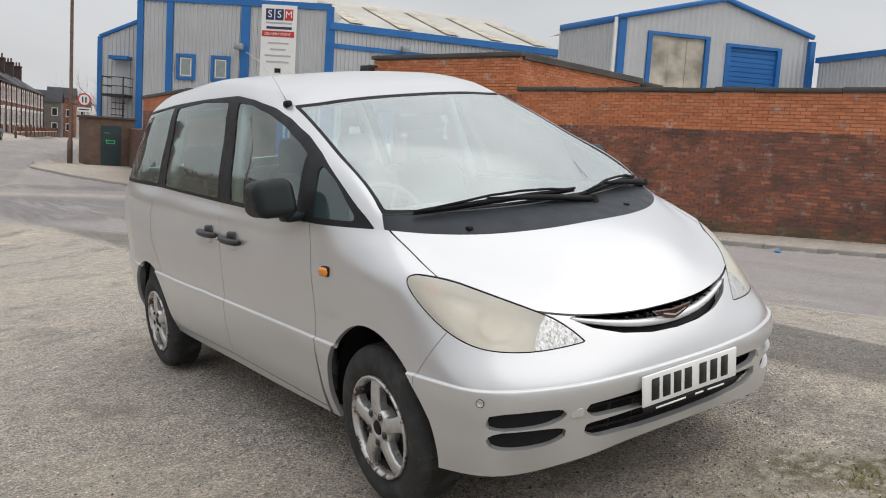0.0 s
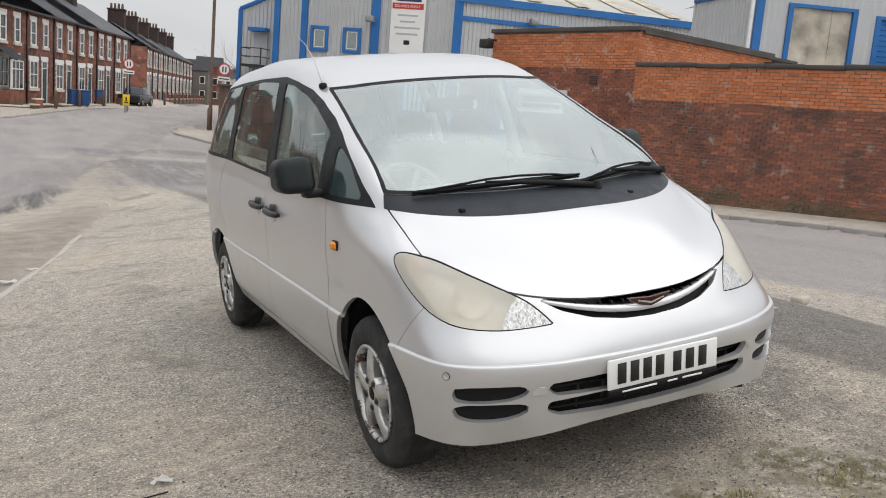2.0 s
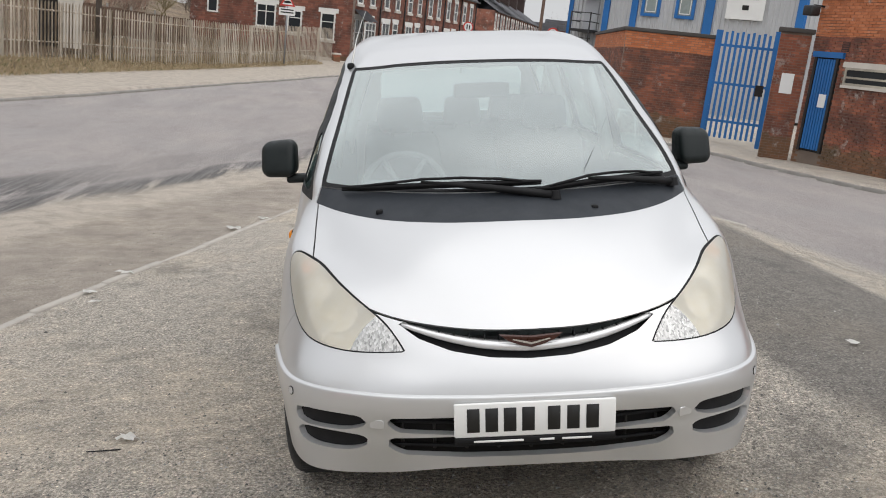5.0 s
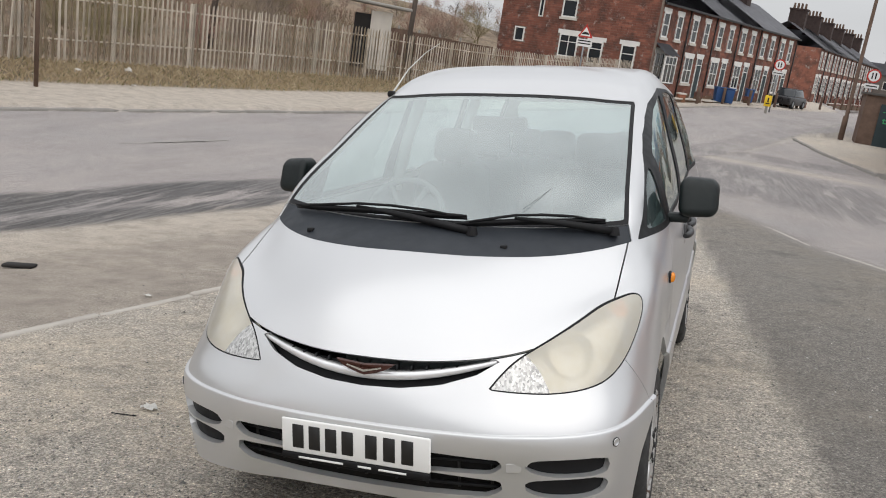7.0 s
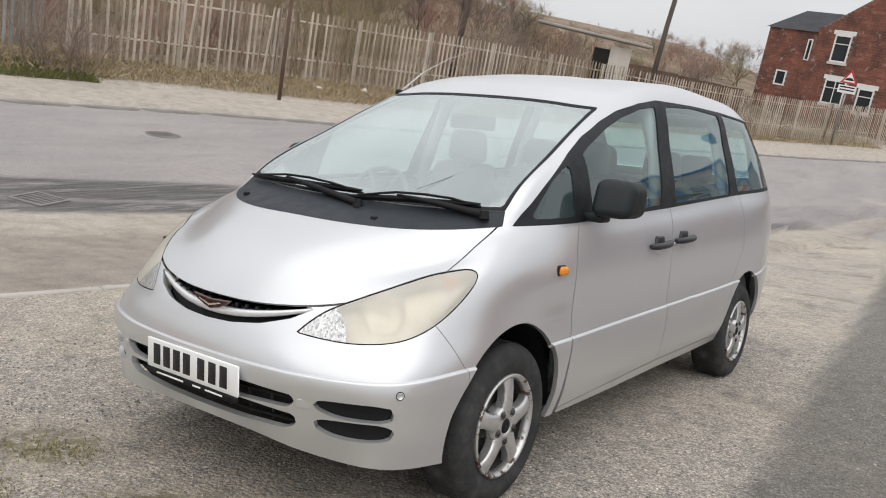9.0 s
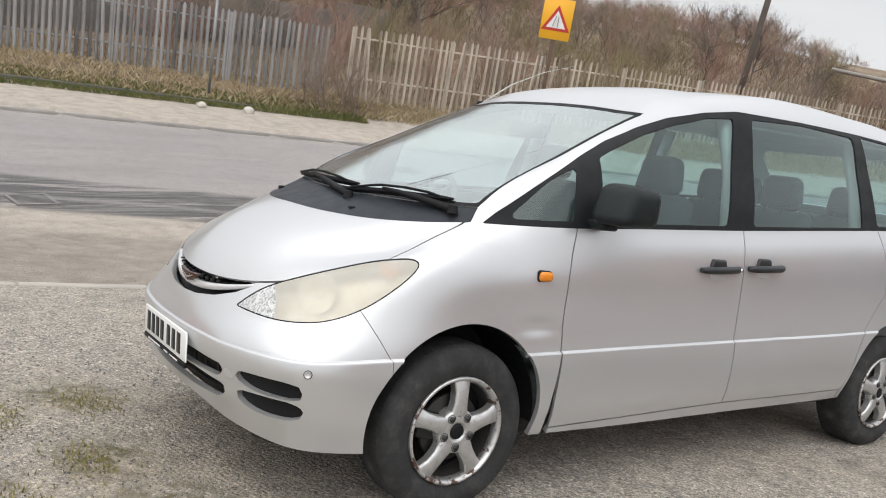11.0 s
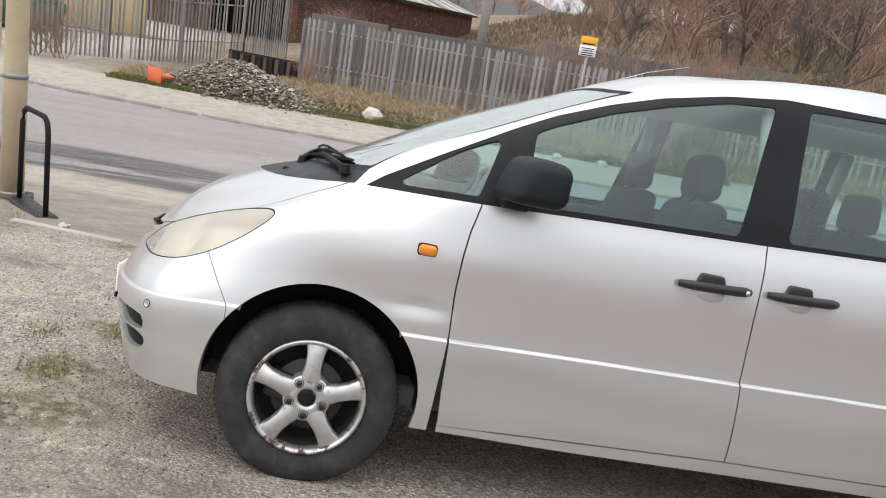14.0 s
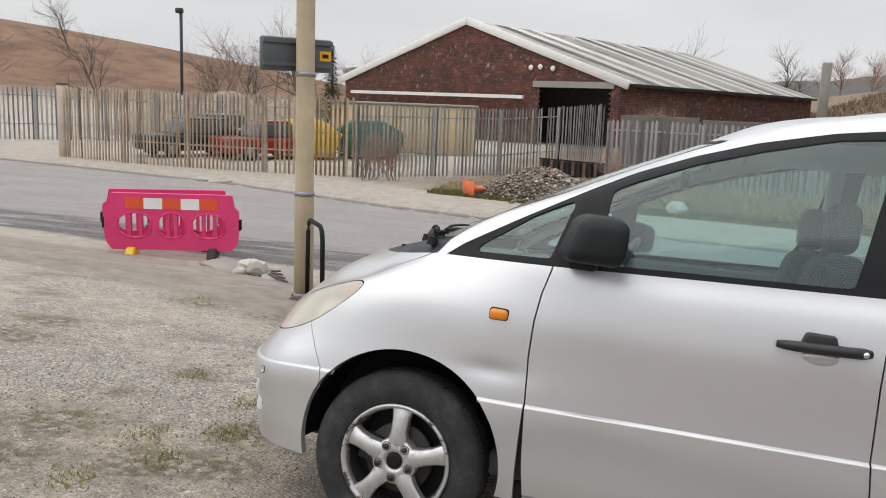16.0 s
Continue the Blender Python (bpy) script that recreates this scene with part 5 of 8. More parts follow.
def build_kerbs():
    ys = np.linspace(-28, 62, 46)
    far = [(float(far_kerb_x(y)) + .02, float(y)) for y in ys]
    stones_along("kerb_far", "kerb_stone", far, (.95, .16, .3), .055, M["kerb"], "dusty concrete kerb across the main road")
    side = [(float(side_kerb_x(y)), float(y)) for y in np.linspace(2, 42, 30)]
    stones_along("kerb_side", "kerb_stone", side, (.95, .16, .3), .08, M["kerb"], "grey concrete kerb beside the brick wall")
    edge = [(float(edging_x(y)), float(y)) for y in np.linspace(-2.1, 15, 24)]
    stones_along("edging_lot", "edging_stone", edge, (.92, .075, .12), .012, M["edging"], "worn flush concrete edging between apron and footway")
    lot = [(float(lot_edge_x(y)), float(y)) for y in np.linspace(.5, 13, 20)]
    stones_along("edging_side", "edging_stone", lot, (.92, .06, .1), .002, M["edging"], "pale worn line between apron and side road")
    verge = [(-18.2, -3.2), (-17.95, -2.0), (-17.74, -.84), (-17.36, 1.42), (-16.73, 4.22), (-16.2, 6.4)]
    stones_along("edging_verge", "edging_stone", verge, (.92, .08, .2), .09, M["dark_edging"], "dark weathered concrete edging along the grass verge")
    # worn centre dashes of the main road
    for k, y in enumerate((9.6, 24.0)):
        x = float(far_kerb_x(y)) + 3.6
        x2 = float(far_kerb_x(y + 2.4)) + 3.6
        bm = bmesh.new()
        a = [bm.verts.new((px + s, py, gz(px, py) + .006)) for px, py in ((x, y), (x2, y + 2.4)) for s in (-.035, .035)]
        bm.faces.new((a[0], a[1], a[3], a[2]))
        tagged(part("road_marking", bm, M["slab"], None), "worn white dash on the main road", "road marking", "centre dashes", "structure")
    dashes = [((.44 + .53 * k, 27.7 + 1.94 * k), (.64 + .53 * k, 28.45 + 1.94 * k)) for k in range(8)]
    for (x0, y0), (x1, y1) in dashes + [((4.75, 43.3), (7.6, 55.0)), ((7.6, 55.0), (11.1, 68.7))]:
        n = max(1, int((y1 - y0) / 1.2))
        bm = bmesh.new()
        row = [[bm.verts.new((x0 + (x1 - x0) * i / n + q, y0 + (y1 - y0) * i / n, gz(x0 + (x1 - x0) * i / n, y0 + (y1 - y0) * i / n) + .008)) for q in (-.09, .09)] for i in range(n + 1)]
        for a, b in zip(row, row[1:]):
            bm.faces.new((a[0], a[1], b[1], b[0]))
        tagged(part("road_marking", bm, M["slab"], None), "worn white line at the mouth of the side road", "road marking", "junction lines", "structure")
    # iron drain grates in the gutter
    for x, y, rz in ((-7.1, 2.75, 18), (-7.75, .1, 10)):
        grate = thing("drain_grate", "rusty iron drain grate in the gutter", "drain", (x, y, gz(x, y) + .004), rz, "gutter drains")
        bm = bmesh.new()
        for lo, hi in (((-.24, -.24, -.04), (-.20, .24, .012)), ((.20, -.24, -.04), (.24, .24, .012)), ((-.20, -.24, -.04), (.20, -.20, .012)), ((-.20, .20, -.04), (.20, .24, .012))):
            block(bm, lo, hi)
        part("frame", bm, M["grate_iron"], grate)
        for k in range(7):
            part("bar", boxed((-.165 + .052 * k, -.2, -.03), (-.145 + .052 * k, .2, .01)), M["grate_iron"], grate)


def bricks(bm_or_list, length, height, z0, depth=.018, course=.075, width=.225, gap=.011, rnd=None, skip=None, z_top=None):
    """Boxes of a brick wall in its own plane: rows of (x0, x1, z0, z1, proud)."""
    out = []
    n = int(height / course)
    for r in range(n):
        z = z0 + r * course
        x = -(width / 2 if r % 2 else 0)
        while x < length:
            a, b = max(x, 0), min(x + width - gap, length)
            if b - a > .03 and not (skip and skip((a + b) / 2, z + course / 2)):
                out.append((a, b, z, z + course - gap, depth + rnd.uniform(-.004, .004)))
            x += width
    return out


def brick_boxes(rows, m):
    """One mesh from brick rows: fronts and the four reveals."""
    verts, faces = [], []
    for a, b, z0, z1, d in rows:
        k = len(verts)
        for x, y, z in ((a, 0, z0), (b, 0, z0), (b, 0, z1), (a, 0, z1), (a, -d, z0), (b, -d, z0), (b, -d, z1), (a, -d, z1)):
            verts.append(tuple(m @ Vector((x, y, z))))
        faces += [(k + 4, k + 5, k + 6, k + 7), (k, k + 1, k + 5, k + 4), (k + 1, k + 2, k + 6, k + 5), (k + 2, k + 3, k + 7, k + 6), (k + 3, k, k + 4, k + 7)]
    return verts, faces


def plane_from(a, b, z=0.0):
    """Frame of a wall from a to b: x along it, -y out towards its right-hand side when seen from the front."""
    return Matrix.Translation((a[0], a[1], z)) @ Matrix.Rotation(math.atan2(b[1] - a[1], b[0] - a[0]), 4, "Z")


def brick_panel(name, parent, m, length, height, z0, material, seed, skip=None, course=.075, width=.225):
    rnd = random.Random(seed)
    rows = bricks(None, length, height, z0, rnd=rnd, skip=skip, course=course, width=width)
    verts, faces = brick_boxes(rows, m)
    me = bpy.data.meshes.new(name)
    me.from_pydata(verts, [], faces)
    me.materials.append(material)
    ob = tagged(new(name, me), kind="stuff")
    ob.parent = parent
    return rows


def build_wall_east():
    a, b = (11.98, 15.2), (16.9, -2.55)
    length = math.hypot(b[0] - a[0], b[1] - a[1])
    m = plane_from(a, b)
    wall = tagged(new("wall_east"), "tall old red brick boundary wall with dark stone coping", "wall", kind="structure")
    # backing of mortar, coping, and bricks that stand proud of it
    part("mortar_bed", boxed((0, 0, -.6), (length, .3, 2.9), m), M["mortar"], wall)
    for k in range(int(length / .9)):
        bm = soft_box((k * .9 + .004, -.07, 2.88), (k * .9 + .896, .37, 2.985), .015, 1)
        bmesh.ops.transform(bm, matrix=m @ Matrix.Translation((0, 0, .012 * math.sin(k * 2.3))), verts=bm.verts)
        part("coping_stone", bm, M["coping"], wall)
    rnd = random.Random(5)
    rows = bricks(None, length, 3.38, -.5, rnd=rnd)
    near = [r for r in rows if 4.6 < r[0] < 8.2 and .55 < r[2] < 1.98][:300]
    chosen = set(near)
    verts, faces = brick_boxes([r for r in rows if r not in chosen], m)
    me = bpy.data.meshes.new("brickwork")
    me.from_pydata(verts, [], faces)
    me.materials.append(M["brick"])
    tagged(new("brickwork", me), kind="stuff").parent = wall
    # shared meshes by width
    shapes = {}
    for r in near:
        w = round(r[1] - r[0], 2)
        if w not in shapes:
            vs, fs = brick_boxes([(0, w, 0, r[3] - r[2], .018)], Matrix.Identity(4))
            me = bpy.data.meshes.new("brick")
            me.from_pydata(vs, [], fs)
            me.materials.append(M["brick_piece"])
            shapes[w] = me
        share("brick", shapes[w], wall, m @ Matrix.Translation((r[0], .018 - r[4], r[2])))


def corrugated(a, b, z0, z1, material, parent, name="cladding", pitch=.25, deep=.06, slope=0.0):
    """Upright ribbed sheeting from a to b; slope: how much higher its far end is."""
    m = plane_from(a, b)
    length = math.hypot(b[0] - a[0], b[1] - a[1])
    bm = bmesh.new()
    xs = []
    k = 0.0
    while k < length:
        xs += [(k, 0), (k + pitch * .55, 0), (k + pitch * .68, -deep), (k + pitch * .87, -deep)]
        k += pitch
    xs = [(x, y) for x, y in xs if x < length] + [(length, 0)]
    prev = None
    for x, y in xs:
        pair = (bm.verts.new(m @ Vector((x, y, z0))), bm.verts.new(m @ Vector((x, y, z1 + slope * x / length))))
        if prev:
            bm.faces.new((prev[0], pair[0], pair[1], prev[1]))
        prev = pair
    return part(name, bm, material, parent)


def bar_between(a, b, size, material, parent, name, m=None):
    """A squared bar from a to b."""
    a, b = Vector(a), Vector(b)
    d = b - a
    ref = Vector((0, 0, 1)) if abs(d.normalized().z) < .95 else Vector((0, 1, 0))
    x = d.normalized()
    y = ref.cross(x).normalized()
    z = x.cross(y)
    t = Matrix((x, y, z)).transposed().to_4x4()
    t.translation = a
    if m is not None:
        t = m @ t
    bm = soft_box((0, -size[0] / 2, -size[1] / 2), (d.length, size[0] / 2, size[1] / 2), min(size) * .12, 1)
    bmesh.ops.transform(bm, matrix=t, verts=bm.verts)
    return part(name, bm, material, parent)


def frame_window(parent, m, x0, x1, z0, z1, frame, depth=.06, mullions=0, transom=None, name="window", pane="pane", sill=True, wide=.07):
    """A window on a wall frame m: casement bars, panes, and a sill."""
    w = new(name)
    w.parent = parent
    bm = bmesh.new()
    for lo, hi in (((x0, -depth, z0), (x0 + wide, .02, z1)), ((x1 - wide, -depth, z0), (x1, .02, z1)), ((x0 + wide, -depth, z0), (x1 - wide, .02, z0 + wide)), ((x0 + wide, -depth, z1 - wide), (x1 - wide, .02, z1))):
        block(bm, lo, hi, m)
    part("window_frame", bm, frame, w)
    xs = np.linspace(x0 + wide, x1 - wide, mullions + 2)
    for x in xs[1:-1]:
        part("mullion", boxed((x - .025, -depth + .01, z0 + wide), (x + .025, .01, z1 - wide), m), frame, w)
    if transom:
        part("transom", boxed((x0 + wide, -depth + .008, transom - .025), (x1 - wide, .012, transom + .025), m), frame, w)
    for p0, p1 in zip(xs, xs[1:]):
        part("pane", boxed((p0, -.022, z0 + wide), (p1, -.012, z1 - wide), m), M[pane], w)
    return w


def build_blue_warehouse():
    b = thing("warehouse", "grey ribbed-metal warehouse with bright blue corner trims", "warehouse")
    a0, a1, a2 = (9.27, 50.4), (11.1, 49.0), (19.95, 42.17)
    a3 = (35.4, 39.3)
    m = plane_from(a1, a2)
    L = math.hypot(a2[0] - a1[0], a2[1] - a1[1])
    corrugated(a1, a2, -.9, 8.75, M["clad"], b)
    corrugated((a0[0] + .25, a0[1] + .6), (a1[0] + .25, a1[1] + .6), -.9, 6.5, M["clad"], b, slope=.95)
    corrugated(a2, a3, -.6, 7.75, M["clad"], b)
    # body behind the sheeting
    body = bmesh.new()
    block(body, (0, .06, -.9), (L, 14, 8.7), m)
    part("body", body, M["clad"], b)
    m2 = plane_from(a2, a3)
    L2 = math.hypot(a3[0] - a2[0], a3[1] - a2[1])
    part("body", boxed((0.1, .08, -.6), (L2, 6, 7.6), m2), M["clad"], b)
    # blue trims
    for x, w in ((.0, .36), (1.72, .38), (6.05, .5), (L - .25, .42)):
        part("corner_trim", boxed((x, -.12, -.9), (x + w, -.02, 8.8), m), M["blue"], b)
    part("parapet_trim", boxed((0, -.14, 8.6), (L, .1, 8.95), m), M["blue"], b)
    m0 = plane_from((a0[0] + .25, a0[1] + .6), (a1[0] + .25, a1[1] + .6))
    part("corner_trim", boxed((-.12, -.1, -.9), (.16, .05, 6.5), m0), M["blue"], b)
    bar_between((0, -.06, 6.5), (2.3, -.06, 7.5), (.14, .22), M["blue"], b, "eaves_trim", m0)
    part("gutter", boxed((-.1, -.2, 7.55), (L2 + .1, .1, 7.95), m2), M["blue"], b)
    part("rail_trim", boxed((0, -.12, 6.55), (L2 * .9, -.03, 6.8), m2), M["blue"], b)
    part("corner_trim", boxed((0, -.13, -.6), (.22, -.02, 7.9), m2), M["blue"], b)
    # office windows in blue surrounds
    for x in (2.35, 4.37):
        out = m @ Matrix.Translation((0, -.06, 0))
        frame_window(b, out, x, x + 1.12, 4.25, 5.72, M["blue"], .10, 0, None, wide=.17, pane="frosted")
        frame_window(b, out @ Matrix.Translation((0, -.024, 0)), x + .24, x + .88, 4.49, 5.5, M["white_paint"], .03, 0, None, wide=.05, pane="frosted")
    # door and steel stair on the low side
    part("door", boxed((.95, -.1, 3.2), (1.85, .0, 5.2), m0), M["grey_text"], b)
    part("door_canopy", boxed((.85, -.8, 5.2), (1.95, 0, 5.4), m0), M["blue"], b)
    stair = new("stair")
    stair.parent = b
    part("landing", boxed((.7, -1.3, 3.05), (2.0, -.05, 3.2), m0), M["dark_metal"], stair)
    for k in range(11):
        part("tread", boxed((1.35, -1.3 - k * .06, 3.0 - .34 * k), (2.05, -1.05 - k * .06, 3.05 - .34 * k), m0), M["dark_metal"], stair)
    for x in (.72, 1.98):
        for z in (3.65, 4.15):
            bar_between((x, -1.3, z), (x, -.05, z), (.05, .05), M["dark_metal"], stair, "handrail", m0)
        bar_between((x, -1.3, -.8), (x, -1.3, 4.2), (.07, .07), M["dark_metal"], stair, "stair_post", m0)
    for z in (3.65, 4.15):
        bar_between((.72, -1.3, z), (1.98, -1.3, z), (.05, .05), M["dark_metal"], stair, "handrail", m0)
    # roof of old cement sheets behind the eaves
    bm = bmesh.new()
    n = 110
    top, low = [], []
    for k in range(n + 1):
        x = .15 + (L2 - .15) * k / n
        d = .06 * math.sin(k * math.pi)
        z = .07 if k % 2 else 0
        low.append(bm.verts.new(m2 @ Vector((x, .1, 7.8 + z))))
        top.append(bm.verts.new(m2 @ Vector((x, 11, 11.0 + z))))
    for k in range(n):
        bm.faces.new((low[k], low[k + 1], top[k + 1], top[k]))
    part("roof", bm, M["cement_sheet"], b, "weathered cement-sheet roof")
    for k in range(5):
        bm = bmesh.new()
        x = 1.5 + k * 3.1
        q = [bm.verts.new(m2 @ Vector((x + dx, y, 7.93 + (y - .1) * 3.2 / 10.9))) for dx, y in ((0, 1.2), (.95, 1.2), (.95, 9), (0, 9))]
        bm.faces.new(q)
        part("rooflight", bm, M["board"], b)
    # low blue door in the long side
    part("side_door", boxed((1.0, -.14, -.4), (3.6, -.03, 4.2), m2), M["blue"], b)
    # wall lamps
    for x, z, mm in ((L2 * .28, 7.0, m2), (6.1, 6.4, m)):
        lamp = new("wall_lamp")
        lamp.parent = b
        part("lamp_arm", boxed((x - .04, -.5, z - .04), (x + .04, 0, z + .04), mm), M["galv"], lamp)
        part("lamp_head", soft_box_at((x - .25, -.75, z - .32), (x + .25, -.35, z + .02), .04, mm), M["galv"], lamp)
    # business board
    sign = thing("sign_board", "tall white sign board with navy blocks and a red band", "sign")
    s0 = 7.24
    part("panel", boxed((s0, -.2, 4.45), (s0 + 2.02, -.14, 8.72), m), M["white_sheet"], sign)
    for k, mat in enumerate(("navy", "navy", "sign_red")):
        part("logo_block", boxed((s0 + .24 + k * .54, -.215, 7.88), (s0 + .72 + k * .54, -.2, 8.5), m), M[mat], sign)
    for k, ch in enumerate("SSM"):
        text_on(ch, sign, m @ Matrix.Translation((s0 + .48 + k * .54, -.219, 8.19)), .56, M["white_sheet"])
    part("band", boxed((s0 + .05, -.212, 6.95), (s0 + 1.9, -.2, 7.28), m), M["sign_red"], sign)
    text_on("DELIVERY POINT", sign, m @ Matrix.Translation((s0 + .95, -.216, 7.1)), .2, M["white_sheet"])
    part("phone_bar", boxed((s0 + .3, -.212, 7.38), (s0 + 1.75, -.2, 7.52), m), M["navy"], sign)
    for k, (z, w) in enumerate(((7.72, 1.5), (6.6, 1.2), (6.25, .9), (5.9, 1.5), (5.55, 1.3))):
        part("text_bar", boxed((s0 + 1.0 - w / 2, -.21, z - .05), (s0 + 1.0 + w / 2, -.2, z + .05), m), M["grey_text"], sign)
    part("mark", boxed((s0 + .85, -.212, 4.95), (s0 + 1.2, -.2, 5.2), m), M["dark"], sign)
    return b


def soft_box_at(lo, hi, bevel, m):
    bm = soft_box(lo, hi, bevel, 2)
    bmesh.ops.transform(bm, matrix=m, verts=bm.verts)
    return bm


def text_on(words, parent, m, size, material):
    """Raised lettering, centred, standing on a wall frame."""
    cu = bpy.data.curves.new("lettering", "FONT")
    cu.body, cu.size, cu.extrude = words, size, .003
    cu.align_x, cu.align_y = "CENTER", "CENTER"
    cu.materials.append(material)
    ob = new("lettering", cu)
    ob.parent = parent
    ob.matrix_basis = m @ Matrix.Rotation(math.pi / 2, 4, "X")
    return ob


def build_gable_shed():
    b = thing("industrial_shed", "pale ribbed-metal shed with blue trim and two tall doorways", "shed")
    l, r = (26.8, 26.3), (36.3, 22.9)
    m = plane_from(l, r)
    L = math.hypot(r[0] - l[0], r[1] - l[1])
    ez, az = 7.75, 9.0
    # gable front, cut round the two doorways
    d1, d2 = (1.45, 4.6), (5.6, 8.55)
    spans = [(0, d1[0], 0, None), (d1[0], d1[1], 7.2, None), (d1[1], d2[0], 0, None), (d2[0], d2[1], 7.0, None), (d2[1], L, 0, None)]
    top = lambda x: ez + (az - ez) * (1 - abs(x - L * .52) / (L * .52)) if x < L * .52 else ez + (az - ez) * max(0, (L - x) / (L * .48))
    for x0, x1, z0, _ in spans:
        bm = bmesh.new()
        k = x0
        prev = None
        i = 0
        while k <= x1 + 1e-6:
            y = -.03 if i % 2 else 0
            pair = (bm.verts.new(m @ Vector((k, y, z0))), bm.verts.new(m @ Vector((k, y, top(k)))))
            if prev:
                bm.faces.new((prev[0], pair[0], pair[1], prev[1]))
            prev = pair
            k += (x1 - x0) / max(2, round((x1 - x0) / .14))
            i += 1
        part("cladding", bm, M["clad"], b)
    corrugated((27.6, 31.4), l, 0, ez, M["clad"], b)
    bm = bmesh.new()
    for s in ((0, L * .52, ez, az), (L * .52, L, az, ez)):
        q = [bm.verts.new(m @ Vector(p)) for p in ((s[0], -.2, s[2] + .1), (s[1], -.2, s[3] + .1), (s[1], 9, s[3] + .1), (s[0], 9, s[2] + .1))]
        bm.faces.new(q)
    part("roof", bm, M["cement_sheet"], b)
    bar_between((-.2, -.12, ez + .02), (L * .52, -.12, az + .12), (.2, .22), M["blue"], b, "barge_trim", m)
    bar_between((L * .52, -.12, az + .12), (L + .2, -.12, ez + .02), (.2, .22), M["blue"], b, "barge_trim", m)
    part("corner_trim", boxed((-.08, -.1, 0), (.26, .1, ez), m), M["blue"], b)
    part("corner_trim", boxed((L - .05, -.3, 0), (L + .22, .1, ez - .2), m), M["blue"], b)
    bar_between((27.5, 31.2, ez), (l[0], l[1], ez), (.2, .3), M["blue"], b, "eaves_trim")
    part("downpipe", boxed((-.34, -.12, 0), (-.22, .0, ez), m), M["white_sheet"], b)
    for (x0, x1), zt, mat, name in ((d1, 7.2, "board", "boarded_door"), (d2, 7.0, "blue", "roller_door")):
        door = new(name)
        door.parent = b
        for lo, hi in (((x0 - .05, -.1, 0), (x0 + .17, .12, zt + .1)), ((x1 - .17, -.1, 0), (x1 + .05, .12, zt + .1)), ((x0 + .17, -.1, zt - .05), (x1 - .17, .12, zt + .1))):
            part("door_frame", boxed(lo, hi, m), M["blue"], door)
        if mat == "board":
            for k in range(3):
                w = (x1 - x0 - .34) / 3
                part("board", boxed((x0 + .17 + k * w + .01, .05 + .02 * (k % 2), 0), (x0 + .17 + (k + 1) * w - .01, .1, zt - .05), m), M["board"], door)
        else:
            for k in range(30):
                z0, z1 = k * zt / 30, (k + 1) * zt / 30 - .03
                part("shutter_slat", boxed((x0 + .17, .05, z0), (x1 - .17, .1, z1), m), M["blue"], door)
            part("shutter_back", boxed((x0 + .17, .1, 0), (x1 - .17, .14, zt), m), M["blue"], door)
    # lower wing
    wing = thing("shed_wing", "low ribbed-metal wing with a blue eaves trim", "shed")
    e0, e1 = (36.6, 22.4), (32.5, 10.5)
    corrugated(e0, e1, 0, 6.55, M["clad"], wing)
    part("eaves_trim", boxed((-.1, -.15, 6.55), (12.6, .2, 6.8), plane_from(e0, e1)), M["blue"], wing)
    bm = bmesh.new()
    mm = plane_from(e0, e1)
    bm.faces.new([bm.verts.new(mm @ Vector(p)) for p in ((0, -.1, 6.82), (12.6, -.1, 6.82), (12.6, 6, 7.0), (0, 6, 7.0))])
    part("roof", bm, M["cement_sheet"], wing)


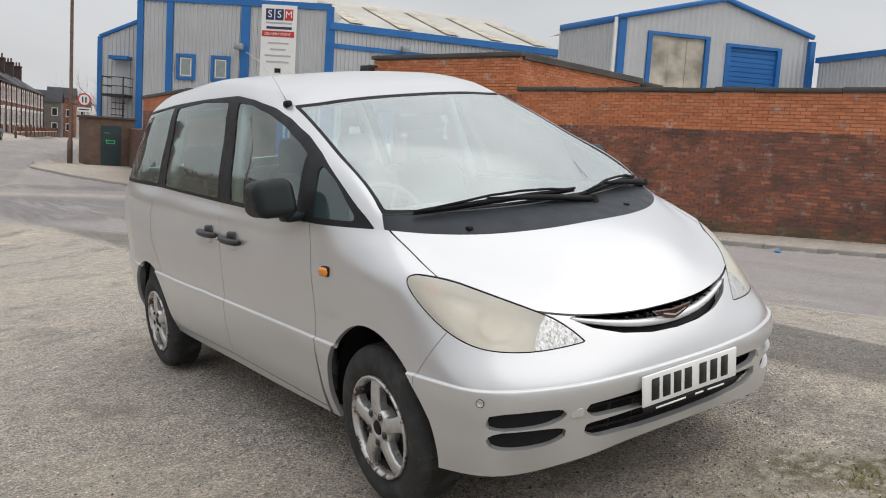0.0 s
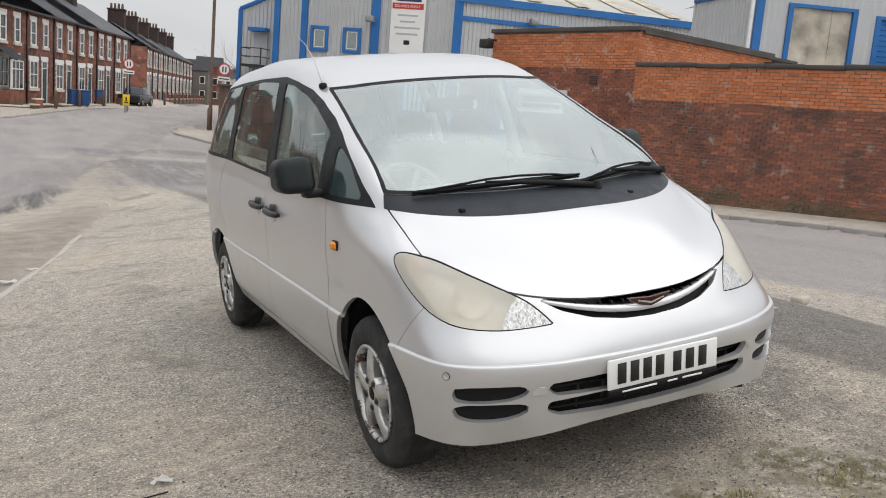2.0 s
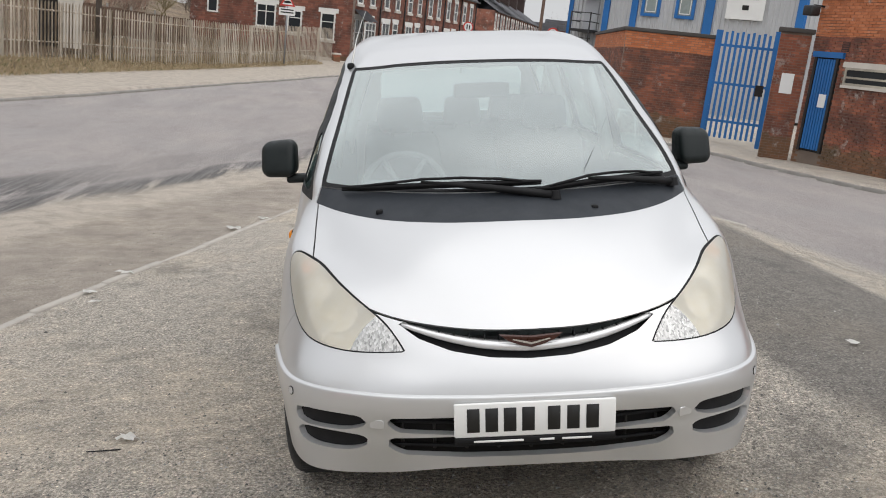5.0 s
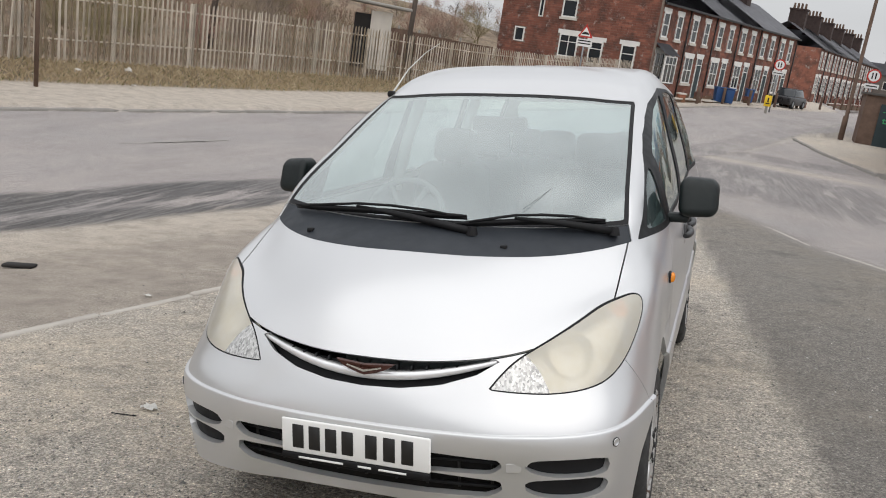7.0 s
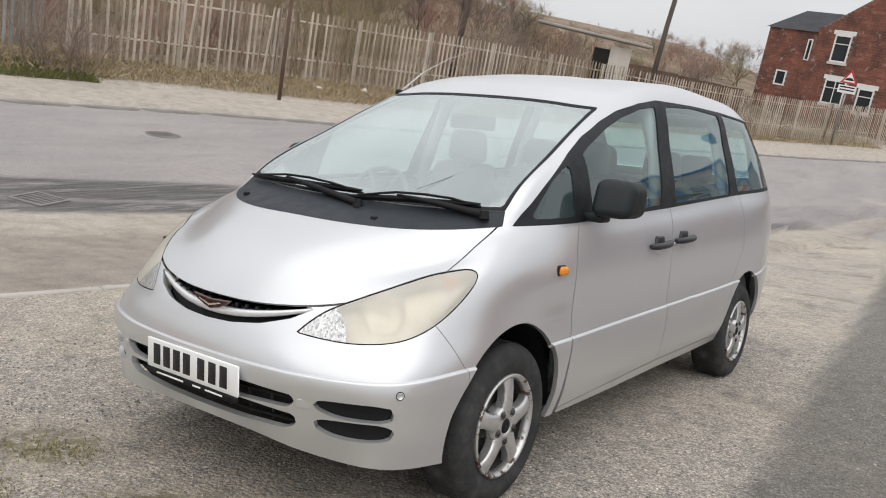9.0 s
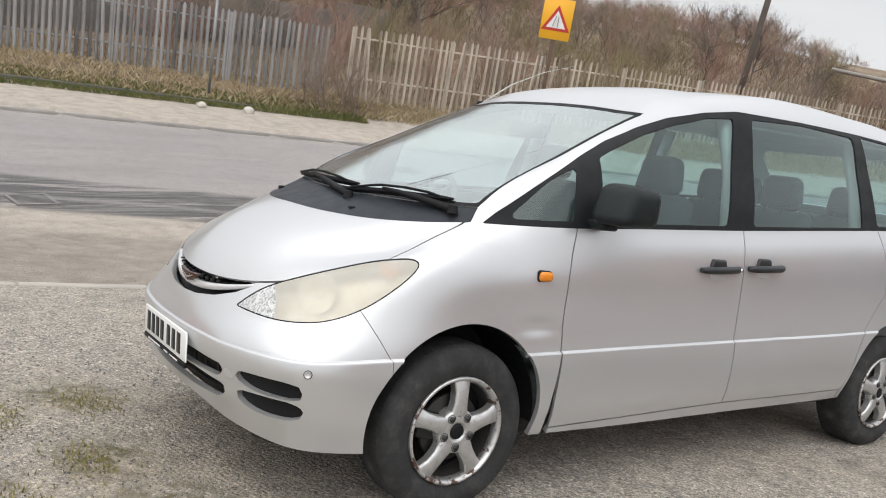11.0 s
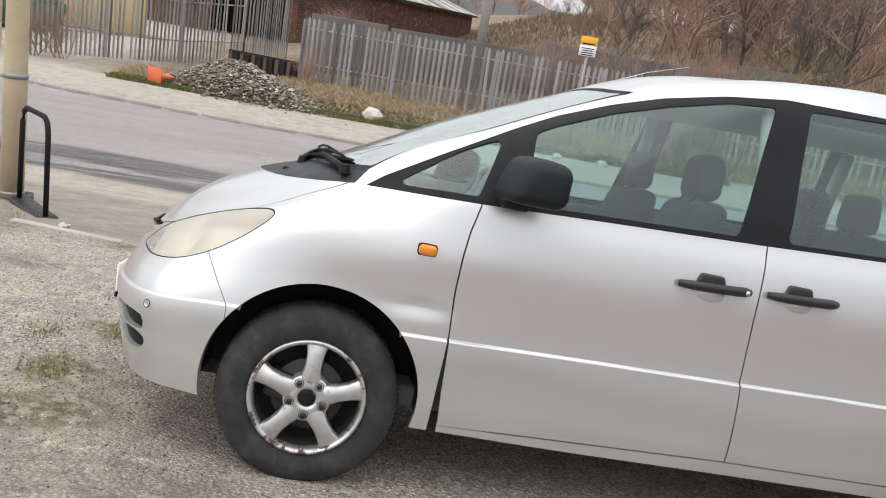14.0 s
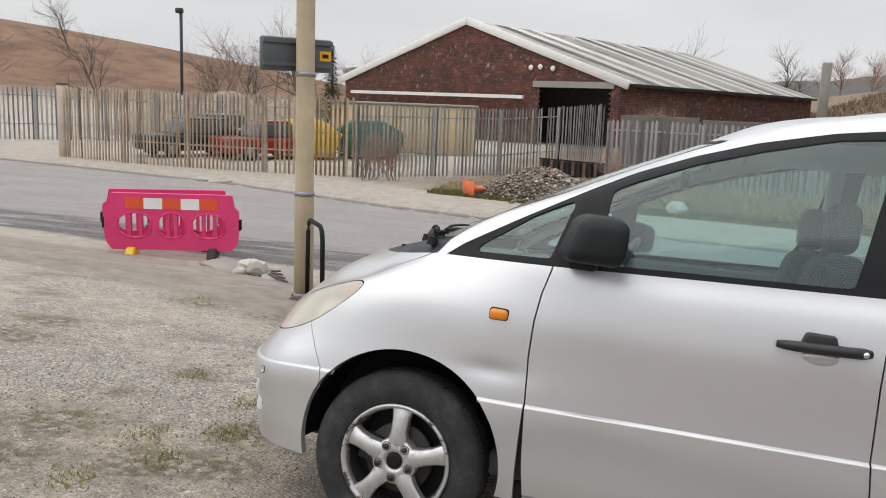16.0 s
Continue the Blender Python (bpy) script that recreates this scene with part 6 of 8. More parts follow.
def build_brick_store():
    s = thing("brick_store", "flat-roofed brick outbuilding with a blue slatted door", "outbuilding")
    a, b = (10.55, 20.35), (11.98, 15.2)
    m = plane_from(a, b)
    L = math.hypot(b[0] - a[0], b[1] - a[1])
    door = (.22, 1.05, -.25, 2.28)
    win = (1.35, 3.0, 1.6, 2.05)
    def skip(x, z):
        return (door[0] - .05 < x < door[1] + .05 and z < door[3] + .1) or (win[0] - .05 < x < win[1] + .05 and win[2] - .02 < z < win[3] + .16)
    part("mortar_bed", boxed((0, 0, -.7), (L, .28, 3.8), m), M["soot_mortar"], s)
    brick_panel("brickwork", s, m, L, 4.4, -.6, M["brick_shop"], 11, skip)
    # end wall towards the junction and the two far walls
    m2 = plane_from((a[0] + 7.0 * .963, a[1] + 7.0 * .267), a)
    part("mortar_bed", boxed((0, 0, -.7), (7.0, .28, 3.8), m2), M["soot_mortar"], s)
    brick_panel("brickwork", s, m2, 7.0, 4.4, -.6, M["brick_shop"], 12)
    m3 = plane_from(b, (b[0] + 6.7 * .963, b[1] + 6.7 * .267))
    part("mortar_bed", boxed((0, 0, -.7), (6.7, .28, 3.75), m3), M["soot_mortar"], s)
    brick_panel("brickwork", s, m3, 6.7, 1.45, 2.9 - .525, M["brick_shop"], 13)
    part("roof", boxed((-.1, .1, 3.72), (L + .1, 8.2, 3.8), m), M["coping"], s)
    for mm, n in ((m, L), (m2, 7.0), (m3, 6.7)):
        part("coping", soft_box_at((-.08, -.08, 3.78), (n + .08, .32, 3.9), .015, mm), M["coping"], s)
    d = new("door")
    d.parent = s
    # flat near-black sheet paints the shade behind the slats; no real hollow
    part("recess", boxed((door[0], -.015, door[2]), (door[1], .0, door[3]), m), M["dark"], d)
    for lo, hi in (((door[0] - .03, -.07, door[2]), (door[0] + .06, 0, door[3])), ((door[1] - .06, -.07, door[2]), (door[1] + .03, 0, door[3]))):
        part("door_frame", boxed(lo, hi, m), M["dark_metal"], d)
    part("door_lintel", boxed((door[0] - .1, -.09, door[3] - .02), (door[1] + .18, 0, door[3] + .13), m), M["blue"], d)
    for k in range(7):
        x = door[0] + .09 + k * .098
        part("door_slat", boxed((x, -.06, door[2] + .06), (x + .07, -.03, door[3] - .06), m), M["blue"], d)
    for z in (.3, 1.1, 1.95):
        part("door_rail", boxed((door[0] + .06, -.04, z), (door[1] - .06, -.018, z + .06), m), M["blue"], d)
    part("door_notice", boxed((door[0] + .42, -.075, .95), (door[0] + .68, -.062, 1.3), m), M["white_sheet"], d)
    frame_window(s, m, win[0], win[1], win[2], win[3], M["board"], .05, 0, 1.8, wide=.06)
    part("window_lintel", boxed((win[0] - .12, -.03, win[3] + .0), (win[1] + .12, .0, win[3] + .14), m), M["stone_sill"], s)
    part("window_sill", boxed((win[0] - .05, -.06, win[2] - .07), (win[1] + .05, .0, win[2]), m), M["stone_sill"], s)
    for x, z in ((1.18, 2.56), (4.0, 2.48)):
        v = new("air_brick")
        v.parent = s
        part("vent_frame", boxed((x - .13, -.024, z - .12), (x + .13, -.0, z + .12), m), M["soot_brick"], v)
        for k in range(4):
            part("vent_slat", boxed((x - .11, -.03, z - .1 + k * .055), (x + .11, -.022, z - .075 + k * .055), m), M["brick_shed"], v)
    # blown lamp brackets on the roof edge
    for x, mm in ((.1, m), (6.3, m3)):
        l = new("flood_lamp")
        l.parent = s
        part("lamp_arm", boxed((x - .03, -.35, 3.55), (x + .03, 0, 3.6), mm), M["dark_metal"], l)
        part("lamp_head", soft_box_at((x - .17, -.55, 3.3), (x + .17, -.25, 3.56), .03, mm), M["dark_metal"], l)


def palisade(name, line, height, material, label, seed, spacing=.155, base=0.0, rails=(.30, .84), pale_w=.078):
    """A steel palisade fence: posts, rails and pointed pales, each of its own."""
    f = tagged(new(name), label, "fence")
    rnd = random.Random(seed)
    bm = bmesh.new()
    w, t = pale_w / 2, .022
    prof = [(-w, .0), (-w * .5, -t), (w * .5, -t), (w, 0)]
    low = [bm.verts.new((x, y, 0)) for x, y in prof]
    top = [bm.verts.new((x, y, height - .09)) for x, y in prof]
    tip = [bm.verts.new((-w * .95, .0, height - .06)), bm.verts.new((-w * .25, -t, height)), bm.verts.new((w * .25, -t, height)), bm.verts.new((w * .95, .0, height - .06))]
    for i in range(3):
        bm.faces.new((low[i], low[i + 1], top[i + 1], top[i]))
        bm.faces.new((top[i], top[i + 1], tip[i + 1], tip[i]))
    bmesh.ops.solidify(bm, geom=bm.faces[:], thickness=.004)
    pale = mesh_of(bm, "pale", material)
    post = mesh_of(boxed((-.05, .01, -.3), (.05, .11, height - .05)), "post", material)
    pts = along(line, spacing)
    count = 0
    for x, y, a in pts:
        z = gz(x, y) + base
        lean = rnd.gauss(0, .007) + (rnd.gauss(0, .05) if rnd.random() < .03 else 0)
        m = Matrix.Translation((x, y, z)) @ Matrix.Rotation(a, 4, "Z") @ Matrix.Rotation(lean, 4, "Y") @ Matrix.Diagonal((1, 1, 1 + rnd.uniform(-.012, .012), 1))
        if rnd.random() > .015:
            share("pale", pale, f, m)
            count += 1
    posts = along(line, 2.75)
    for x, y, a in posts:
        share("post", post, f, Matrix.Translation((x, y, gz(x, y) + base)) @ Matrix.Rotation(a, 4, "Z"))
    for (x0, y0, a0), (x1, y1, a1) in zip(posts, posts[1:]):
        for k in rails:
            bar_between((x0, y0, gz(x0, y0) + base + height * k), (x1, y1, gz(x1, y1) + base + height * k), (.03, .045), material, f, "rail", Matrix.Translation((-.035 * math.sin(a0), .035 * math.cos(a0), 0)))
    return f


def build_fences():
    palisade("palisade_fence", [(-17.2, 9.2), (-16.2, 13.1), (-15.0, 18.2), (-13.6, 23.5), (-10.4, 33.5), (-4.8, 50.6)], 1.92, M["palisade"], "long weathered tan steel palisade fence behind the footway", 1, .172)
    palisade("palisade_fence", [(-21.0, -1.45), (-19.6, 1.6), (-18.4, 5.0), (-17.4, 8.6)], 1.75, M["palisade_grey"], "grey steel palisade fence on a grassy bank", 2, .148, pale_w=.086)
    palisade("palisade_fence", [(-22.3, -20.6), (-21.5, -16.5), (-21.5, -12.2), (-21.9, -9.4)], 2.5, M["palisade_brown"], "tall rusty brown palisade fence round the yard", 3, .15)
    palisade("palisade_fence", [(-21.9, -9.3), (-25.0, -6.4), (-28.5, -3.6), (-30.5, -2.6)], 2.3, M["palisade_grey"], "blue-grey palisade fence set back at the yard entrance", 4, .15)
    palisade("palisade_fence", [(-26.5, -33), (-31, -27), (-36, -21)], 2.4, M["palisade_grey"], "pale palisade fence beyond the side street", 5, .2)
    bm = soft_box((-.14, -.14, -.3), (.14, .14, 2.55), .02, 1)
    g = thing("gate_post", "stout square steel gate post by the yard fence", "gate post", (-22.5, -20.9, gz(-22.5, -20.9)))
    part("shaft", bm, M["palisade_brown"], g)
    part("cap", soft_box((-.16, -.16, 2.55), (.16, .16, 2.6), .01, 1), M["rust_post"], g)


def build_junction():
    """The brick walls, gate, kiosk, poles and signs round the side road's mouth."""
    # low wall with a broken corner
    w = tagged(new("wall_corner"), "low soot-stained brick wall with dark coping", "wall", kind="structure")
    a, b = (6.75, 25.9), (9.6, 24.9)
    m = plane_from(a, b)
    L = math.hypot(b[0] - a[0], b[1] - a[1])
    part("mortar_bed", boxed((0, 0, -1), (L, .3, 2.6), m), M["soot_mortar"], w)
    brick_panel("brickwork", w, m, L, 3.45, -.85, M["brick"], 21)
    m2 = plane_from((8.0, 36), a)
    part("mortar_bed", boxed((0, 0, -1), (10.2, .3, 2.6), m2), M["soot_mortar"], w)
    brick_panel("brickwork", w, m2, 10.2, 3.45, -.85, M["brick"], 22)
    part("coping", soft_box_at((-.05, -.07, 2.6), (L + .05, .36, 2.72), .015, m), M["coping"], w)
    part("coping", soft_box_at((-.05, -.07, 2.6), (10.2, .36, 2.72), .015, m2), M["coping"], w)
    w2 = tagged(new("wall_plinth"), "dark brick plinth wall under the warehouse", "wall", kind="structure")
    m3 = plane_from((10.0, 46.2), (8.0, 36))
    part("mortar_bed", boxed((0, 0, -1), (10.4, .3, 1.3), m3), M["soot_mortar"], w2)
    brick_panel("brickwork", w2, m3, 10.4, 2.1, -.85, M["brick_shed"], 23)
    # gate pier
    g = tagged(new("wall_pier"), "brick gate pier with a white notice", "wall", kind="structure")
    m4 = plane_from((9.75, 20.75), (10.5, 20.45))
    part("mortar_bed", boxed((0, 0, -.9), (.8, .4, 2.85), m4), M["soot_mortar"], g)
    brick_panel("brickwork", g, m4, .8, 3.6, -.8, M["brick_shop"], 24)
    part("coping", soft_box_at((-.07, -.07, 2.85), (.87, .47, 2.97), .015, m4), M["coping"], g)
    part("notice", boxed((.22, -.03, 1.2), (.55, -.018, 1.75), m4), M["white_sheet"], g)
    # blue palisade gates
    gate = thing("gate", "bright blue steel palisade gate", "gate")
    m5 = plane_from((9.55, 24.85), (11.1, 24.2))
    for k in range(10):
        bm = boxed((k * .165, -.03, -.5), (k * .165 + .08, -.01, 2.9 - .04 * (k % 2)), m5)
        part("pale", bm, M["blue"], gate)
    for z in (.0, 1.2, 2.4):
        part("gate_rail", boxed((0, -.012, z), (1.66, .03, z + .08), m5), M["blue"], gate)
    part("gate_post", boxed((-.12, -.06, -.7), (.02, .1, 2.9), m5), M["blue"], gate)
    part("gate_post", boxed((1.66, -.06, -.7), (1.8, .1, 3.0), m5), M["blue"], gate)
    part("lock_box", boxed((1.35, -.1, .95), (1.6, .0, 1.3), m5), M["dark"], gate)
    # kiosk
    k = thing("kiosk", "brown brick utility kiosk with a dark graffitied door", "kiosk")
    mk = plane_from((7.6, 45.3), (10.05, 45.15))
    part("kiosk_body", boxed((0, 0, -1), (2.45, 2.4, 1.72), mk), M["rust_post"], k)
    part("kiosk_roof", soft_box_at((-.12, -.12, 1.72), (2.57, 2.5, 1.84), .015, mk), M["coping"], k)
    part("kiosk_door", boxed((.75, -.05, -.9), (1.75, .0, 1.35), mk), M["dark_door"], k)
    for x, z, w_, h in ((.95, .55, .5, .05), (1.0, .4, .42, .05), (1.0, .42, .05, .22), (1.4, .4, .05, .2), (.9, .95, .25, .03)):
        part("spray_bar", boxed((x, -.058, z), (x + w_, -.05, z + h), mk), M["spray"], k)
    # tall lighting column
    pole = thing("lighting_column", "tall slim steel lighting column", "lamp post", (7.0, 46.2, gz(7.0, 46.2)))
    bm = bmesh.new()
    tube(bm, [(0, 0, -.2), (0, 0, 1.2), (.02, 0, 1.25), (.03, 0, 9.5), (.05, .0, 11)], [.14, .14, .1, .08, .07], 12)
    part("column", bm, M["rust_post"], pole)
    part("collar", boxed((-.35, -.05, 3.1), (.35, .05, 3.17)), M["rust_post"], pole)
    bm = bmesh.new()
    tube(bm, [(.05, 0, 11), (-.8, -.1, 11.4), (-1.8, -.2, 11.45)], .05, 8)
    part("bracket", bm, M["rust_post"], pole)
    part("lantern", soft_box((-2.5, -.4, 11.35), (-1.7, 0, 11.55), .05, 2), M["galv"], pole)
    for x, y, z, group_label in ((8.1, 48.3, 2.7, "round red-rimmed road sign on a post, with a plate below"), (3.86, 58.3, 2.75, "round red-rimmed road sign on a post by the terrace")):
        s = thing("road_sign", group_label, "road sign", (x, y, gz(x, y)), 3, "road signs")
        h = z - gz(x, y)
        bm = bmesh.new()
        tube(bm, [(0, 0, 0), (0, 0, h + .35)], .045, 10)
        part("post", bm, M["galv"], s)
        for r, d, mat, name in ((.36, .05, "sign_red", "rim"), (.28, .058, "white_sheet", "face")):
            bm = bmesh.new()
            bmesh.ops.create_cone(bm, cap_ends=True, segments=40, radius1=r, radius2=r, depth=.02, matrix=Matrix.Translation((0, -d - .02, h)) @ Matrix.Rotation(math.pi / 2, 4, "X"))
            part(name, bm, M[mat], s)
        part("mark", boxed((-.12, -.096, h - .16), (-.05, -.088, h + .16)), M["dark"], s)
        part("mark", boxed((.05, -.096, h - .16), (.12, -.088, h + .16)), M["dark"], s)
        part("plate", boxed((-.36, -.07, h - .66), (.36, -.05, h - .42)), M["white_sheet"], s)
        part("text_bar", boxed((-.28, -.078, h - .57), (.28, -.07, h - .51)), M["dark"], s)
    # triangular warning sign before the end house
    s = thing("warning_sign", "triangular road-hump warning sign with a text plate", "road sign", (-6.7, 43.5, gz(-6.7, 43.5)), 8)
    h = 3.02 - gz(-6.7, 43.5)
    bm = bmesh.new()
    tube(bm, [(0, 0, 0), (0, 0, h + .1)], .045, 10)
    part("post", bm, M["galv"], s)
    for r, d, mat, name in ((.46, .05, "sign_red", "rim"), (.31, .06, "white_sheet", "face")):
        bm = bmesh.new()
        q = [(r * math.sin(t), -d, h - .3 + r * math.cos(t)) for t in (0, 2 * math.pi / 3, 4 * math.pi / 3)]
        lo = [bm.verts.new(p) for p in q]
        hi = [bm.verts.new((p[0], p[1] - .012, p[2])) for p in q]
        bm.faces.new(hi)
        bm.faces.new(lo[::-1])
        for i in range(3):
            bm.faces.new((lo[i], lo[(i + 1) % 3], hi[(i + 1) % 3], hi[i]))
        bmesh.ops.recalc_face_normals(bm, faces=bm.faces)
        part(name, bm, M[mat], s)
    bm = bmesh.new()
    bm.faces.new([bm.verts.new((.2 * math.cos(t), -.076, h - .38 + .13 * math.sin(t))) for t in np.linspace(0, math.pi, 12)])
    part("hump_mark", bm, M["dark"], s)
    part("plate", boxed((-.42, -.06, h - 1.0), (.42, -.04, h - .62)), M["white_sheet"], s)
    for z in (-.74, -.88):
        part("text_bar", boxed((-.33, -.068, h + z), (.33, -.06, h + z + .06)), M["dark"], s)
    # small folding trestle by the wall
    t = thing("trestle", "small white metal A-frame trestle by the brick wall", "trestle", (6.95, 24.9, gz(6.95, 24.9)), -15)
    for x in (-.3, .3):
        for y in (-.25, .25):
            bm = bmesh.new()
            tube(bm, [(x * 1.25, y, 0), (x * .8, 0, .85)], .02, 6)
            part("leg", bm, M["white_paint"], t)
    part("top_bar", boxed((-.32, -.03, .83), (.32, .03, .89)), M["white_paint"], t)
    # marker post with a yellow plate
    y = thing("hydrant_marker", "yellow hydrant marker plate on a short post", "marker", (3.55, 56.4, gz(3.55, 56.4)), 5)
    part("post", boxed((-.08, -.05, 0), (.08, .05, .5)), M["slab"], y)
    part("plate", soft_box((-.22, -.09, .45), (.22, -.05, 1.15), .02, 2), M["yellow"], y)
    part("mark", boxed((-.12, -.098, .6), (.12, -.09, .68)), M["dark"], y)
    part("mark", boxed((-.04, -.098, .72), (.04, -.09, 1.0)), M["dark"], y)


def house_unit(front_w, depth, eave, ridge, stack=True):
    """A two-storey terraced house; its own frame has the street front along x, facing -y."""
    h = new("house")
    m = Matrix.Identity(4)
    holes = [(.35, 1.65, .55, 2.25), (2.3, 3.2, -.6, 2.3), (.5, 1.35, 3.15, 4.65), (2.5, 3.3, 3.15, 4.65)]
    skip = lambda x, z: any(a < x < b and c < z < d for a, b, c, d in holes)
    part("wall", boxed((0, .02, -1.2), (front_w, depth, eave)), M["brick_house"], h)
    brick_panel("brickwork", h, m, front_w, eave + 1.0, -1.0, M["brick_house"], 31, skip, .15, .45)
    bm = bmesh.new()
    q = [bm.verts.new(p) for p in ((0, -.3, eave - .05), (front_w, -.3, eave - .05), (front_w, depth / 2, ridge), (0, depth / 2, ridge), (front_w, depth + .3, eave - .05), (0, depth + .3, eave - .05))]
    bm.faces.new((q[0], q[1], q[2], q[3]))
    bm.faces.new((q[3], q[2], q[4], q[5]))
    bmesh.ops.solidify(bm, geom=bm.faces[:], thickness=.1)
    roof = part("roof", bm, M["slate"], h)
    part("gutter", boxed((0, -.34, eave - .14), (front_w, -.22, eave - .02)), M["dark_metal"], h)
    for x0, x1, z0, z1 in (holes[0], holes[2], holes[3]):
        w = frame_window(h, m, x0, x1, z0, z1, M["white_paint"], .07, 1 if x1 - x0 > 1 else 0, (z0 + z1) / 2, wide=.09)
        part("sill", boxed((x0 - .1, -.12, z0 - .16), (x1 + .1, 0, z0)), M["stone_sill"], w)
        part("lintel", boxed((x0 - .14, -.04, z1), (x1 + .14, 0, z1 + .26)), M["white_paint"], w)
    d = new("door")
    d.parent = h
    x0, x1, z0, z1 = holes[1]
    part("door_leaf", boxed((x0 + .08, -.03, z0), (x1 - .08, 0, z1 - .5)), M["dark_door"], d)
    part("fanlight", boxed((x0 + .08, -.03, z1 - .44), (x1 - .08, 0, z1 - .08)), M["pane"], d)
    for lo, hi in (((x0, -.06, z0), (x0 + .08, 0, z1)), ((x1 - .08, -.06, z0), (x1, 0, z1)), ((x0 + .08, -.06, z1 - .08), (x1 - .08, 0, z1)), ((x0 + .08, -.06, z1 - .5), (x1 - .08, 0, z1 - .44))):
        part("door_frame", boxed(lo, hi), M["white_paint"], d)
    part("lintel", boxed((x0 - .14, -.05, z1), (x1 + .14, 0, z1 + .26)), M["white_paint"], d)
    if stack:
        c = new("chimney")
        c.parent = roof
        part("chimney_shaft", boxed((front_w - .55, depth / 2 - .9, ridge - .6), (front_w + .35, depth / 2 + .9, ridge + 1.5)), M["soot_brick"], c)
        part("chimney_cap", boxed((front_w - .63, depth / 2 - .98, ridge + 1.5), (front_w + .43, depth / 2 + .98, ridge + 1.66)), M["soot_brick"], c)
        for y in (-.6, -.2, .2, .6):
            bm = bmesh.new()
            bmesh.ops.create_cone(bm, cap_ends=True, segments=10, radius1=.15, radius2=.11, depth=.6, matrix=Matrix.Translation((front_w - .1, depth / 2 + y, ridge + 1.95)))
            part("chimney_pot", bm, M["rust_post"], c)
    pipe = bmesh.new()
    tube(pipe, [(front_w - .12, -.07, -.9), (front_w - .12, -.07, eave - .1)], .05, 6)
    part("downpipe", pipe, M["dark_metal"], h)
    # front garden wall with a pier
    part("garden_wall", boxed((.0, -2.1, -1.0), (front_w - 1.2, -1.9, -.35)), M["brick_shed"], h)
    part("garden_wall_cap", boxed((-.04, -2.14, -.35), (front_w - 1.16, -1.86, -.27)), M["stone_sill"], h)
    part("pier", boxed((front_w - 1.2, -2.2, -1.0), (front_w - .85, -1.8, .2)), M["brick_shed"], h)
    return h


def build_terrace():
    a, d = Vector((-3.8, 52.0)), Vector((.361, .9326))
    yaw = math.degrees(math.atan2(d.y, d.x))
    W = 4.4
    first = tagged(house_unit(W, 8.0, 5.2, 7.6), "red-brown brick terraced house with white lintels and slate roof", "house", "terrace row")
    # fronts face the road: x runs up the street, -y looks across it
    def stand(n, extra=0.0):
        p = a + d * (n * W + extra)
        return Matrix.Translation((p.x, p.y, .15)) @ Matrix.Rotation(radians(yaw), 4, "Z")
    first.matrix_basis = stand(0)
    bare = tagged(house_unit(W, 8.0, 5.2, 7.6, False), "red-brown brick terraced house with white lintels and slate roof", "house", "terrace row")
    bare.matrix_basis = stand(1)
    for n in range(2, 6):
        copy_thing((first, bare)[n % 2], stand(n))
    for n in range(6, 17):
        p2 = Vector((9.6, 98.0)) + Vector((.26, .9656)) * ((n - 6) * W)
        copy_thing((first, bare)[n % 2], Matrix.Translation((p2.x, p2.y, .5)) @ Matrix.Rotation(math.atan2(.9656, .26), 4, "Z"))
    # blind end of the first row: gable with its own windows
    g = thing("end_house", "red brick terrace end with white lintels", "house")
    u = Vector((-d.y, d.x))
    left = a + u * 8.0
    left2 = a + u * 11.6
    m = plane_from((left.x, left.y - .35), (a.x, a.y - .35))
    # windows measured along this wall
    wins = [(1.35, 2.75, 1.28, 2.72, 1), (5.9, 6.9, .9, 2.55, 0), (1.2, 2.3, 3.75, 5.35, 0), (3.6, 4.6, 1.1, 2.5, 0)]
    skip = lambda x, z: any(x0 - .05 < x < x1 + .05 and z0 < z < z1 + .25 for x0, x1, z0, z1, _ in wins)
    bm = bmesh.new()
    pts = [(0, -1), (8.0, -1), (8.0, 5.6), (4.0, 8.25), (0, 5.6)]
    f0 = [bm.verts.new(m @ Vector((x, .02, z))) for x, z in pts]
    f1 = [bm.verts.new(m @ Vector((x, .35, z))) for x, z in pts]
    bm.faces.new(f0)
    bm.faces.new(f1[::-1])
    for i in range(5):
        bm.faces.new((f0[i], f0[(i + 1) % 5], f1[(i + 1) % 5], f1[i]))
    bmesh.ops.recalc_face_normals(bm, faces=bm.faces)
    part("gable_wall", bm, M["soot_mortar"], g)
    brick_panel("brickwork", g, m, 8.0, 9.2, -.9, M["brick_house"], 41, lambda x, z: skip(x, z) or z > 5.6 + 2.65 * (1 - abs(x - 4) / 4), .15, .45)
    for x0, x1, z0, z1, mul in wins:
        w = frame_window(g, m, x0, x1, z0, z1, M["white_paint"], .07, mul, (z0 + 2 * z1) / 3, wide=.09)
        part("sill", boxed((x0 - .1, -.1, z0 - .15), (x1 + .1, 0, z0), m), M["stone_sill"], w)
        part("lintel", boxed((x0 - .18, -.05, z1), (x1 + .18, 0, z1 + .26), m), M["white_paint"], w)
    # rear outrigger
    o = plane_from((left2.x, left2.y - .2), (left.x, left.y - .2))
    part("rear_wall", boxed((0, .02, -1), (3.6, 5, 5.4), o), M["soot_mortar"], g)
    brick_panel("brickwork", g, o, 3.6, 6.3, -.9, M["brick_house"], 42, lambda x, z: 1.3 < x < 2.1 and 1.85 < z < 2.8, .15, .45)
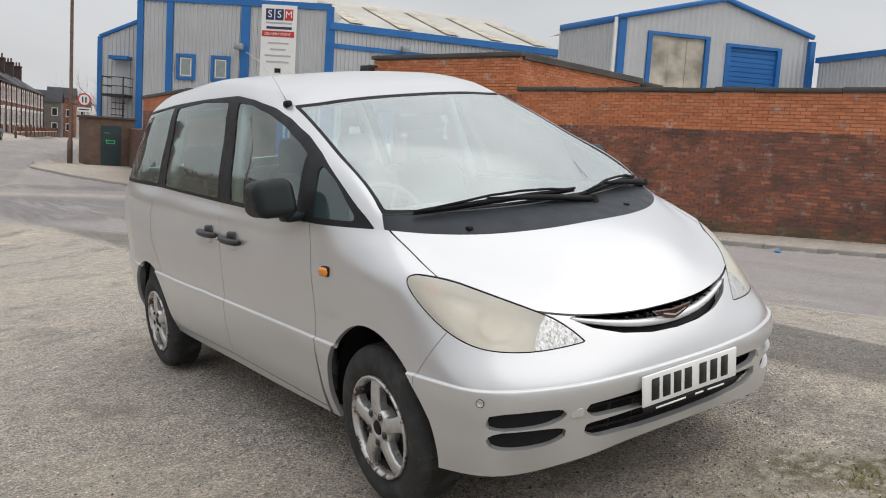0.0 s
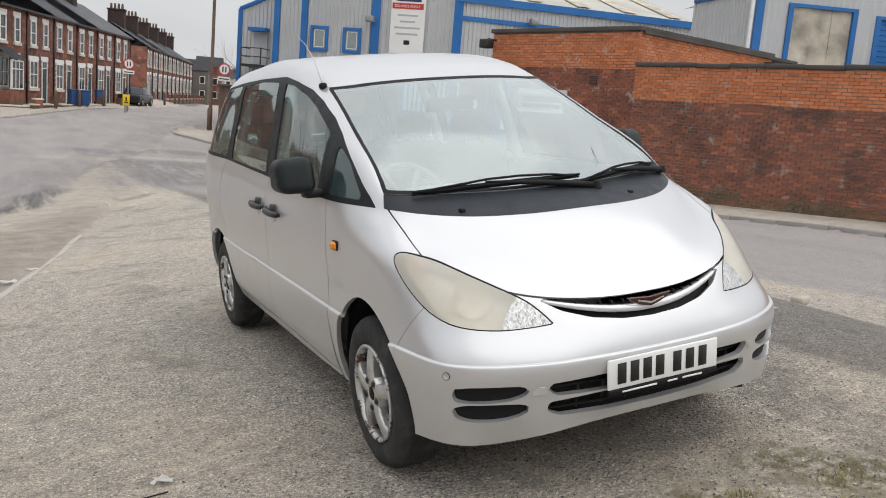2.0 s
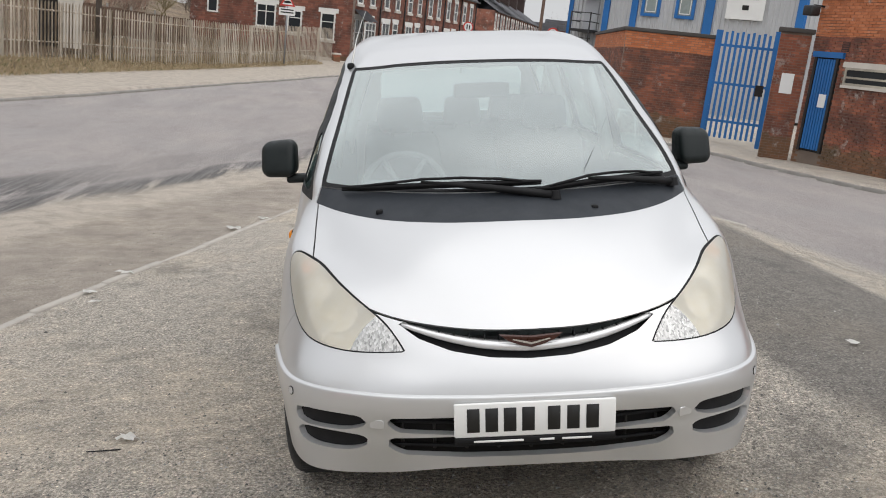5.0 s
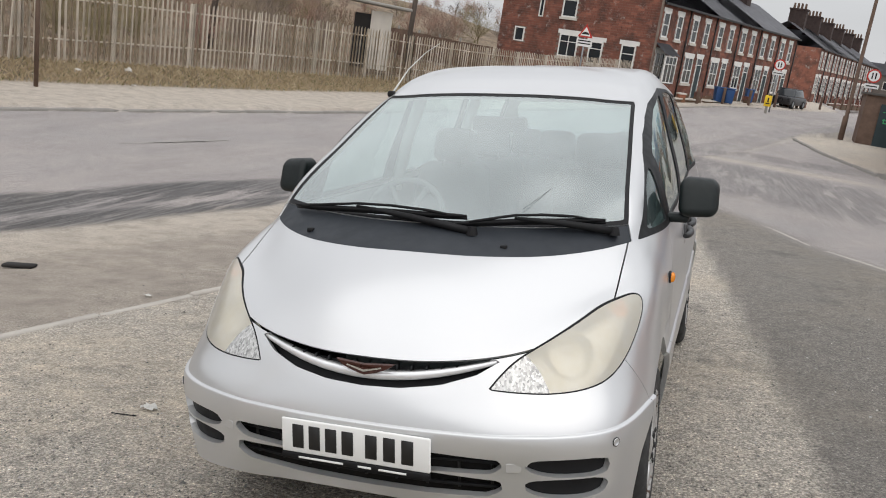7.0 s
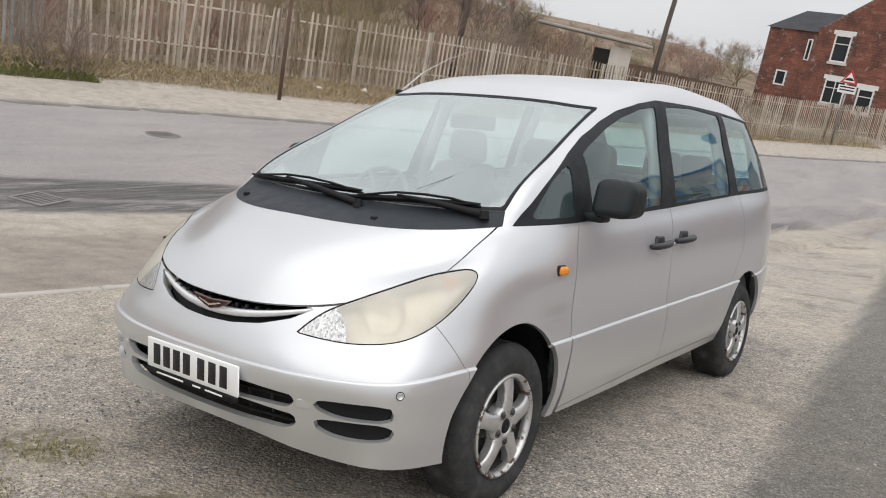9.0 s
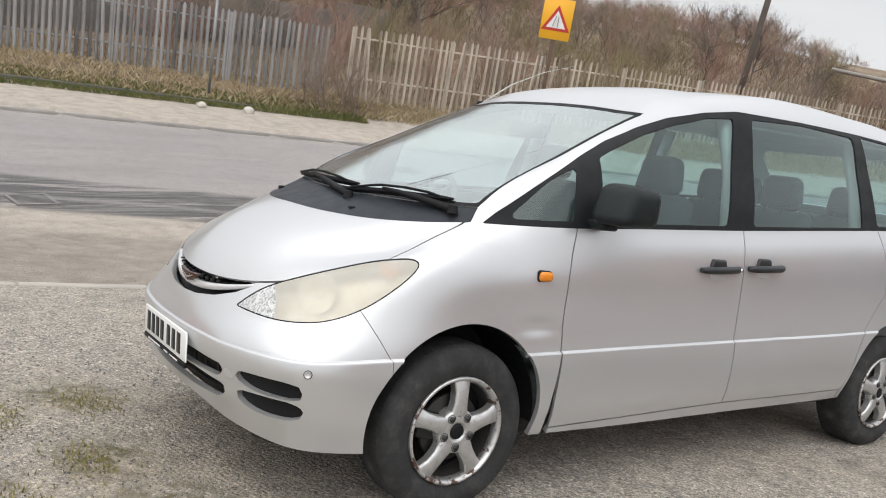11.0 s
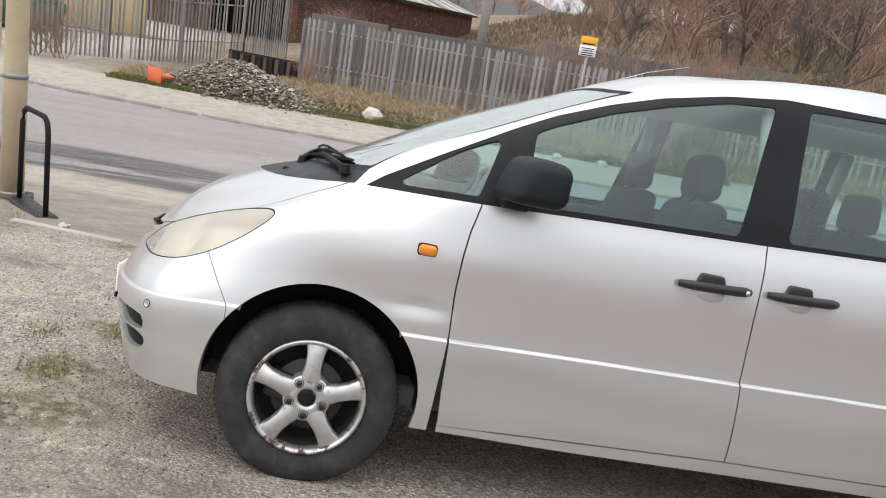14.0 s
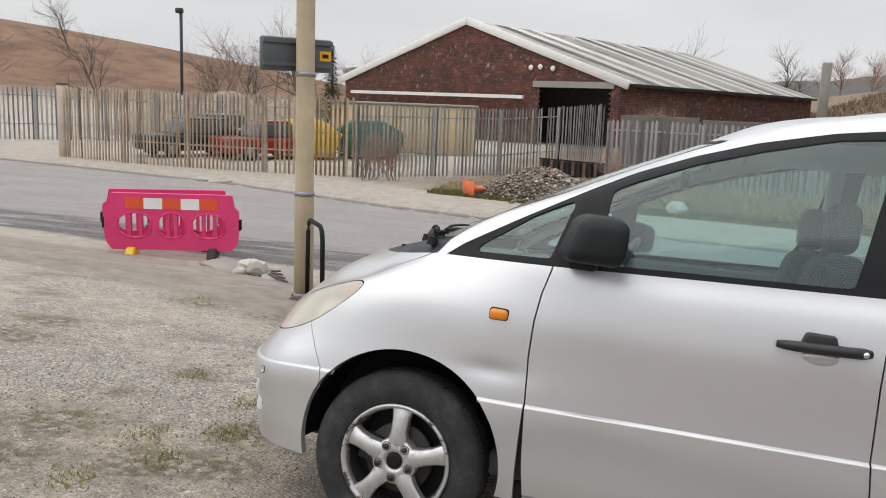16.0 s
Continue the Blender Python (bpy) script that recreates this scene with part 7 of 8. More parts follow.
    frame_window(g, o, 1.3, 2.1, 1.85, 2.8, M["white_paint"], .07, 0, None, wide=.09)
    frame_window(g, o, 3.0, 3.35, 3.6, 4.9, M["white_paint"], .07, 0, None, wide=.07)
    bm = bmesh.new()
    bm.faces.new([bm.verts.new(o @ Vector(p)) for p in ((-.2, -.15, 5.35), (3.6, -.15, 5.35), (3.6, 3.6, 6.9), (-.2, 3.6, 6.9))])
    bmesh.ops.solidify(bm, geom=bm.faces[:], thickness=.1)
    part("rear_roof", bm, M["slate"], g)
    # low garden wall with a stone cap and piers, and a slated porch
    garden = thing("garden_wall", "low orange brick garden wall with stone cap and piers", "wall")
    gm = plane_from((-4.5, 50.8), (-1.6, 52.1))
    part("brick_body", boxed((0, 0, -1.2), (3.1, .22, -.35), gm), M["brick_shop"], garden)
    part("cap", soft_box_at((-.05, -.05, -.35), (3.15, .27, -.26), .015, gm), M["stone_sill"], garden)
    for x in (-.2, 3.0):
        part("pier", boxed((x, -.1, -1.2), (x + .4, .32, .1), gm), M["brick_shop"], garden)
        part("pier_cap", soft_box_at((x - .05, -.15, .1), (x + .45, .37, .2), .02, gm), M["stone_sill"], garden)
    fm = stand(0) @ Matrix.Translation((0, 0, -.15))
    porch = new("porch")
    porch.parent = g
    part("porch_wall", boxed((.15, -.75, -1.0), (2.0, -.06, .55), fm), M["brick_house"], porch)
    frame_window(porch, fm @ Matrix.Translation((0, -.75, 0)), .25, 1.9, .6, 2.25, M["white_paint"], .07, 2, 1.75, wide=.08)
    bm = bmesh.new()
    bm.faces.new([bm.verts.new(fm @ Vector(p)) for p in ((.05, -.9, 2.3), (2.1, -.9, 2.3), (2.1, -.02, 2.95), (.05, -.02, 2.95))])
    bmesh.ops.solidify(bm, geom=bm.faces[:], thickness=.09)
    part("porch_roof", bm, M["slate"], porch)
    for x, y, w, high, mat in ((23.4, 149, 4.2, 5.6, "old_concrete"), (27.2, 158, 4.4, 6.6, "brick_house"), (31.0, 166, 5.0, 5.0, "stone_sill")):
        far = thing("far_house", "small plain house closing the end of the street", "house", (x, y, gz(x, y)), -14, "far houses")
        part("wall", boxed((-w / 2, 0, -.5), (w / 2, 6, high)), M[mat], far)
        bm = bmesh.new()
        q = [bm.verts.new(p) for p in ((-w / 2 - .2, -.2, high), (w / 2 + .2, -.2, high), (w / 2 + .2, 3, high + 1.9), (-w / 2 - .2, 3, high + 1.9), (w / 2 + .2, 6.2, high), (-w / 2 - .2, 6.2, high))]
        bm.faces.new((q[0], q[1], q[2], q[3]))
        bm.faces.new((q[3], q[2], q[4], q[5]))
        bmesh.ops.solidify(bm, geom=bm.faces[:], thickness=.12)
        part("roof", bm, M["slate"], far)
        for wx in (-w * .28, w * .28):
            for wz in (1.0, 3.4):
                frame_window(far, Matrix.Identity(4), wx - .45, wx + .45, wz, wz + 1.3, M["white_paint"], .07, 0, None, wide=.1)
    # bins and bollards
    b = thing("wheelie_bin", "blue plastic wheelie bin by a garden wall", "bin", (a.x + 4.3, a.y + 5.5, gz(a.x + 4.3, a.y + 5.5)), 20, "street bins")
    part("body", soft_box((-.29, -.35, .08), (.29, .35, .98), .04, 2, lambda c: (c.x * (.85 if c.z < .5 else 1), c.y * (.85 if c.z < .5 else 1), c.z)), M["bin_blue"], b)
    part("lid", soft_box((-.32, -.40, .98), (.32, .38, 1.06), .025, 2), M["bin_blue"], b)
    for s in (-.25, .25):
        bm = bmesh.new()
        turned(bm, [(-.03, .001), (-.03, .1), (.03, .1), (.03, .001)], 16)
        bmesh.ops.transform(bm, matrix=Matrix.Translation((s, .3, .1)), verts=bm.verts)
        part("wheel", bm, M["black"], b)
    for x, y in ((a.x + 4.95, a.y + 5.7), (a.x + 6.4, a.y + 13.5)):
        copy_thing(b, Matrix.Translation((x, y, gz(x, y))) @ Matrix.Rotation(.2, 4, "Z"))
    bol = thing("bollard", "short dark timber bollard at the kerb", "bollard", group="kerb bollards")
    part("shaft", soft_box((-.09, -.09, 0), (.09, .09, 1.05), .02, 1), M["rust_post"], bol)
    spots = [(float(far_kerb_x(y)) - .6, y) for y in (53, 57, 61, 66, 71, 77, 83, 90)]
    bol.matrix_basis = Matrix.Translation((*spots[0], gz(*spots[0])))
    for p in spots[1:]:
        copy_thing(bol, Matrix.Translation((*p, gz(*p))))


def far_car(name, label, at, rz, paint, group=""):
    c = thing(name, label, "car", at, rz, group)
    bm = soft_box((-.85, -2.1, .25), (.85, 2.1, .85), .12, 3)
    part("body", bm, M[paint], c)
    bm = soft_box((-.78, -1.0, .8), (.78, 1.75, 1.45), .14, 3, lambda q: (q.x * (.82 if q.z > 1 else 1), q.y * .72 + .15 if q.z > 1 else q.y, q.z))
    part("cabin", bm, M["pane"], c)
    part("roof", soft_box((-.6, -.5, 1.41), (.6, 1.3, 1.475), .03, 2), M[paint], c)
    for x in (-.8, .8):
        for y in (-1.3, 1.3):
            w = new("wheel")
            w.parent = c
            w.matrix_basis = Matrix.Translation((x, y, .31))
            bm = bmesh.new()
            turned(bm, [(-.1, .2), (-.1, .31), (.1, .31), (.1, .2)], 24)
            part("tyre", bm, M["tyre"], w)
            bm = bmesh.new()
            turned(bm, [(-.08, .001), (-.09, .2), (.09, .2), (.08, .001)], 24)
            part("rim", bm, M["galv"], w)
    for x in (-.6, .6):
        part("tail_light", soft_box((x - .16, 2.05, .6), (x + .16, 2.13, .76), .02, 1), M["sign_red"], c)
    return c


def build_yard():
    shed = thing("brick_workshop", "long brick workshop with a patched pale sheet roof", "workshop")
    l, r = (-58.3, -25.1), (-48.4, -3.6)
    m = plane_from(l, r)
    L = math.hypot(r[0] - l[0], r[1] - l[1])
    ez, az, D = 3.1, 6.9, 33
    door = (L * .755, L * .975, -1.2, 2.75)
    def skip(x, z):
        return z > ez + (az - ez) * (1 - abs(x - L / 2) / (L / 2)) - .1 or (door[0] < x < door[1] and z < door[3] + .35)
    bm = bmesh.new()
    top = lambda x: ez + (az - ez) * (1 - abs(x - L / 2) / (L / 2))
    for x0, x1, z0 in ((0, L / 2, -1.2), (L / 2, door[0], -1.2), (door[0], door[1], door[3]), (door[1], L, -1.2)):
        q = [bm.verts.new(m @ Vector(p)) for p in ((x0, .02, z0), (x1, .02, z0), (x1, .02, top(x1)), (x0, .02, top(x0)))]
        bm.faces.new(q)
    bmesh.ops.solidify(bm, geom=bm.faces[:], thickness=-.3)
    part("gable_wall", bm, M["soot_mortar"], shed)
    brick_panel("brickwork", shed, m, L, 8.4, -1.2, M["brick_shed"], 51, skip, .15, .45)
    part("door_lintel", boxed((door[0] - .4, -.12, door[3]), (door[1] + .2, .1, door[3] + .38), m), M["slab"], shed)
    # near-black wall and floor put the doorway's inner shade into their colour
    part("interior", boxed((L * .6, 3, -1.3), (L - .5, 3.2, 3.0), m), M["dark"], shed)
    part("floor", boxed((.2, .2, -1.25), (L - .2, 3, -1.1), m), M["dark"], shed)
    ms = plane_from(r, tuple((m @ Vector((L, D, 0)))[:2]))
    part("side_wall", boxed((0, .02, -1.2), (D, .3, ez), ms), M["soot_mortar"], shed)
    brick_panel("brickwork", shed, ms, D, 4.4, -1.2, M["brick_shed"], 52, None, .15, .45)
    for side in (0, 1):
        x0 = L / 2
        x1 = -0.5 if side else L + .5
        for k in range(23):
            bm = bmesh.new()
            y0, y1 = k * D / 23, (k + 1) * D / 23
            z1 = ez - .12
            q = [bm.verts.new(m @ Vector(p)) for p in ((x0, y0, az + .1), (x0, y1 - .03, az + .1), (x1, y1 - .03, z1 + .1), (x1, y0, z1 + .1))]
            bm.faces.new(q if side else q[::-1])
            bmesh.ops.solidify(bm, geom=bm.faces[:], thickness=.05)
            part("roof_sheet", bm, M["white_paint" if (k * 7 + side * 3) % 5 < 2 else ("slab" if (k * 5) % 7 == 3 else "cement_sheet")], shed)
    bar_between((-.6, -.12, ez - .15), (L / 2, -.12, az + .1), (.12, .5), M["white_paint"], shed, "barge_board", m)
    bar_between((L / 2, -.12, az + .1), (L + .6, -.12, ez - .15), (.12, .5), M["white_paint"], shed, "barge_board", m)
    part("gutter", boxed((0, -.5, ez - .2), (D, -.3, ez - .05), ms), M["dark"], shed)
    for x, z in ((L * .73, 3.95), (L * .76, 4.0), (L * .80, 3.9)):
        bm = bmesh.new()
        bmesh.ops.create_uvsphere(bm, u_segments=14, v_segments=8, radius=.17, matrix=m @ Matrix.Translation((x, -.15, z)) @ Matrix.Diagonal((1, .5, 1, 1)))
        part("wall_lamp", bm, M["white_paint"], shed)
    part("rail_beam", boxed((L * .05, -.6, 2.0), (L * .72, -.4, 2.22), m), M["white_paint"], shed)
    # yard clutter
    far_car("parked_car", "dark hatchback parked behind the yard fence", (-26.2, -18.0, gz(-26, -18)), 62, "car_black", "yard cars")
    far_car("parked_car", "red hatchback parked behind the yard fence", (-27.0, -15.2, gz(-27, -15.2)), 62, "car_red", "yard cars")
    far_car("parked_car", "silver-grey car deeper in the yard", (-33.5, -21.5, gz(-33, -21)), 40, "galv", "yard cars")
    far_car("street_car", "black saloon parked by the terrace", (5.6, 70, gz(5.6, 70)), -21, "car_black")
    c = thing("site_cabin", "cream steel site cabin behind the fence", "cabin", (-36.0, -12.6, -.95), 103)
    part("cabin_body", soft_box((-3.4, -1.3, .15), (3.4, 1.3, 2.35), .03, 1), M["cream"], c)
    for k in range(15):
        part("rib", boxed((-3.2 + k * .45, 1.3, .3), (-3.08 + k * .45, 1.34, 2.2)), M["cream"], c)
    part("cabin_door", boxed((2.1, 1.3, .2), (3.0, 1.36, 2.2)), M["dark_door"], c)
    part("cabin_roof", soft_box((-3.5, -1.4, 2.35), (3.5, 1.4, 2.45), .02, 1), M["slab"], c)
    for x, y, mat, label in ((-30.4, -12.3, "green_paint", "green steel skip with a hipped lid"), (-28.2, -14.2, "skip_yellow", "dented yellow skip in the yard")):
        s = thing("skip", label, "skip", (x, y, gz(x, y)), 115)
        part("tub", soft_box((-1.3, -.85, .1), (1.3, .85, 1.05), .05, 1, lambda q: (q.x * (1.2 if q.z > .5 else .9), q.y, q.z)), M[mat], s)
        part("lid", soft_box((-1.5, -.85, 1.05), (1.5, .85, 1.55), .05, 1, lambda q: (q.x * (.45 if q.z > 1.2 else 1), q.y * (.8 if q.z > 1.2 else 1), q.z)), M[mat], s)
    # old sleeper wall and rusty sheet shed on the bank
    w = tagged(new("wall_bank"), "broken grey concrete wall on the bank", "wall", kind="structure")
    for k in range(7):
        x, y = -25.5 - .9 * k * .4, -1.5 + 2.6 * k
        part("panel", soft_box_at((0, 0, -1.2), (2.5, .2, 1.1 - .12 * (k % 3)), .02, plane_from((x, y), (x - .4, y + 2.55), gz(x, y) + .75)), M["old_concrete"], w)
    # small derelict hut behind the long fence
    hut = thing("hut", "derelict white-washed hut with a sagging flat roof", "hut", (-13.6, 30.2, gz(-13.6, 30.2)), 25)
    part("block", boxed((.3, 0, .2), (1.15, .8, 2.35 - gz(-13.6, 30.2) - .2)), M["stone_sill"], hut)
    # solid near-black box painted as the dark of an open doorway
    part("door_gap", boxed((-.35, .1, .2), (.3, .8, 2.2 - gz(-13.6, 30.2) - .2)), M["dark"], hut)
    part("roof", soft_box((-2.8, -.4, 2.3 - gz(-13.6, 30.2)), (1.9, 1.8, 2.42 - gz(-13.6, 30.2)), .03, 1, lambda q: (q.x, q.y, q.z + (.25 if q.x < 0 else 0))), M["slab"], hut)
    # timber panel fence near the end house
    for k in range(5):
        x, y = -17.6 + 1.2 * k * .9, 41.5 + .35 * k
        f = thing("fence_panel", "weathered dark timber fence panel", "fence panel", (x, y, gz(x, y)), 14, "panel fence")
        part("panel", boxed((0, 0, .2), (1.8, .05, 1.5)), M["rust_post"], f)
        part("post", boxed((-.06, -.03, 0), (.04, .08, 1.75)), M["slab"], f)
    # telegraph pole
    t = thing("telegraph_pole", "leaning grey timber telegraph pole", "pole", (-14.8, 38.8, gz(-14.8, 38.8)))
    bm = bmesh.new()
    tube(bm, [(0, 0, -.2), (.15, .1, 4), (.45, .3, 9)], [.14, .12, .1], 10)
    part("shaft", bm, M["bark"], t)
    part("cross_arm", boxed((-.5, .25, 8.3), (1.3, .35, 8.42)), M["bark"], t)
    t = thing("telegraph_pole", "leaning brown timber pole behind the long fence", "pole", (-18.8, 27.3, gz(-18.8, 27.3)))
    bm = bmesh.new()
    tube(bm, [(0, 0, -.2), (.15, .2, 4), (.32, .42, 9)], [.13, .12, .11], 12)
    part("shaft", bm, M["bark"], t)
    for x, y, h in ((-60, -60, 9), (-50, -34, 8)):
        t = thing("yard_lamp", "tall dark lamp pole in the distance", "lamp post", (x, y, gz(x, y)), group="yard lamps")
        bm = bmesh.new()
        tube(bm, [(0, 0, 0), (0, 0, h)], .11, 8)
        part("column", bm, M["dark_metal"], t)
        part("lamp_head", soft_box((-.2, -.35, h - .3), (.2, .1, h + .05), .04, 1), M["dark_metal"], t)
    for x, y, h in ((-62, 9.1, 4.5),):
        t = thing("stone_post", "leaning weathered concrete post", "post", (x, y, gz(x, y)))
        part("shaft", soft_box((-.3, -.3, -.5), (.3, .3, h), .05, 1, lambda q: (q.x + (.25 if q.z > 1 else 0), q.y, q.z)), M["slab"], t)


def build_roadside():
    # pink works barriers
    for k, (x, y, rz) in enumerate(((-8.1, -6.8, 112), (-8.8, -7.35, 117))):
        b = thing("works_barrier", "pink plastic works barrier with a red and white strip", "barrier", (x, y, gz(x, y)), rz, "works barriers")
        bm = bmesh.new()
        # moulded panel with rows of tall oval openings
        outer = outline([(-.90, .14), (.90, .14), (.98, .25), (1.0, .42), (1.0, .74), (.93, .80), (.90, .98), (-.90, .98), (-.93, .80), (-1.0, .74), (-1.0, .42), (-.98, .25)], .02)
        ovals = [outline([(c - w, .42), (c - w * .6, .33), (c + w * .6, .33), (c + w, .42), (c + w, .58), (c + w * .6, .68), (c - w * .6, .68), (c - w, .58)], .01) for c, w in ((-.56, .25), (0, .20), (.56, .25))]
        slats = [c + d for c in (-.56, .56) for d in (-.085, .085)] + [-.06, .06]
        holes = [lambda u, w, o=o: np.maximum(o(u, w), np.max([.024 - np.abs(u - s) for s in slats], axis=0)) for o in ovals]
        nx, nz = 101, 45
        us, ws_ = np.linspace(-1.05, 1.05, nx), np.linspace(.1, 1.02, nz)
        U, V = np.meshgrid(us, ws_, indexing="ij")
        f = outer(U, V)
        for hfun in holes:
            f = np.maximum(f, -hfun(U, V))
        grid = np.stack([U, np.zeros_like(U), V, np.zeros_like(U), -np.ones_like(U), np.zeros_like(U), U, V], -1).reshape(-1, 8)
        faces = [(i * nz + j, (i + 1) * nz + j, (i + 1) * nz + j + 1, i * nz + j + 1) for i in range(nx - 1) for j in range(nz - 1)]
        flat = f.reshape(-1)
        inside, _ = cut((grid, faces), lambda v: flat)
        front = (inside[0] + np.array([0, -.05, 0, 0, 0, 0, 0, 0]), inside[1])
        back = (inside[0] * np.array([1, 1, 1, 1, -1, 1, 1, 1]) + np.array([0, .05, 0, 0, 0, 0, 0, 0]), [q[::-1] for q in inside[1]])
        patch_mesh("panel", [front, back], M["pink"], b, "", .05)
        for i in range(5):
            x0 = -.70 + i * .28
            part("strip_block", boxed((x0, -.058, .76), (x0 + .28, -.05, .93)), M["red_sheet" if i % 2 == 0 else "white_sheet"], b)
        for c, w in ((-.56, .25), (0, .20), (.56, .25)):
            bm = bmesh.new()
            tube(bm, [(c + (w + .03) * math.cos(q) * (1 - .12 * math.cos(2 * q) ** 2), -.05, .505 + .20 * math.sin(q)) for q in np.linspace(0, 2 * math.pi, 25)[:-1]], .014, 6, True)
            part("moulded_rim", bm, M["pink"], b)
        for x0 in (-.62, .62):
            foot = part("foot", soft_box((x0 - .07, -.28, 0), (x0 + .07, .28, .16), .03, 2, lambda q: (q.x, q.y * (.45 if q.z > .1 else 1), q.z)), M["yellow" if x0 < 0 and k == 0 else "underside"], b)
        for x0 in (-1.02, 1.02):
            part("clip", soft_box((x0 - .04, -.04, .45), (x0 + .04, .04, .62), .01, 1), M["black"], b)
    # lamp column with the back of a sign box
    pz = gz(-4.78, -2.97)
    pole = thing("lamp_column", "thick peeling tan lamp column at the apron's edge", "lamp post", (-4.78, -2.97, pz))
    bm = bmesh.new()
    tube(bm, [(0, 0, -.2), (0, 0, 1.1), (.0, 0, 1.14), (.015, 0, 4), (.03, 0, 7)], [.104, .102, .098, .094, .085], 20)
    part("column", bm, M["post_tan"], pole)
    for z in (.03, 1.12, 2.35):
        bm = bmesh.new()
        tube(bm, [(0, 0, z), (0, 0, z + .045)], .108, 20)
        part("band", bm, M["galv"], pole)
    for k in range(5):
        a = k * 1.9 + .3
        p = (.13 * math.cos(a), .13 * math.sin(a))
        part("rubble_foot", soft_box((p[0] - .06, p[1] - .05, -.02), (p[0] + .06, p[1] + .05, .05), .015, 1), M["rust_post"], pole)
    s = thing("sign_box", "dark grey road sign box strapped to the lamp column", "road sign", (-4.78, -2.97, pz), -40)
    part("box", soft_box((-.37, -.22, 2.40), (.42, -.14, 2.74), .02, 2), M["sign_grey"], s)
    for z in (2.50, 2.73):
        part("channel", boxed((-.36, -.14, z - .05), (.41, -.108, z - .01)), M["sign_grey"], s)
    part("label", boxed((-.35, -.14, 2.52), (-.22, -.134, 2.62)), M["sign_yellow"], s)
    part("mark", boxed((-.32, -.134, 2.55), (-.25, -.130, 2.59)), M["dark"], s)
    # black hoop stand
    h = thing("hoop_stand", "black bent-tube sign stand on a plate", "sign stand", (-4.3, -2.62, gz(-4.3, -2.62)), 38)
    bm = bmesh.new()
    tube(bm, [(-.33, 0, 0), (-.31, 0, .74), (-.28, 0, .83), (-.21, 0, .87), (.21, 0, .87), (.28, 0, .83), (.31, 0, .74), (.33, 0, 0)], .024, 8)
    part("hoop", bm, M["black"], h)
    part("base_plate", soft_box((-.37, -.10, 0), (.37, .10, .03), .012, 1), M["dark_metal"], h)
    # yellow-backed road narrows sign
    sz = gz(-14.3, 13.35)
    s = thing("narrows_sign", "yellow-backed road-narrows warning sign on a post", "road sign", (-14.3, 13.35, sz), 52)
    bm = bmesh.new()
    tube(bm, [(0, 0, -.1), (0, 0, 3.21 - sz)], .052, 10)
    part("post", bm, M["rust_post"], s)
    zc = 2.42 - sz
    part("backing", soft_box((-.39, -.08, zc - .51), (.39, -.05, zc + .51), .01, 1), M["sign_yellow"], s)
    for r, d, mat, name in ((.425, .085, "sign_red", "rim"), (.285, .095, "white_sheet", "face")):
        bm = bmesh.new()
        q = [(r * math.sin(t), -d, zc - .08 + r * math.cos(t)) for t in (0, 2 * math.pi / 3, 4 * math.pi / 3)]
        lo = [bm.verts.new(p) for p in q]
        hi = [bm.verts.new((p[0], p[1] - .01, p[2])) for p in q]
        bm.faces.new(hi)
        bm.faces.new(lo[::-1])
        for i in range(3):
            bm.faces.new((lo[i], lo[(i + 1) % 3], hi[(i + 1) % 3], hi[i]))
        bmesh.ops.recalc_face_normals(bm, faces=bm.faces)
        part(name, bm, M[mat], s)
    for x0, x1 in ((.035, .035), (-.075, -.02)):
        bar_between((x0 * 1.15, -.108, zc - .19), (x1 * 1.15, -.108, zc + .07), (.012, .035), M["dark"], s, "mark")
    sz = gz(-16.9, 5.4)
    s = thing("notice_sign", "small yellow and white notice on a slim post", "road sign", (-16.9, 5.4, sz), 66)
    bm = bmesh.new()
    tube(bm, [(0, 0, -.1), (0, 0, 2.01 - sz)], .034, 8)
    part("post", bm, M["galv"], s)
    zc = 1.74 - sz
    part("panel", soft_box((-.2, -.05, zc - .20), (.2, -.03, zc + .05), .006, 1), M["white_sheet"], s)
    part("heading", soft_box((-.2, -.05, zc + .05), (.2, -.03, zc + .25), .006, 1), M["sign_yellow"], s)
    for k, w_ in enumerate((.14, .15, .12, .15)):
        part("text_bar", boxed((-w_, -.056, zc - .18 + k * .05), (w_, -.05, zc - .16 + k * .05)), M["dark"], s)
    part("text_bar", boxed((-.14, -.056, zc + .07), (.14, -.05, zc + .1)), M["dark"], s)


def lump(rnd, r, flat=.7):
    """A rough stone."""
    bm = bmesh.new()
    bmesh.ops.create_icosphere(bm, subdivisions=2, radius=r)
    for v in bm.verts:
        v.co *= rnd.uniform(.78, 1.12)
        v.co.z *= flat
    return bm


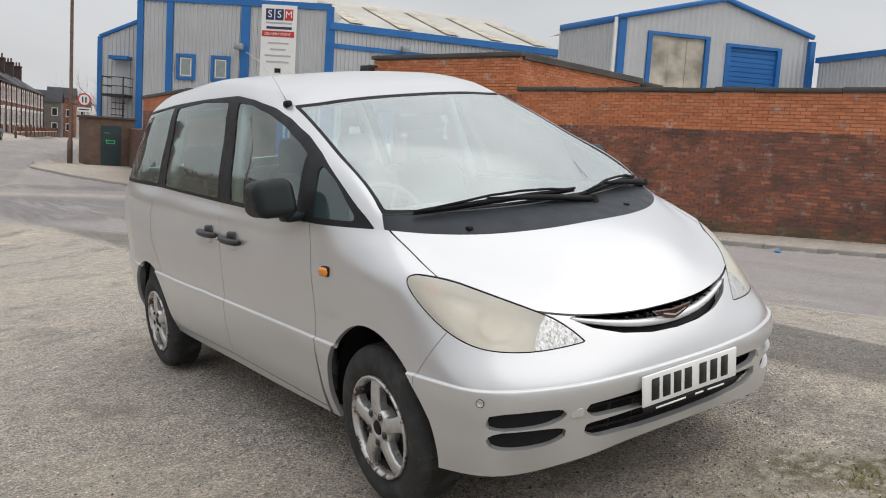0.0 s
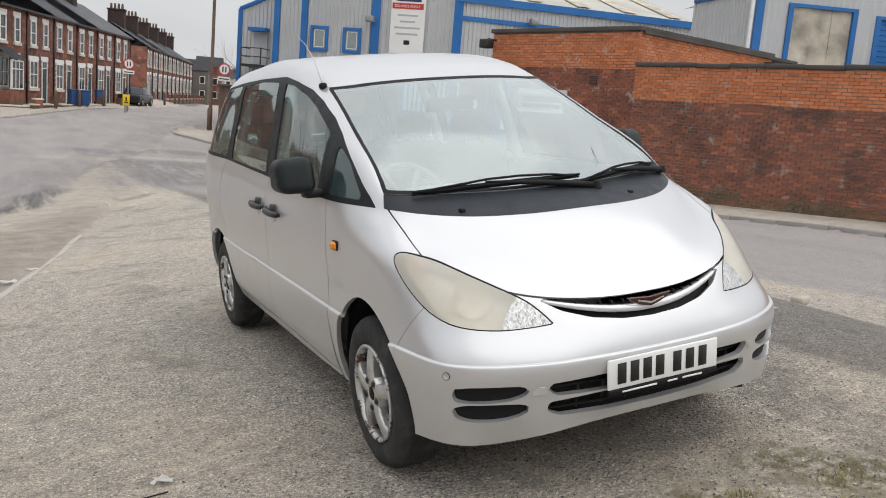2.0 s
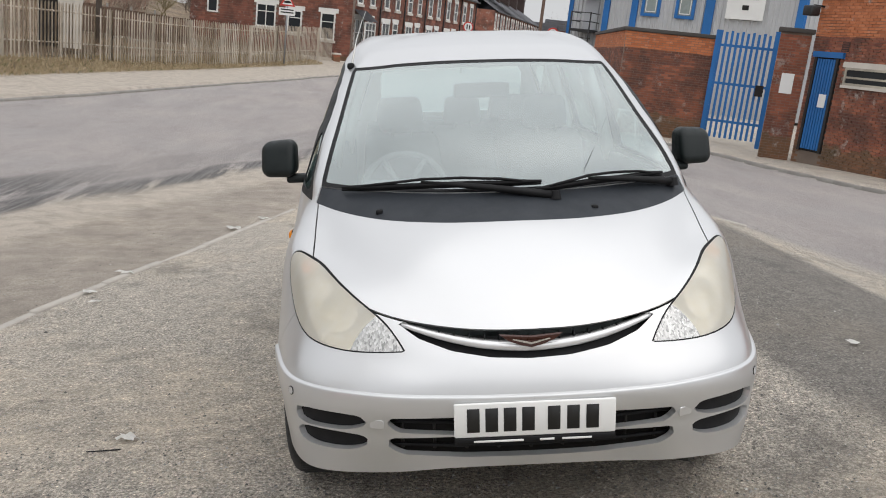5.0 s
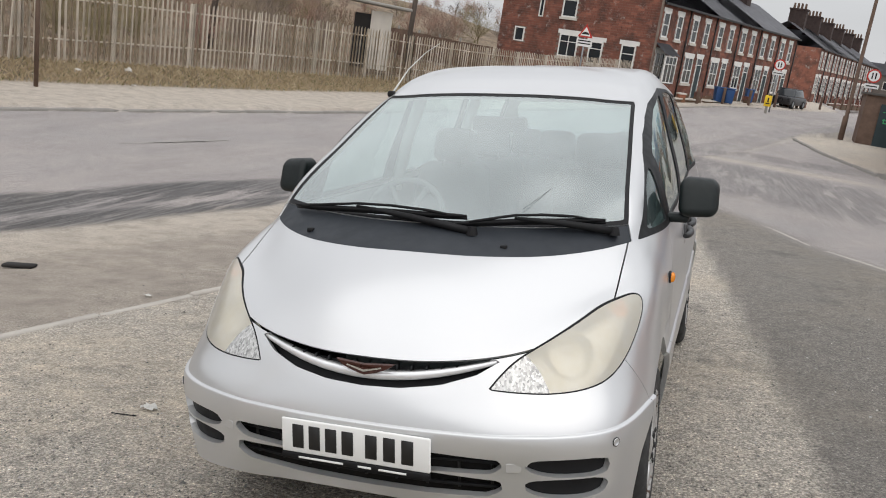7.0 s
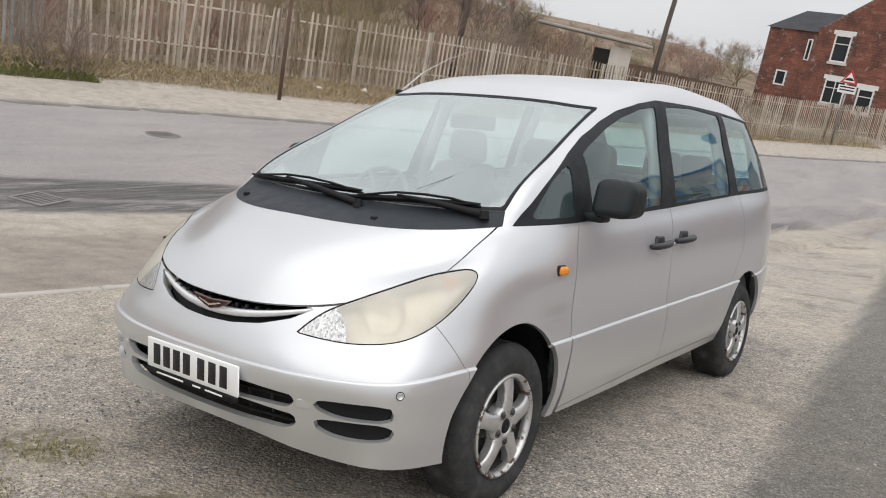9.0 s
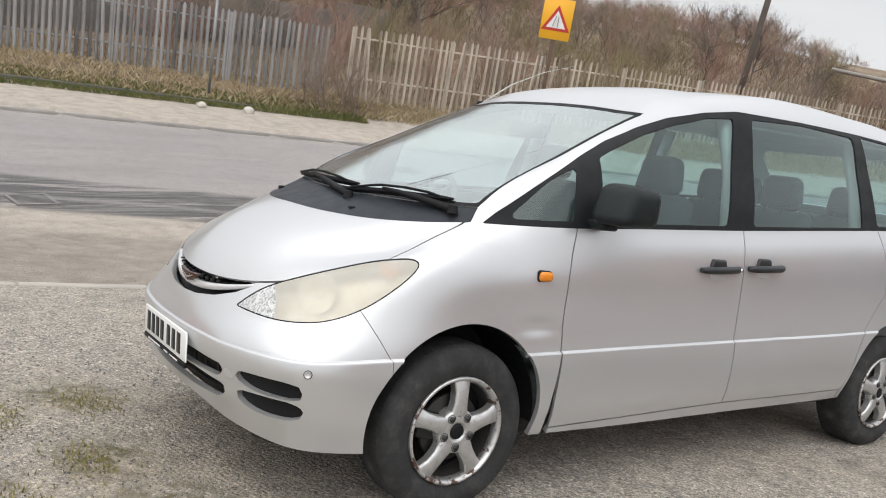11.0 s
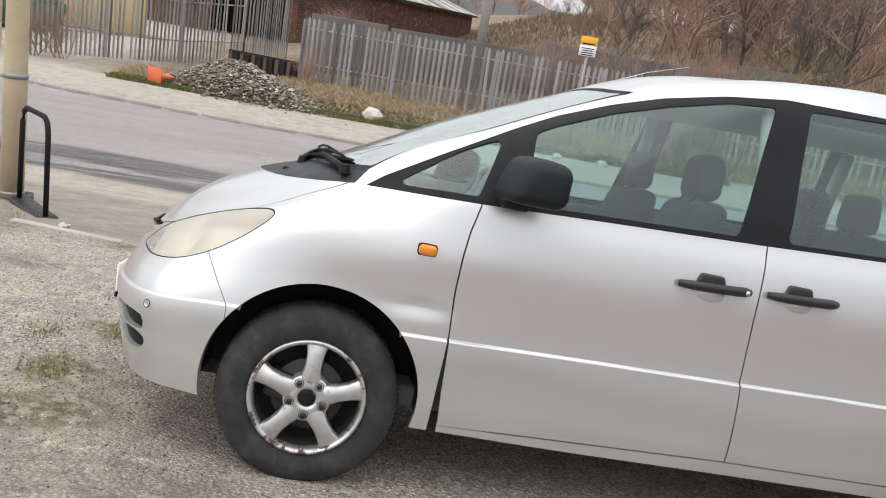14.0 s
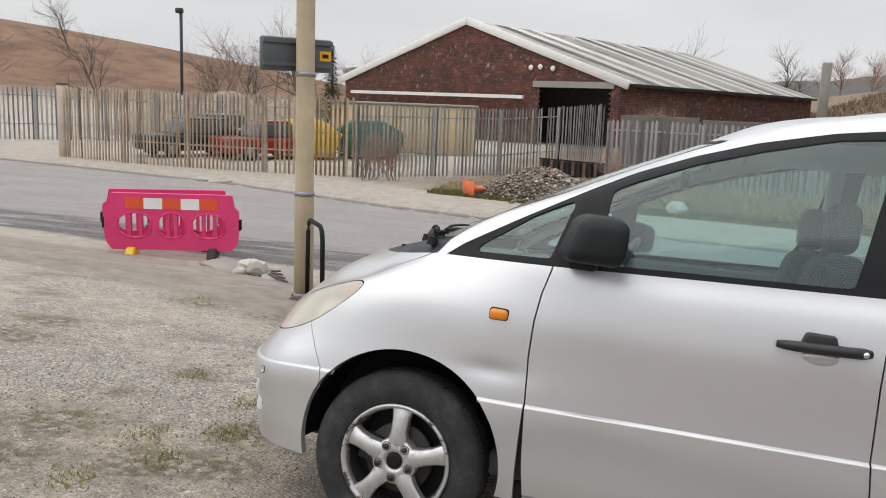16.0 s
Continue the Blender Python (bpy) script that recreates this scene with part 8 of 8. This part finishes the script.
def build_rubble():
    rnd = random.Random(8)
    # stones and slabs by the works barriers
    for x, y, r, mat in ((-7.55, -5.15, .16, "rubble"), (-7.3, -4.95, .2, "rubble"), (-7.05, -4.75, .18, "slab"), (-7.7, -5.3, .13, "rubble"), (-6.9, -4.95, .09, "rubble"), (-7.5, -4.7, .1, "rubble")):
        part_ob = part("stone", lump(rnd, r), M[mat], None)
        part_ob.matrix_basis = Matrix.Translation((x, y, gz(x, y) + r * .4))
        tagged(part_ob, "broken lump of concrete beside the works barriers", "stone", "broken stones")
    for x, y, rz, w in ((-6.95, -4.35, 30, .38), (-7.65, -5.6, 70, .3)):
        s = part("paving_slab", soft_box((-w, -.25, 0), (w, .25, .05), .01, 1), M["slab"], None)
        s.matrix_basis = pose(x, y, gz(x, y) + .01, 2, 5, rz)
        tagged(s, "loose pale paving slab lying by the dug-up footway", "slab", "loose slabs")
    for k in range(4):
        x, y = -7.35 + .13 * k, -4.85 + .1 * k
        bm = bmesh.new()
        tube(bm, [(x, y, gz(x, y) + .05), (x + .5, y + .55, gz(x, y) + .18 - .03 * k)], .014, 5)
        tagged(part("rod", bm, M["rust_post"], None), "rusty steel rod lying over the stones", "rod", "loose rods")
    # rubble heap: one heap of many stones
    verts, faces = [], []
    for k in range(5200):
        u, v_ = rnd.gauss(0, .8), rnd.gauss(0, .55)
        x, y = -18.9 + u * .5 - v_ * .9, -2.9 + u * 1.15 - v_ * .1
        hgt = .75 * math.exp(-(u * u / 1.6 + v_ * v_ / .8))
        r = rnd.uniform(.014, .046) * (1 if rnd.random() < .93 else 2.2)
        c = Vector((x, y, gz(x, y) + hgt * rnd.uniform(.7, 1)))
        n = len(verts)
        for p in ((1, 0, 0), (-.9, .2, 0), (0, 1, .1), (0, -1, 0), (.1, 0, .8), (0, 0, -.7)):
            verts.append(tuple(c + Vector(p) * r * rnd.uniform(.7, 1.2)))
        faces += [(n + a, n + b, n + d) for a, b, d in ((0, 2, 4), (2, 1, 4), (1, 3, 4), (3, 0, 4), (2, 0, 5), (1, 2, 5), (3, 1, 5), (0, 3, 5))]
    me = bpy.data.meshes.new("rubble_heap")
    me.from_pydata(verts, [], faces)
    me.materials.append(M["rubble"])
    tagged(new("rubble_heap", me), "heap of brown earth and broken rubble on the verge", "rubble heap", kind="stuff")
    cone = thing("traffic_cone", "crushed orange traffic cone lying by the rubble", "traffic cone", (-18.6, -4.75, gz(-18.6, -4.75) + .2), 140)
    bm = bmesh.new()
    turned(bm, [(-.02, .24), (0, .235), (.02, .17), (.30, .10), (.52, .05), (.54, .001)], 18)
    for v in bm.verts:
        v.co.z *= .75
    part("body", bm, M["orange_bag"], cone)
    part("base", soft_box((-.05, -.26, -.2), (-.02, .26, .22), .012, 1), M["orange_bag"], cone)
    for k, (x, y, r) in enumerate(((-17.6, .6, .28), (-15.6, 5.9, .14), (-15.9, 4.9, .12), (-14.6, 17.0, .12), (-14.9, 15.4, .1), (-14.2, 20.5, .1))):
        s = part("stone", lump(rnd, r), M["rubble"], None)
        s.matrix_basis = Matrix.Translation((x, y, gz(x, y) + r * .4))
        tagged(s, "pale stone on the grassy verge", "stone", "verge stones")
    ramp_ = thing("timber_pallet", "dark slatted timber pallet leaning at the yard entrance", "board", (-22.6, -3.6, gz(-22.6, -3.6)), 62)
    for k in range(12):
        part("stripe", boxed((k * .2, -.03, .25), (k * .2 + .1, .03, .65), Matrix.Shear("XY", 4, (0, 0))), M["dark" if k % 2 else "rust_post"], ramp_)
    part("board", boxed((-.05, .03, .2), (2.45, .07, .7)), M["dark"], ramp_)
    # litter
    for x, y, r in ((-1.63, .40, .062), (-3.3, 2.68, .045), (-2.79, 4.19, .10), (-2.69, 3.13, .06), (-2.85, 3.5, .07), (-2.08, 7.33, .09), (-2.29, 6.55, .1), (-3.75, -2.18, .09), (-15.6, 13.0, .1), (-15.0, 14.0, .08), (-13.8, 16.2, .09), (2.05, 1.25, .05), (2.35, 1.0, .04), (-.9, 1.0, .02), (8.8, 8.4, .08)):
        bm = bmesh.new()
        n = 13
        ring = [bm.verts.new((r * rnd.uniform(.35, 1.15) * math.cos(t), r * rnd.uniform(.25, .8) * math.sin(t), rnd.uniform(0, .3 * r))) for t in np.linspace(0, 2 * math.pi, n, endpoint=False)]
        mid = bm.verts.new((0, 0, .25 * r))
        for i in range(n):
            bm.faces.new((mid, ring[i], ring[(i + 1) % n]))
        bmesh.ops.solidify(bm, geom=bm.faces[:], thickness=.003)
        o = part("litter", bm, M["litter"], None)
        o.matrix_basis = Matrix.Translation((x, y, gz(x, y) + .012))
        tagged(o, "crumpled scrap of pale litter on the ground", "litter", "scattered litter")
    # manhole cover in the far lane, a dark scrap and a blue one
    cover = thing("manhole_cover", "round worn iron manhole cover in the road", "manhole", (-10.6, 7.05, gz(-10.6, 7.05) + .004))
    bm = bmesh.new()
    turned(bm, [(.0, .001), (.006, .26), (.004, .30), (-.04, .31)], 32)
    bmesh.ops.transform(bm, matrix=Matrix.Rotation(-math.pi / 2, 4, "Y"), verts=bm.verts)
    part("lid", bm, M["iron"], cover)
    for k in range(-3, 4):
        w = math.sqrt(max(.05, .25 ** 2 - (k * .07) ** 2))
        part("tread_bar", boxed((k * .07 - .012, -w, .004), (k * .07 + .012, w, .012)), M["iron"], cover)
    for x, y, size, mat, label in ((-4.9, 3.0, (.13, .045), "dark", "flat dark scrap of board on the footway"), (10.95, 6.35, (.2, .05), "scrap_blue", "blue plastic scrap in the gutter")):
        o = part("scrap", soft_box((-size[0], -size[1], 0), (size[0], size[1], .03), .01, 1, lambda q: (q.x + q.y * .4, q.y, q.z + .02 * (q.x > 0))), M[mat], None)
        o.matrix_basis = pose(x, y, gz(x, y), 3, 4, 30)
        tagged(o, label, "scrap")
    block_ = part("timber_offcut", soft_box((-.09, -.05, 0), (.09, .05, .055), .008, 1), M["board"], None)
    block_.matrix_basis = pose(3.42, 1.7, gz(3.42, 1.7), 0, 0, 24)
    tagged(block_, "short pale timber offcut lying on the tarmac", "offcut")
    bm = bmesh.new()
    tube(bm, [(-1.76, .28, gz(-1.76, .28) + .006), (-1.70, .27, gz(-1.70, .27) + .010), (-1.62, .285, gz(-1.62, .285) + .006)], .003, 6)
    tagged(part("cable_scrap", bm, M["black"], None), "short bent scrap of black cable on tarmac", "scrap")
    # loose grit over the apron, gathered in the plan near the walk
    verts, faces = [], []
    for k in range(45000):
        x, y = rnd.uniform(-3.6, 5.2), rnd.uniform(-4.6, 6.5)
        if rnd.random() < .5:
            x, y = rnd.gauss(-.6, 1.6), rnd.gauss(-1.4, 1.0)
        r = .0022 + .006 * rnd.random() ** 3 + (.008 * rnd.random() if rnd.random() < .006 else 0)
        c = Vector((x, y, gz(x, y) + r * .2))
        n = len(verts)
        for p in ((1, 0, 0), (-.6, .8, 0), (-.6, -.8, 0), (0, 0, .8)):
            verts.append(tuple(c + Vector(p) * r * rnd.uniform(.7, 1.3)))
        faces += [(n, n + 1, n + 3), (n + 1, n + 2, n + 3), (n + 2, n, n + 3)]
    me = bpy.data.meshes.new("loose_grit")
    me.from_pydata(verts, [], faces)
    me.materials.append(M["grit"])
    tagged(new("loose_grit", me), "loose grey grit and small stones on tarmac", "grit", kind="stuff")
    # moss and weeds in the tarmac
    verts, faces = [], []
    for cx, cy, s in ((-.58, -.87, .10), (-.66, -.95, .08), (-.02, -1.06, .10), (-.51, -1.23, .08), (-.86, -1.81, .09), (.07, -1.02, .08), (.3, -1.31, .09), (.51, -1.09, .08), (.75, -2.15, .16), (1.1, -1.9, .12), (.2, -2.4, .12), (2.0, -.9, .10), (1.5, -1.3, .10), (2.3, -1.8, .12), (1.2, -3.3, .2), (.9, -1.2, .08), (2.6, -.4, .08), (-3.9, -2.6, .15), (-3.8, -3.6, .15), (1.9, -2.6, .15)):
        for k in range(110):
            x, y = rnd.gauss(cx, s), rnd.gauss(cy, s * .6)
            z = gz(x, y)
            h, w = rnd.uniform(.008, .03), .004
            a = rnd.uniform(0, 6.3)
            n = len(verts)
            verts += [(x - w * math.cos(a), y - w * math.sin(a), z), (x + w * math.cos(a), y + w * math.sin(a), z), (x + rnd.gauss(0, .012), y + rnd.gauss(0, .012), z + h)]
            faces.append((n, n + 1, n + 2))
    me = bpy.data.meshes.new("moss_patches")
    me.from_pydata(verts, [], faces)
    me.materials.append(M["moss"])
    tagged(new("moss_patches", me), "thin yellow-green moss and weeds in the tarmac", "moss", kind="stuff")


def bare_tree_mesh(seed, height, spread, twigs, material, thick=.02, multi=1):
    """Trunk and limbs that fork down to fine twigs."""
    rnd = random.Random(seed)
    verts, faces = [], []

    def seg(a, b, ra, rb):
        d = (b - a)
        if d.length < 1e-4:
            return
        d = d.normalized()
        ref = Vector((0, 0, 1)) if abs(d.z) < .9 else Vector((1, 0, 0))
        u = d.cross(ref).normalized()
        w = d.cross(u)
        n = len(verts)
        for p, r in ((a, ra), (b, rb)):
            for k in range(3):
                t = 2 * math.pi * k / 3
                verts.append(tuple(p + (u * math.cos(t) + w * math.sin(t)) * r))
        for k in range(3):
            faces.append((n + k, n + (k + 1) % 3, n + 3 + (k + 1) % 3, n + 3 + k))

    def grow(p, d, length, r, level):
        steps = 3 if level < 2 else 2
        for _ in range(steps):
            d = (d + Vector((rnd.gauss(0, .13), rnd.gauss(0, .13), rnd.gauss(.05, .08)))).normalized()
            q = p + d * (length / steps)
            seg(p, q, r, r * .82)
            p, r = q, r * .82
            if level < twigs:
                for _ in range(2 if level else 3):
                    side = Vector((rnd.gauss(0, 1), rnd.gauss(0, 1), rnd.gauss(.25, .5))).normalized()
                    nd = (d * .75 + side * spread).normalized()
                    grow(p, nd, length * rnd.uniform(.5, .72), r * .6, level + 1)

    for k in range(multi):
        base = Vector((rnd.gauss(0, .12 * (multi > 1)), rnd.gauss(0, .12 * (multi > 1)), 0))
        lean = Vector((rnd.gauss(0, .12 + .25 * (multi > 1)), rnd.gauss(0, .12 + .25 * (multi > 1)), 1)).normalized()
        grow(base, lean, height * rnd.uniform(.45, .6), height * thick, 0)
    me = bpy.data.meshes.new("crown")
    me.from_pydata(verts, [], faces)
    me.materials.append(material)
    return me


def build_plants():
    rnd = random.Random(21)
    thicket = []
    trees = [bare_tree_mesh(3 + k, 7.0 + k, .75, 3, M[("twig", "bark", "bark", "twig_red")[k]], .016) for k in range(4)]
    shrubs = [bare_tree_mesh(30 + k, 2.2, .8, 2, M[("twig_red", "twig", "bud")[k]], .009, 7) for k in range(3)]

    def plant(mesh, name, label, cat, x, y, s, rz, group):
        # growth on the open flank of the bank stays low
        if 92 < math.degrees(math.atan2(y + 1, x - 3)) < 146.5 and math.hypot(x - 3, y + 1) > 30:
            tall_ = max(v.co.z for v in mesh.vertices)
            rise_ = float(np.interp(math.degrees(math.atan2(y + 1, x - 3)), (92, 108, 119, 126, 131, 139, 144, 147), (.04, .036, .026, .066, .066, .055, .058, .085)))
            s = min(s, (1.75 + math.hypot(x - 3, y + 1) * rise_ * rnd.uniform(.85, 1.25) - gz(x, y)) / tall_)
            if s < .1:
                return
        m = Matrix.Translation((x, y, gz(x, y) - .05)) @ Matrix.Rotation(rz, 4, "Z") @ Matrix.Diagonal((s, s, s, 1))
        if group == "bank trees" and math.hypot(x - 3, y + 1) > 57:
            thicket.append((mesh, m))
            return
        ob = tagged(new(name), label, cat, group)
        ob.matrix_basis = m
        c = new("crown", mesh)
        c.parent = ob

    # thicket climbing the bank
    for k in range(560):
        tall = rnd.random() < .42
        y = rnd.uniform(-2, 60) if k < 380 else rnd.uniform(40, 110)
        back = rnd.uniform(34, 90) if tall else 9 + 60 * rnd.random() ** 1.3
        x = float(far_kerb_x(y)) - 3 - back
        if math.degrees(math.atan2(y - .3, x - 3.4)) > 166.5 or (-19 < x and y > 36) or (x < -45 and y < 4):
            continue
        if tall:
            plant(trees[k % 4], "bare_tree", "leafless young tree on the scrubby bank", "tree", x, y, rnd.uniform(.55, .95), rnd.uniform(0, 6), "bank trees")
        else:
            plant(shrubs[k % 3], "bare_shrub", "leafless reddish-brown shrub on the bank", "shrub", x, y, rnd.uniform(.5, 1.0) * (1 + back / 60), rnd.uniform(0, 6), "bank shrubs")
    # low dense growth over the open flank, taller trees where the bank turns
    for k in range(330):
        a, d = radians(rnd.uniform(100, 147)), rnd.uniform(48, 118)
        x, y = 3 + d * math.cos(a), -1 + d * math.sin(a)
        if x > float(far_kerb_x(y)) - 22:
            continue
        if k % 5 < 3:
            plant(trees[k % 4], "bare_tree", "leafless young tree on the scrubby bank", "tree", x, y, .85, rnd.uniform(0, 6), "bank trees")
        else:
            plant(shrubs[k % 3], "bare_shrub", "leafless reddish-brown shrub on the bank", "shrub", x, y, 1.6, rnd.uniform(0, 6), "bank shrubs")
    for k in range(80):
        a, d = radians(rnd.uniform(147.5, 163)), rnd.uniform(42, 85)
        plant(trees[k % 4], "bare_tree", "leafless young tree on the scrubby bank", "tree", 3 + d * math.cos(a), -1 + d * math.sin(a), rnd.uniform(.65, 1.05), rnd.uniform(0, 6), "bank trees")
    for x, y, s, k in ((-16.3, 8.1, 1.05, 1), (-16.0, 8.8, .9, 1), (-20.3, -1.2, .55, 0), (-21.3, -8.6, .9, 1), (-21.6, -8.0, .9, 0), (-20.6, 10.5, 1.4, 0), (-24, 14, 1.6, 2), (-20, 22, 1.5, 2), (-22, 6, 1.3, 0), (-24.5, 9, 1.6, 1), (-21.5, 17, 1.3, 0), (-19, 30, 1.4, 1), (-18.4, 12.5, 1.2, 0), (-19.2, 15.5, 1.3, 1), (-17.8, 20, 1.1, 2), (-18.5, 26, 1.3, 0), (-17, 34, 1.2, 1)):
        plant(shrubs[k], "bare_shrub", "twiggy leafless shrub by the palisade fence", "shrub", x, y, s, x, "fence shrubs")
    # far trees by the hill, the terrace and the workshop
    for x, y, s in ((-56, -34, .75), (-58, -36.5, .7), (-54, -31, .6), (-75, -45, 1.0), (-82, -40, 1.2), (-70, -34, .8), (-95, -30, 1.0), (-62, -50, .9), (27.5, 128, 1.0), (30, 136, 1.1), (33, 150, 1.1), (-120, -20, 1.4), (-110, -5, 1.3), (-125, 12, 1.3)):
        plant(trees[int(abs(x)) % 4], "bare_tree", "leafless tree standing far off", "tree", x, y, s, x, "far trees")
    for k in range(70):
        a = rnd.uniform(-.25, 1.25)
        d = rnd.uniform(130, 210)
        x, y = -d * math.cos(a), -d * math.sin(a) * .8 + 30
        if hill_z(x, y) > 6 and rnd.random() < .6:
            continue
        plant(trees[k % 4], "bare_tree", "leafless tree on the skyline", "tree", x, y, rnd.uniform(.7, 1.2), rnd.uniform(0, 6), "skyline trees")
    conifer = tagged(new("conifer"), "dark green conifer beside the brick workshop", "tree")
    conifer.matrix_basis = Matrix.Translation((-51.5, -23.25, gz(-51.5, -23.25)))
    bm = bmesh.new()
    tube(bm, [(0, 0, -.1), (.03, 0, 3), (0, .04, 5.9)], [.14, .09, .02], 8)
    part("trunk", bm, M["bark"], conifer)
    verts, faces = [], []
    for k in range(2600):
        h = 5.9 - 5.2 * rnd.random() ** .7
        reach = (5.95 - h) * .27 * (.55 + .45 * math.sin(h * 9) ** 2)
        a, q = rnd.uniform(0, 6.3), reach * rnd.random() ** .45
        x, y = q * math.cos(a), q * math.sin(a)
        w, long = rnd.uniform(.03, .06), rnd.uniform(.12, .3)
        n = len(verts)
        verts += [(x - w * math.sin(a), y + w * math.cos(a), h), (x + w * math.sin(a), y - w * math.cos(a), h), (x + long * math.cos(a), y + long * math.sin(a), h - long * rnd.uniform(.1, .7))]
        faces.append((n, n + 1, n + 2))
    me = bpy.data.meshes.new("crown")
    me.from_pydata(verts, [], faces)
    me.materials.append(M["needles"])
    new("crown", me).parent = conifer
    for x, y, w, h in ((-38.1, -27.0, 3.0, 2.3), (-39.5, -24.2, 2.8, 2.5), (-41.0, -21.8, 2.4, 2.2)):
        bm = bmesh.new()
        rows = [[bm.verts.new((w * f * math.cos(a) * rnd.uniform(.85, 1.15), w * f * math.sin(a) * rnd.uniform(.85, 1.15), h * (1 - f ** 2.2) + rnd.uniform(-.12, .12))) for a in np.linspace(0, 2 * math.pi, 26, endpoint=False)] for f in (.06, .2, .35, .5, .65, .8, 1.02)]
        bm.faces.new(rows[0])
        for p, q in zip(rows, rows[1:]):
            for i in range(26):
                bm.faces.new((p[i], q[i], q[(i + 1) % 26], p[(i + 1) % 26]))
        heap = part("earth_mound", bm, M["rubble"], None)
        heap.matrix_basis = Matrix.Translation((x, y, gz(x, y)))
        tagged(heap, "mound of grey-brown earth behind the yard fence", "earth mound", "earth mounds")
    # the far wood, past counting
    verts, faces, slots = [], [], []
    kinds = [M["twig"], M["bark"], M["twig_red"]]
    for mesh, m in thicket:
        n = len(verts)
        verts += [tuple(m @ v.co) for v in mesh.vertices]
        faces += [tuple(i + n for i in f.vertices) for f in mesh.polygons]
        slots += [kinds.index(mesh.materials[0])] * len(mesh.polygons)
    me = bpy.data.meshes.new("bare_wood")
    me.from_pydata(verts, [], faces)
    for k in kinds:
        me.materials.append(k)
    me.polygons.foreach_set("material_index", slots)
    tagged(new("bare_wood", me), "leafless brown wood over the far bank", "wood", kind="stuff")
    # wooded ridge on the horizon
    bm = bmesh.new()
    rows = []
    for k in range(121):
        a = radians(128 + 75 * k / 120)
        top = 15 + 2 * math.sin(k * .21) + 1.0 * math.sin(k * .67 + 1) + rnd.uniform(-.8, .8)
        rows.append([bm.verts.new(((380 + d) * math.cos(a), (380 + d) * math.sin(a), h * top + (rnd.uniform(-.9, .9) if 0 < h else -3))) for d, h in ((-70, 0), (-40, .45), (-15, .85), (0, 1), (40, .9), (120, 0))])
    for p, q in zip(rows, rows[1:]):
        for i in range(5):
            bm.faces.new((p[i], q[i], q[i + 1], p[i + 1]))
    bmesh.ops.recalc_face_normals(bm, faces=bm.faces)
    tagged(part("backdrop_ridge", bm, M["far_wood"], None), "distant dark wooded ridge on the skyline", "ridge", kind="structure")
    # dead grass, bramble and green verge as one growth each
    for name, mat, spots, h, label in (
            ("dry_grass", "straw", [(-4.2, -1.0, 9.2, 60, 16000), (-9.0, -4.2, 50, 10, 20000)], .17, "tangled straw-coloured dead grass along the fence"),
            ("green_grass", "grass", [(-3.4, -1.5, 9, 60, 24000)], .11, "short green verge grass beside the footway")):
        verts, faces = [], []
        for back0, back1, y0, y1, n in spots:
            for _ in range(n):
                y = rnd.uniform(-6, 9.5) if (y0 == 9.2 or y0 == 9) and rnd.random() < .7 else rnd.uniform(8, 48)
                t = rnd.random() ** 1.3
                off = (2.7 + 1.2 * t) if name == "green_grass" else (3.2 + 2.8 * rnd.random())
                if y > 9:
                    off = 3.15 + 1.7 * rnd.random()
                x = float(far_kerb_x(y)) - off
                z = gz(x, y)
                a = rnd.uniform(0, 6.3)
                hh = h * rnd.uniform(.35, 1.1) * (1 if y < 10 else .8)
                w = .009
                k = len(verts)
                bx, by = rnd.gauss(0, hh * .55), rnd.gauss(0, hh * .55)
                verts += [(x - w * math.cos(a), y - w * math.sin(a), z), (x + w * math.cos(a), y + w * math.sin(a), z), (x + bx * .4, y + by * .4, z + hh * .7), (x + bx, y + by, z + hh)]
                faces += [(k, k + 1, k + 2), (k + 1, k + 3, k + 2)]
        me = bpy.data.meshes.new(name)
        me.from_pydata(verts, [], faces)
        me.materials.append(M[mat])
        tagged(new(name, me), label, "grass", kind="stuff")
    # bracken over the bank
    verts, faces = [], []
    for _ in range(90000):
        y = rnd.uniform(-1, 60)
        back = 2.4 + 70 * rnd.random() ** 1.4
        x = float(far_kerb_x(y)) - 3.4 - back
        z = gz(x, y)
        hh = rnd.uniform(.12, .60)
        a = rnd.uniform(0, 6.3)
        w = .006 + back * .0006
        k = len(verts)
        bx, by = rnd.gauss(0, .22), rnd.gauss(0, .22)
        verts += [(x - w * math.cos(a), y - w * math.sin(a), z), (x + w * math.cos(a), y + w * math.sin(a), z), (x + bx, y + by, z + hh)]
        faces.append((k, k + 1, k + 2))
    me = bpy.data.meshes.new("dead_bracken")
    me.from_pydata(verts, [], faces)
    me.materials.append(M["bracken"])
    tagged(new("dead_bracken", me), "brown dead bracken and bramble over the bank", "undergrowth", kind="stuff")


build_ground()
build_car()
build_kerbs()
build_blue_warehouse()
build_gable_shed()
build_brick_store()
build_junction()
build_terrace()
build_yard()
build_roadside()
build_rubble()
build_plants()
build_fences()
build_wall_east()
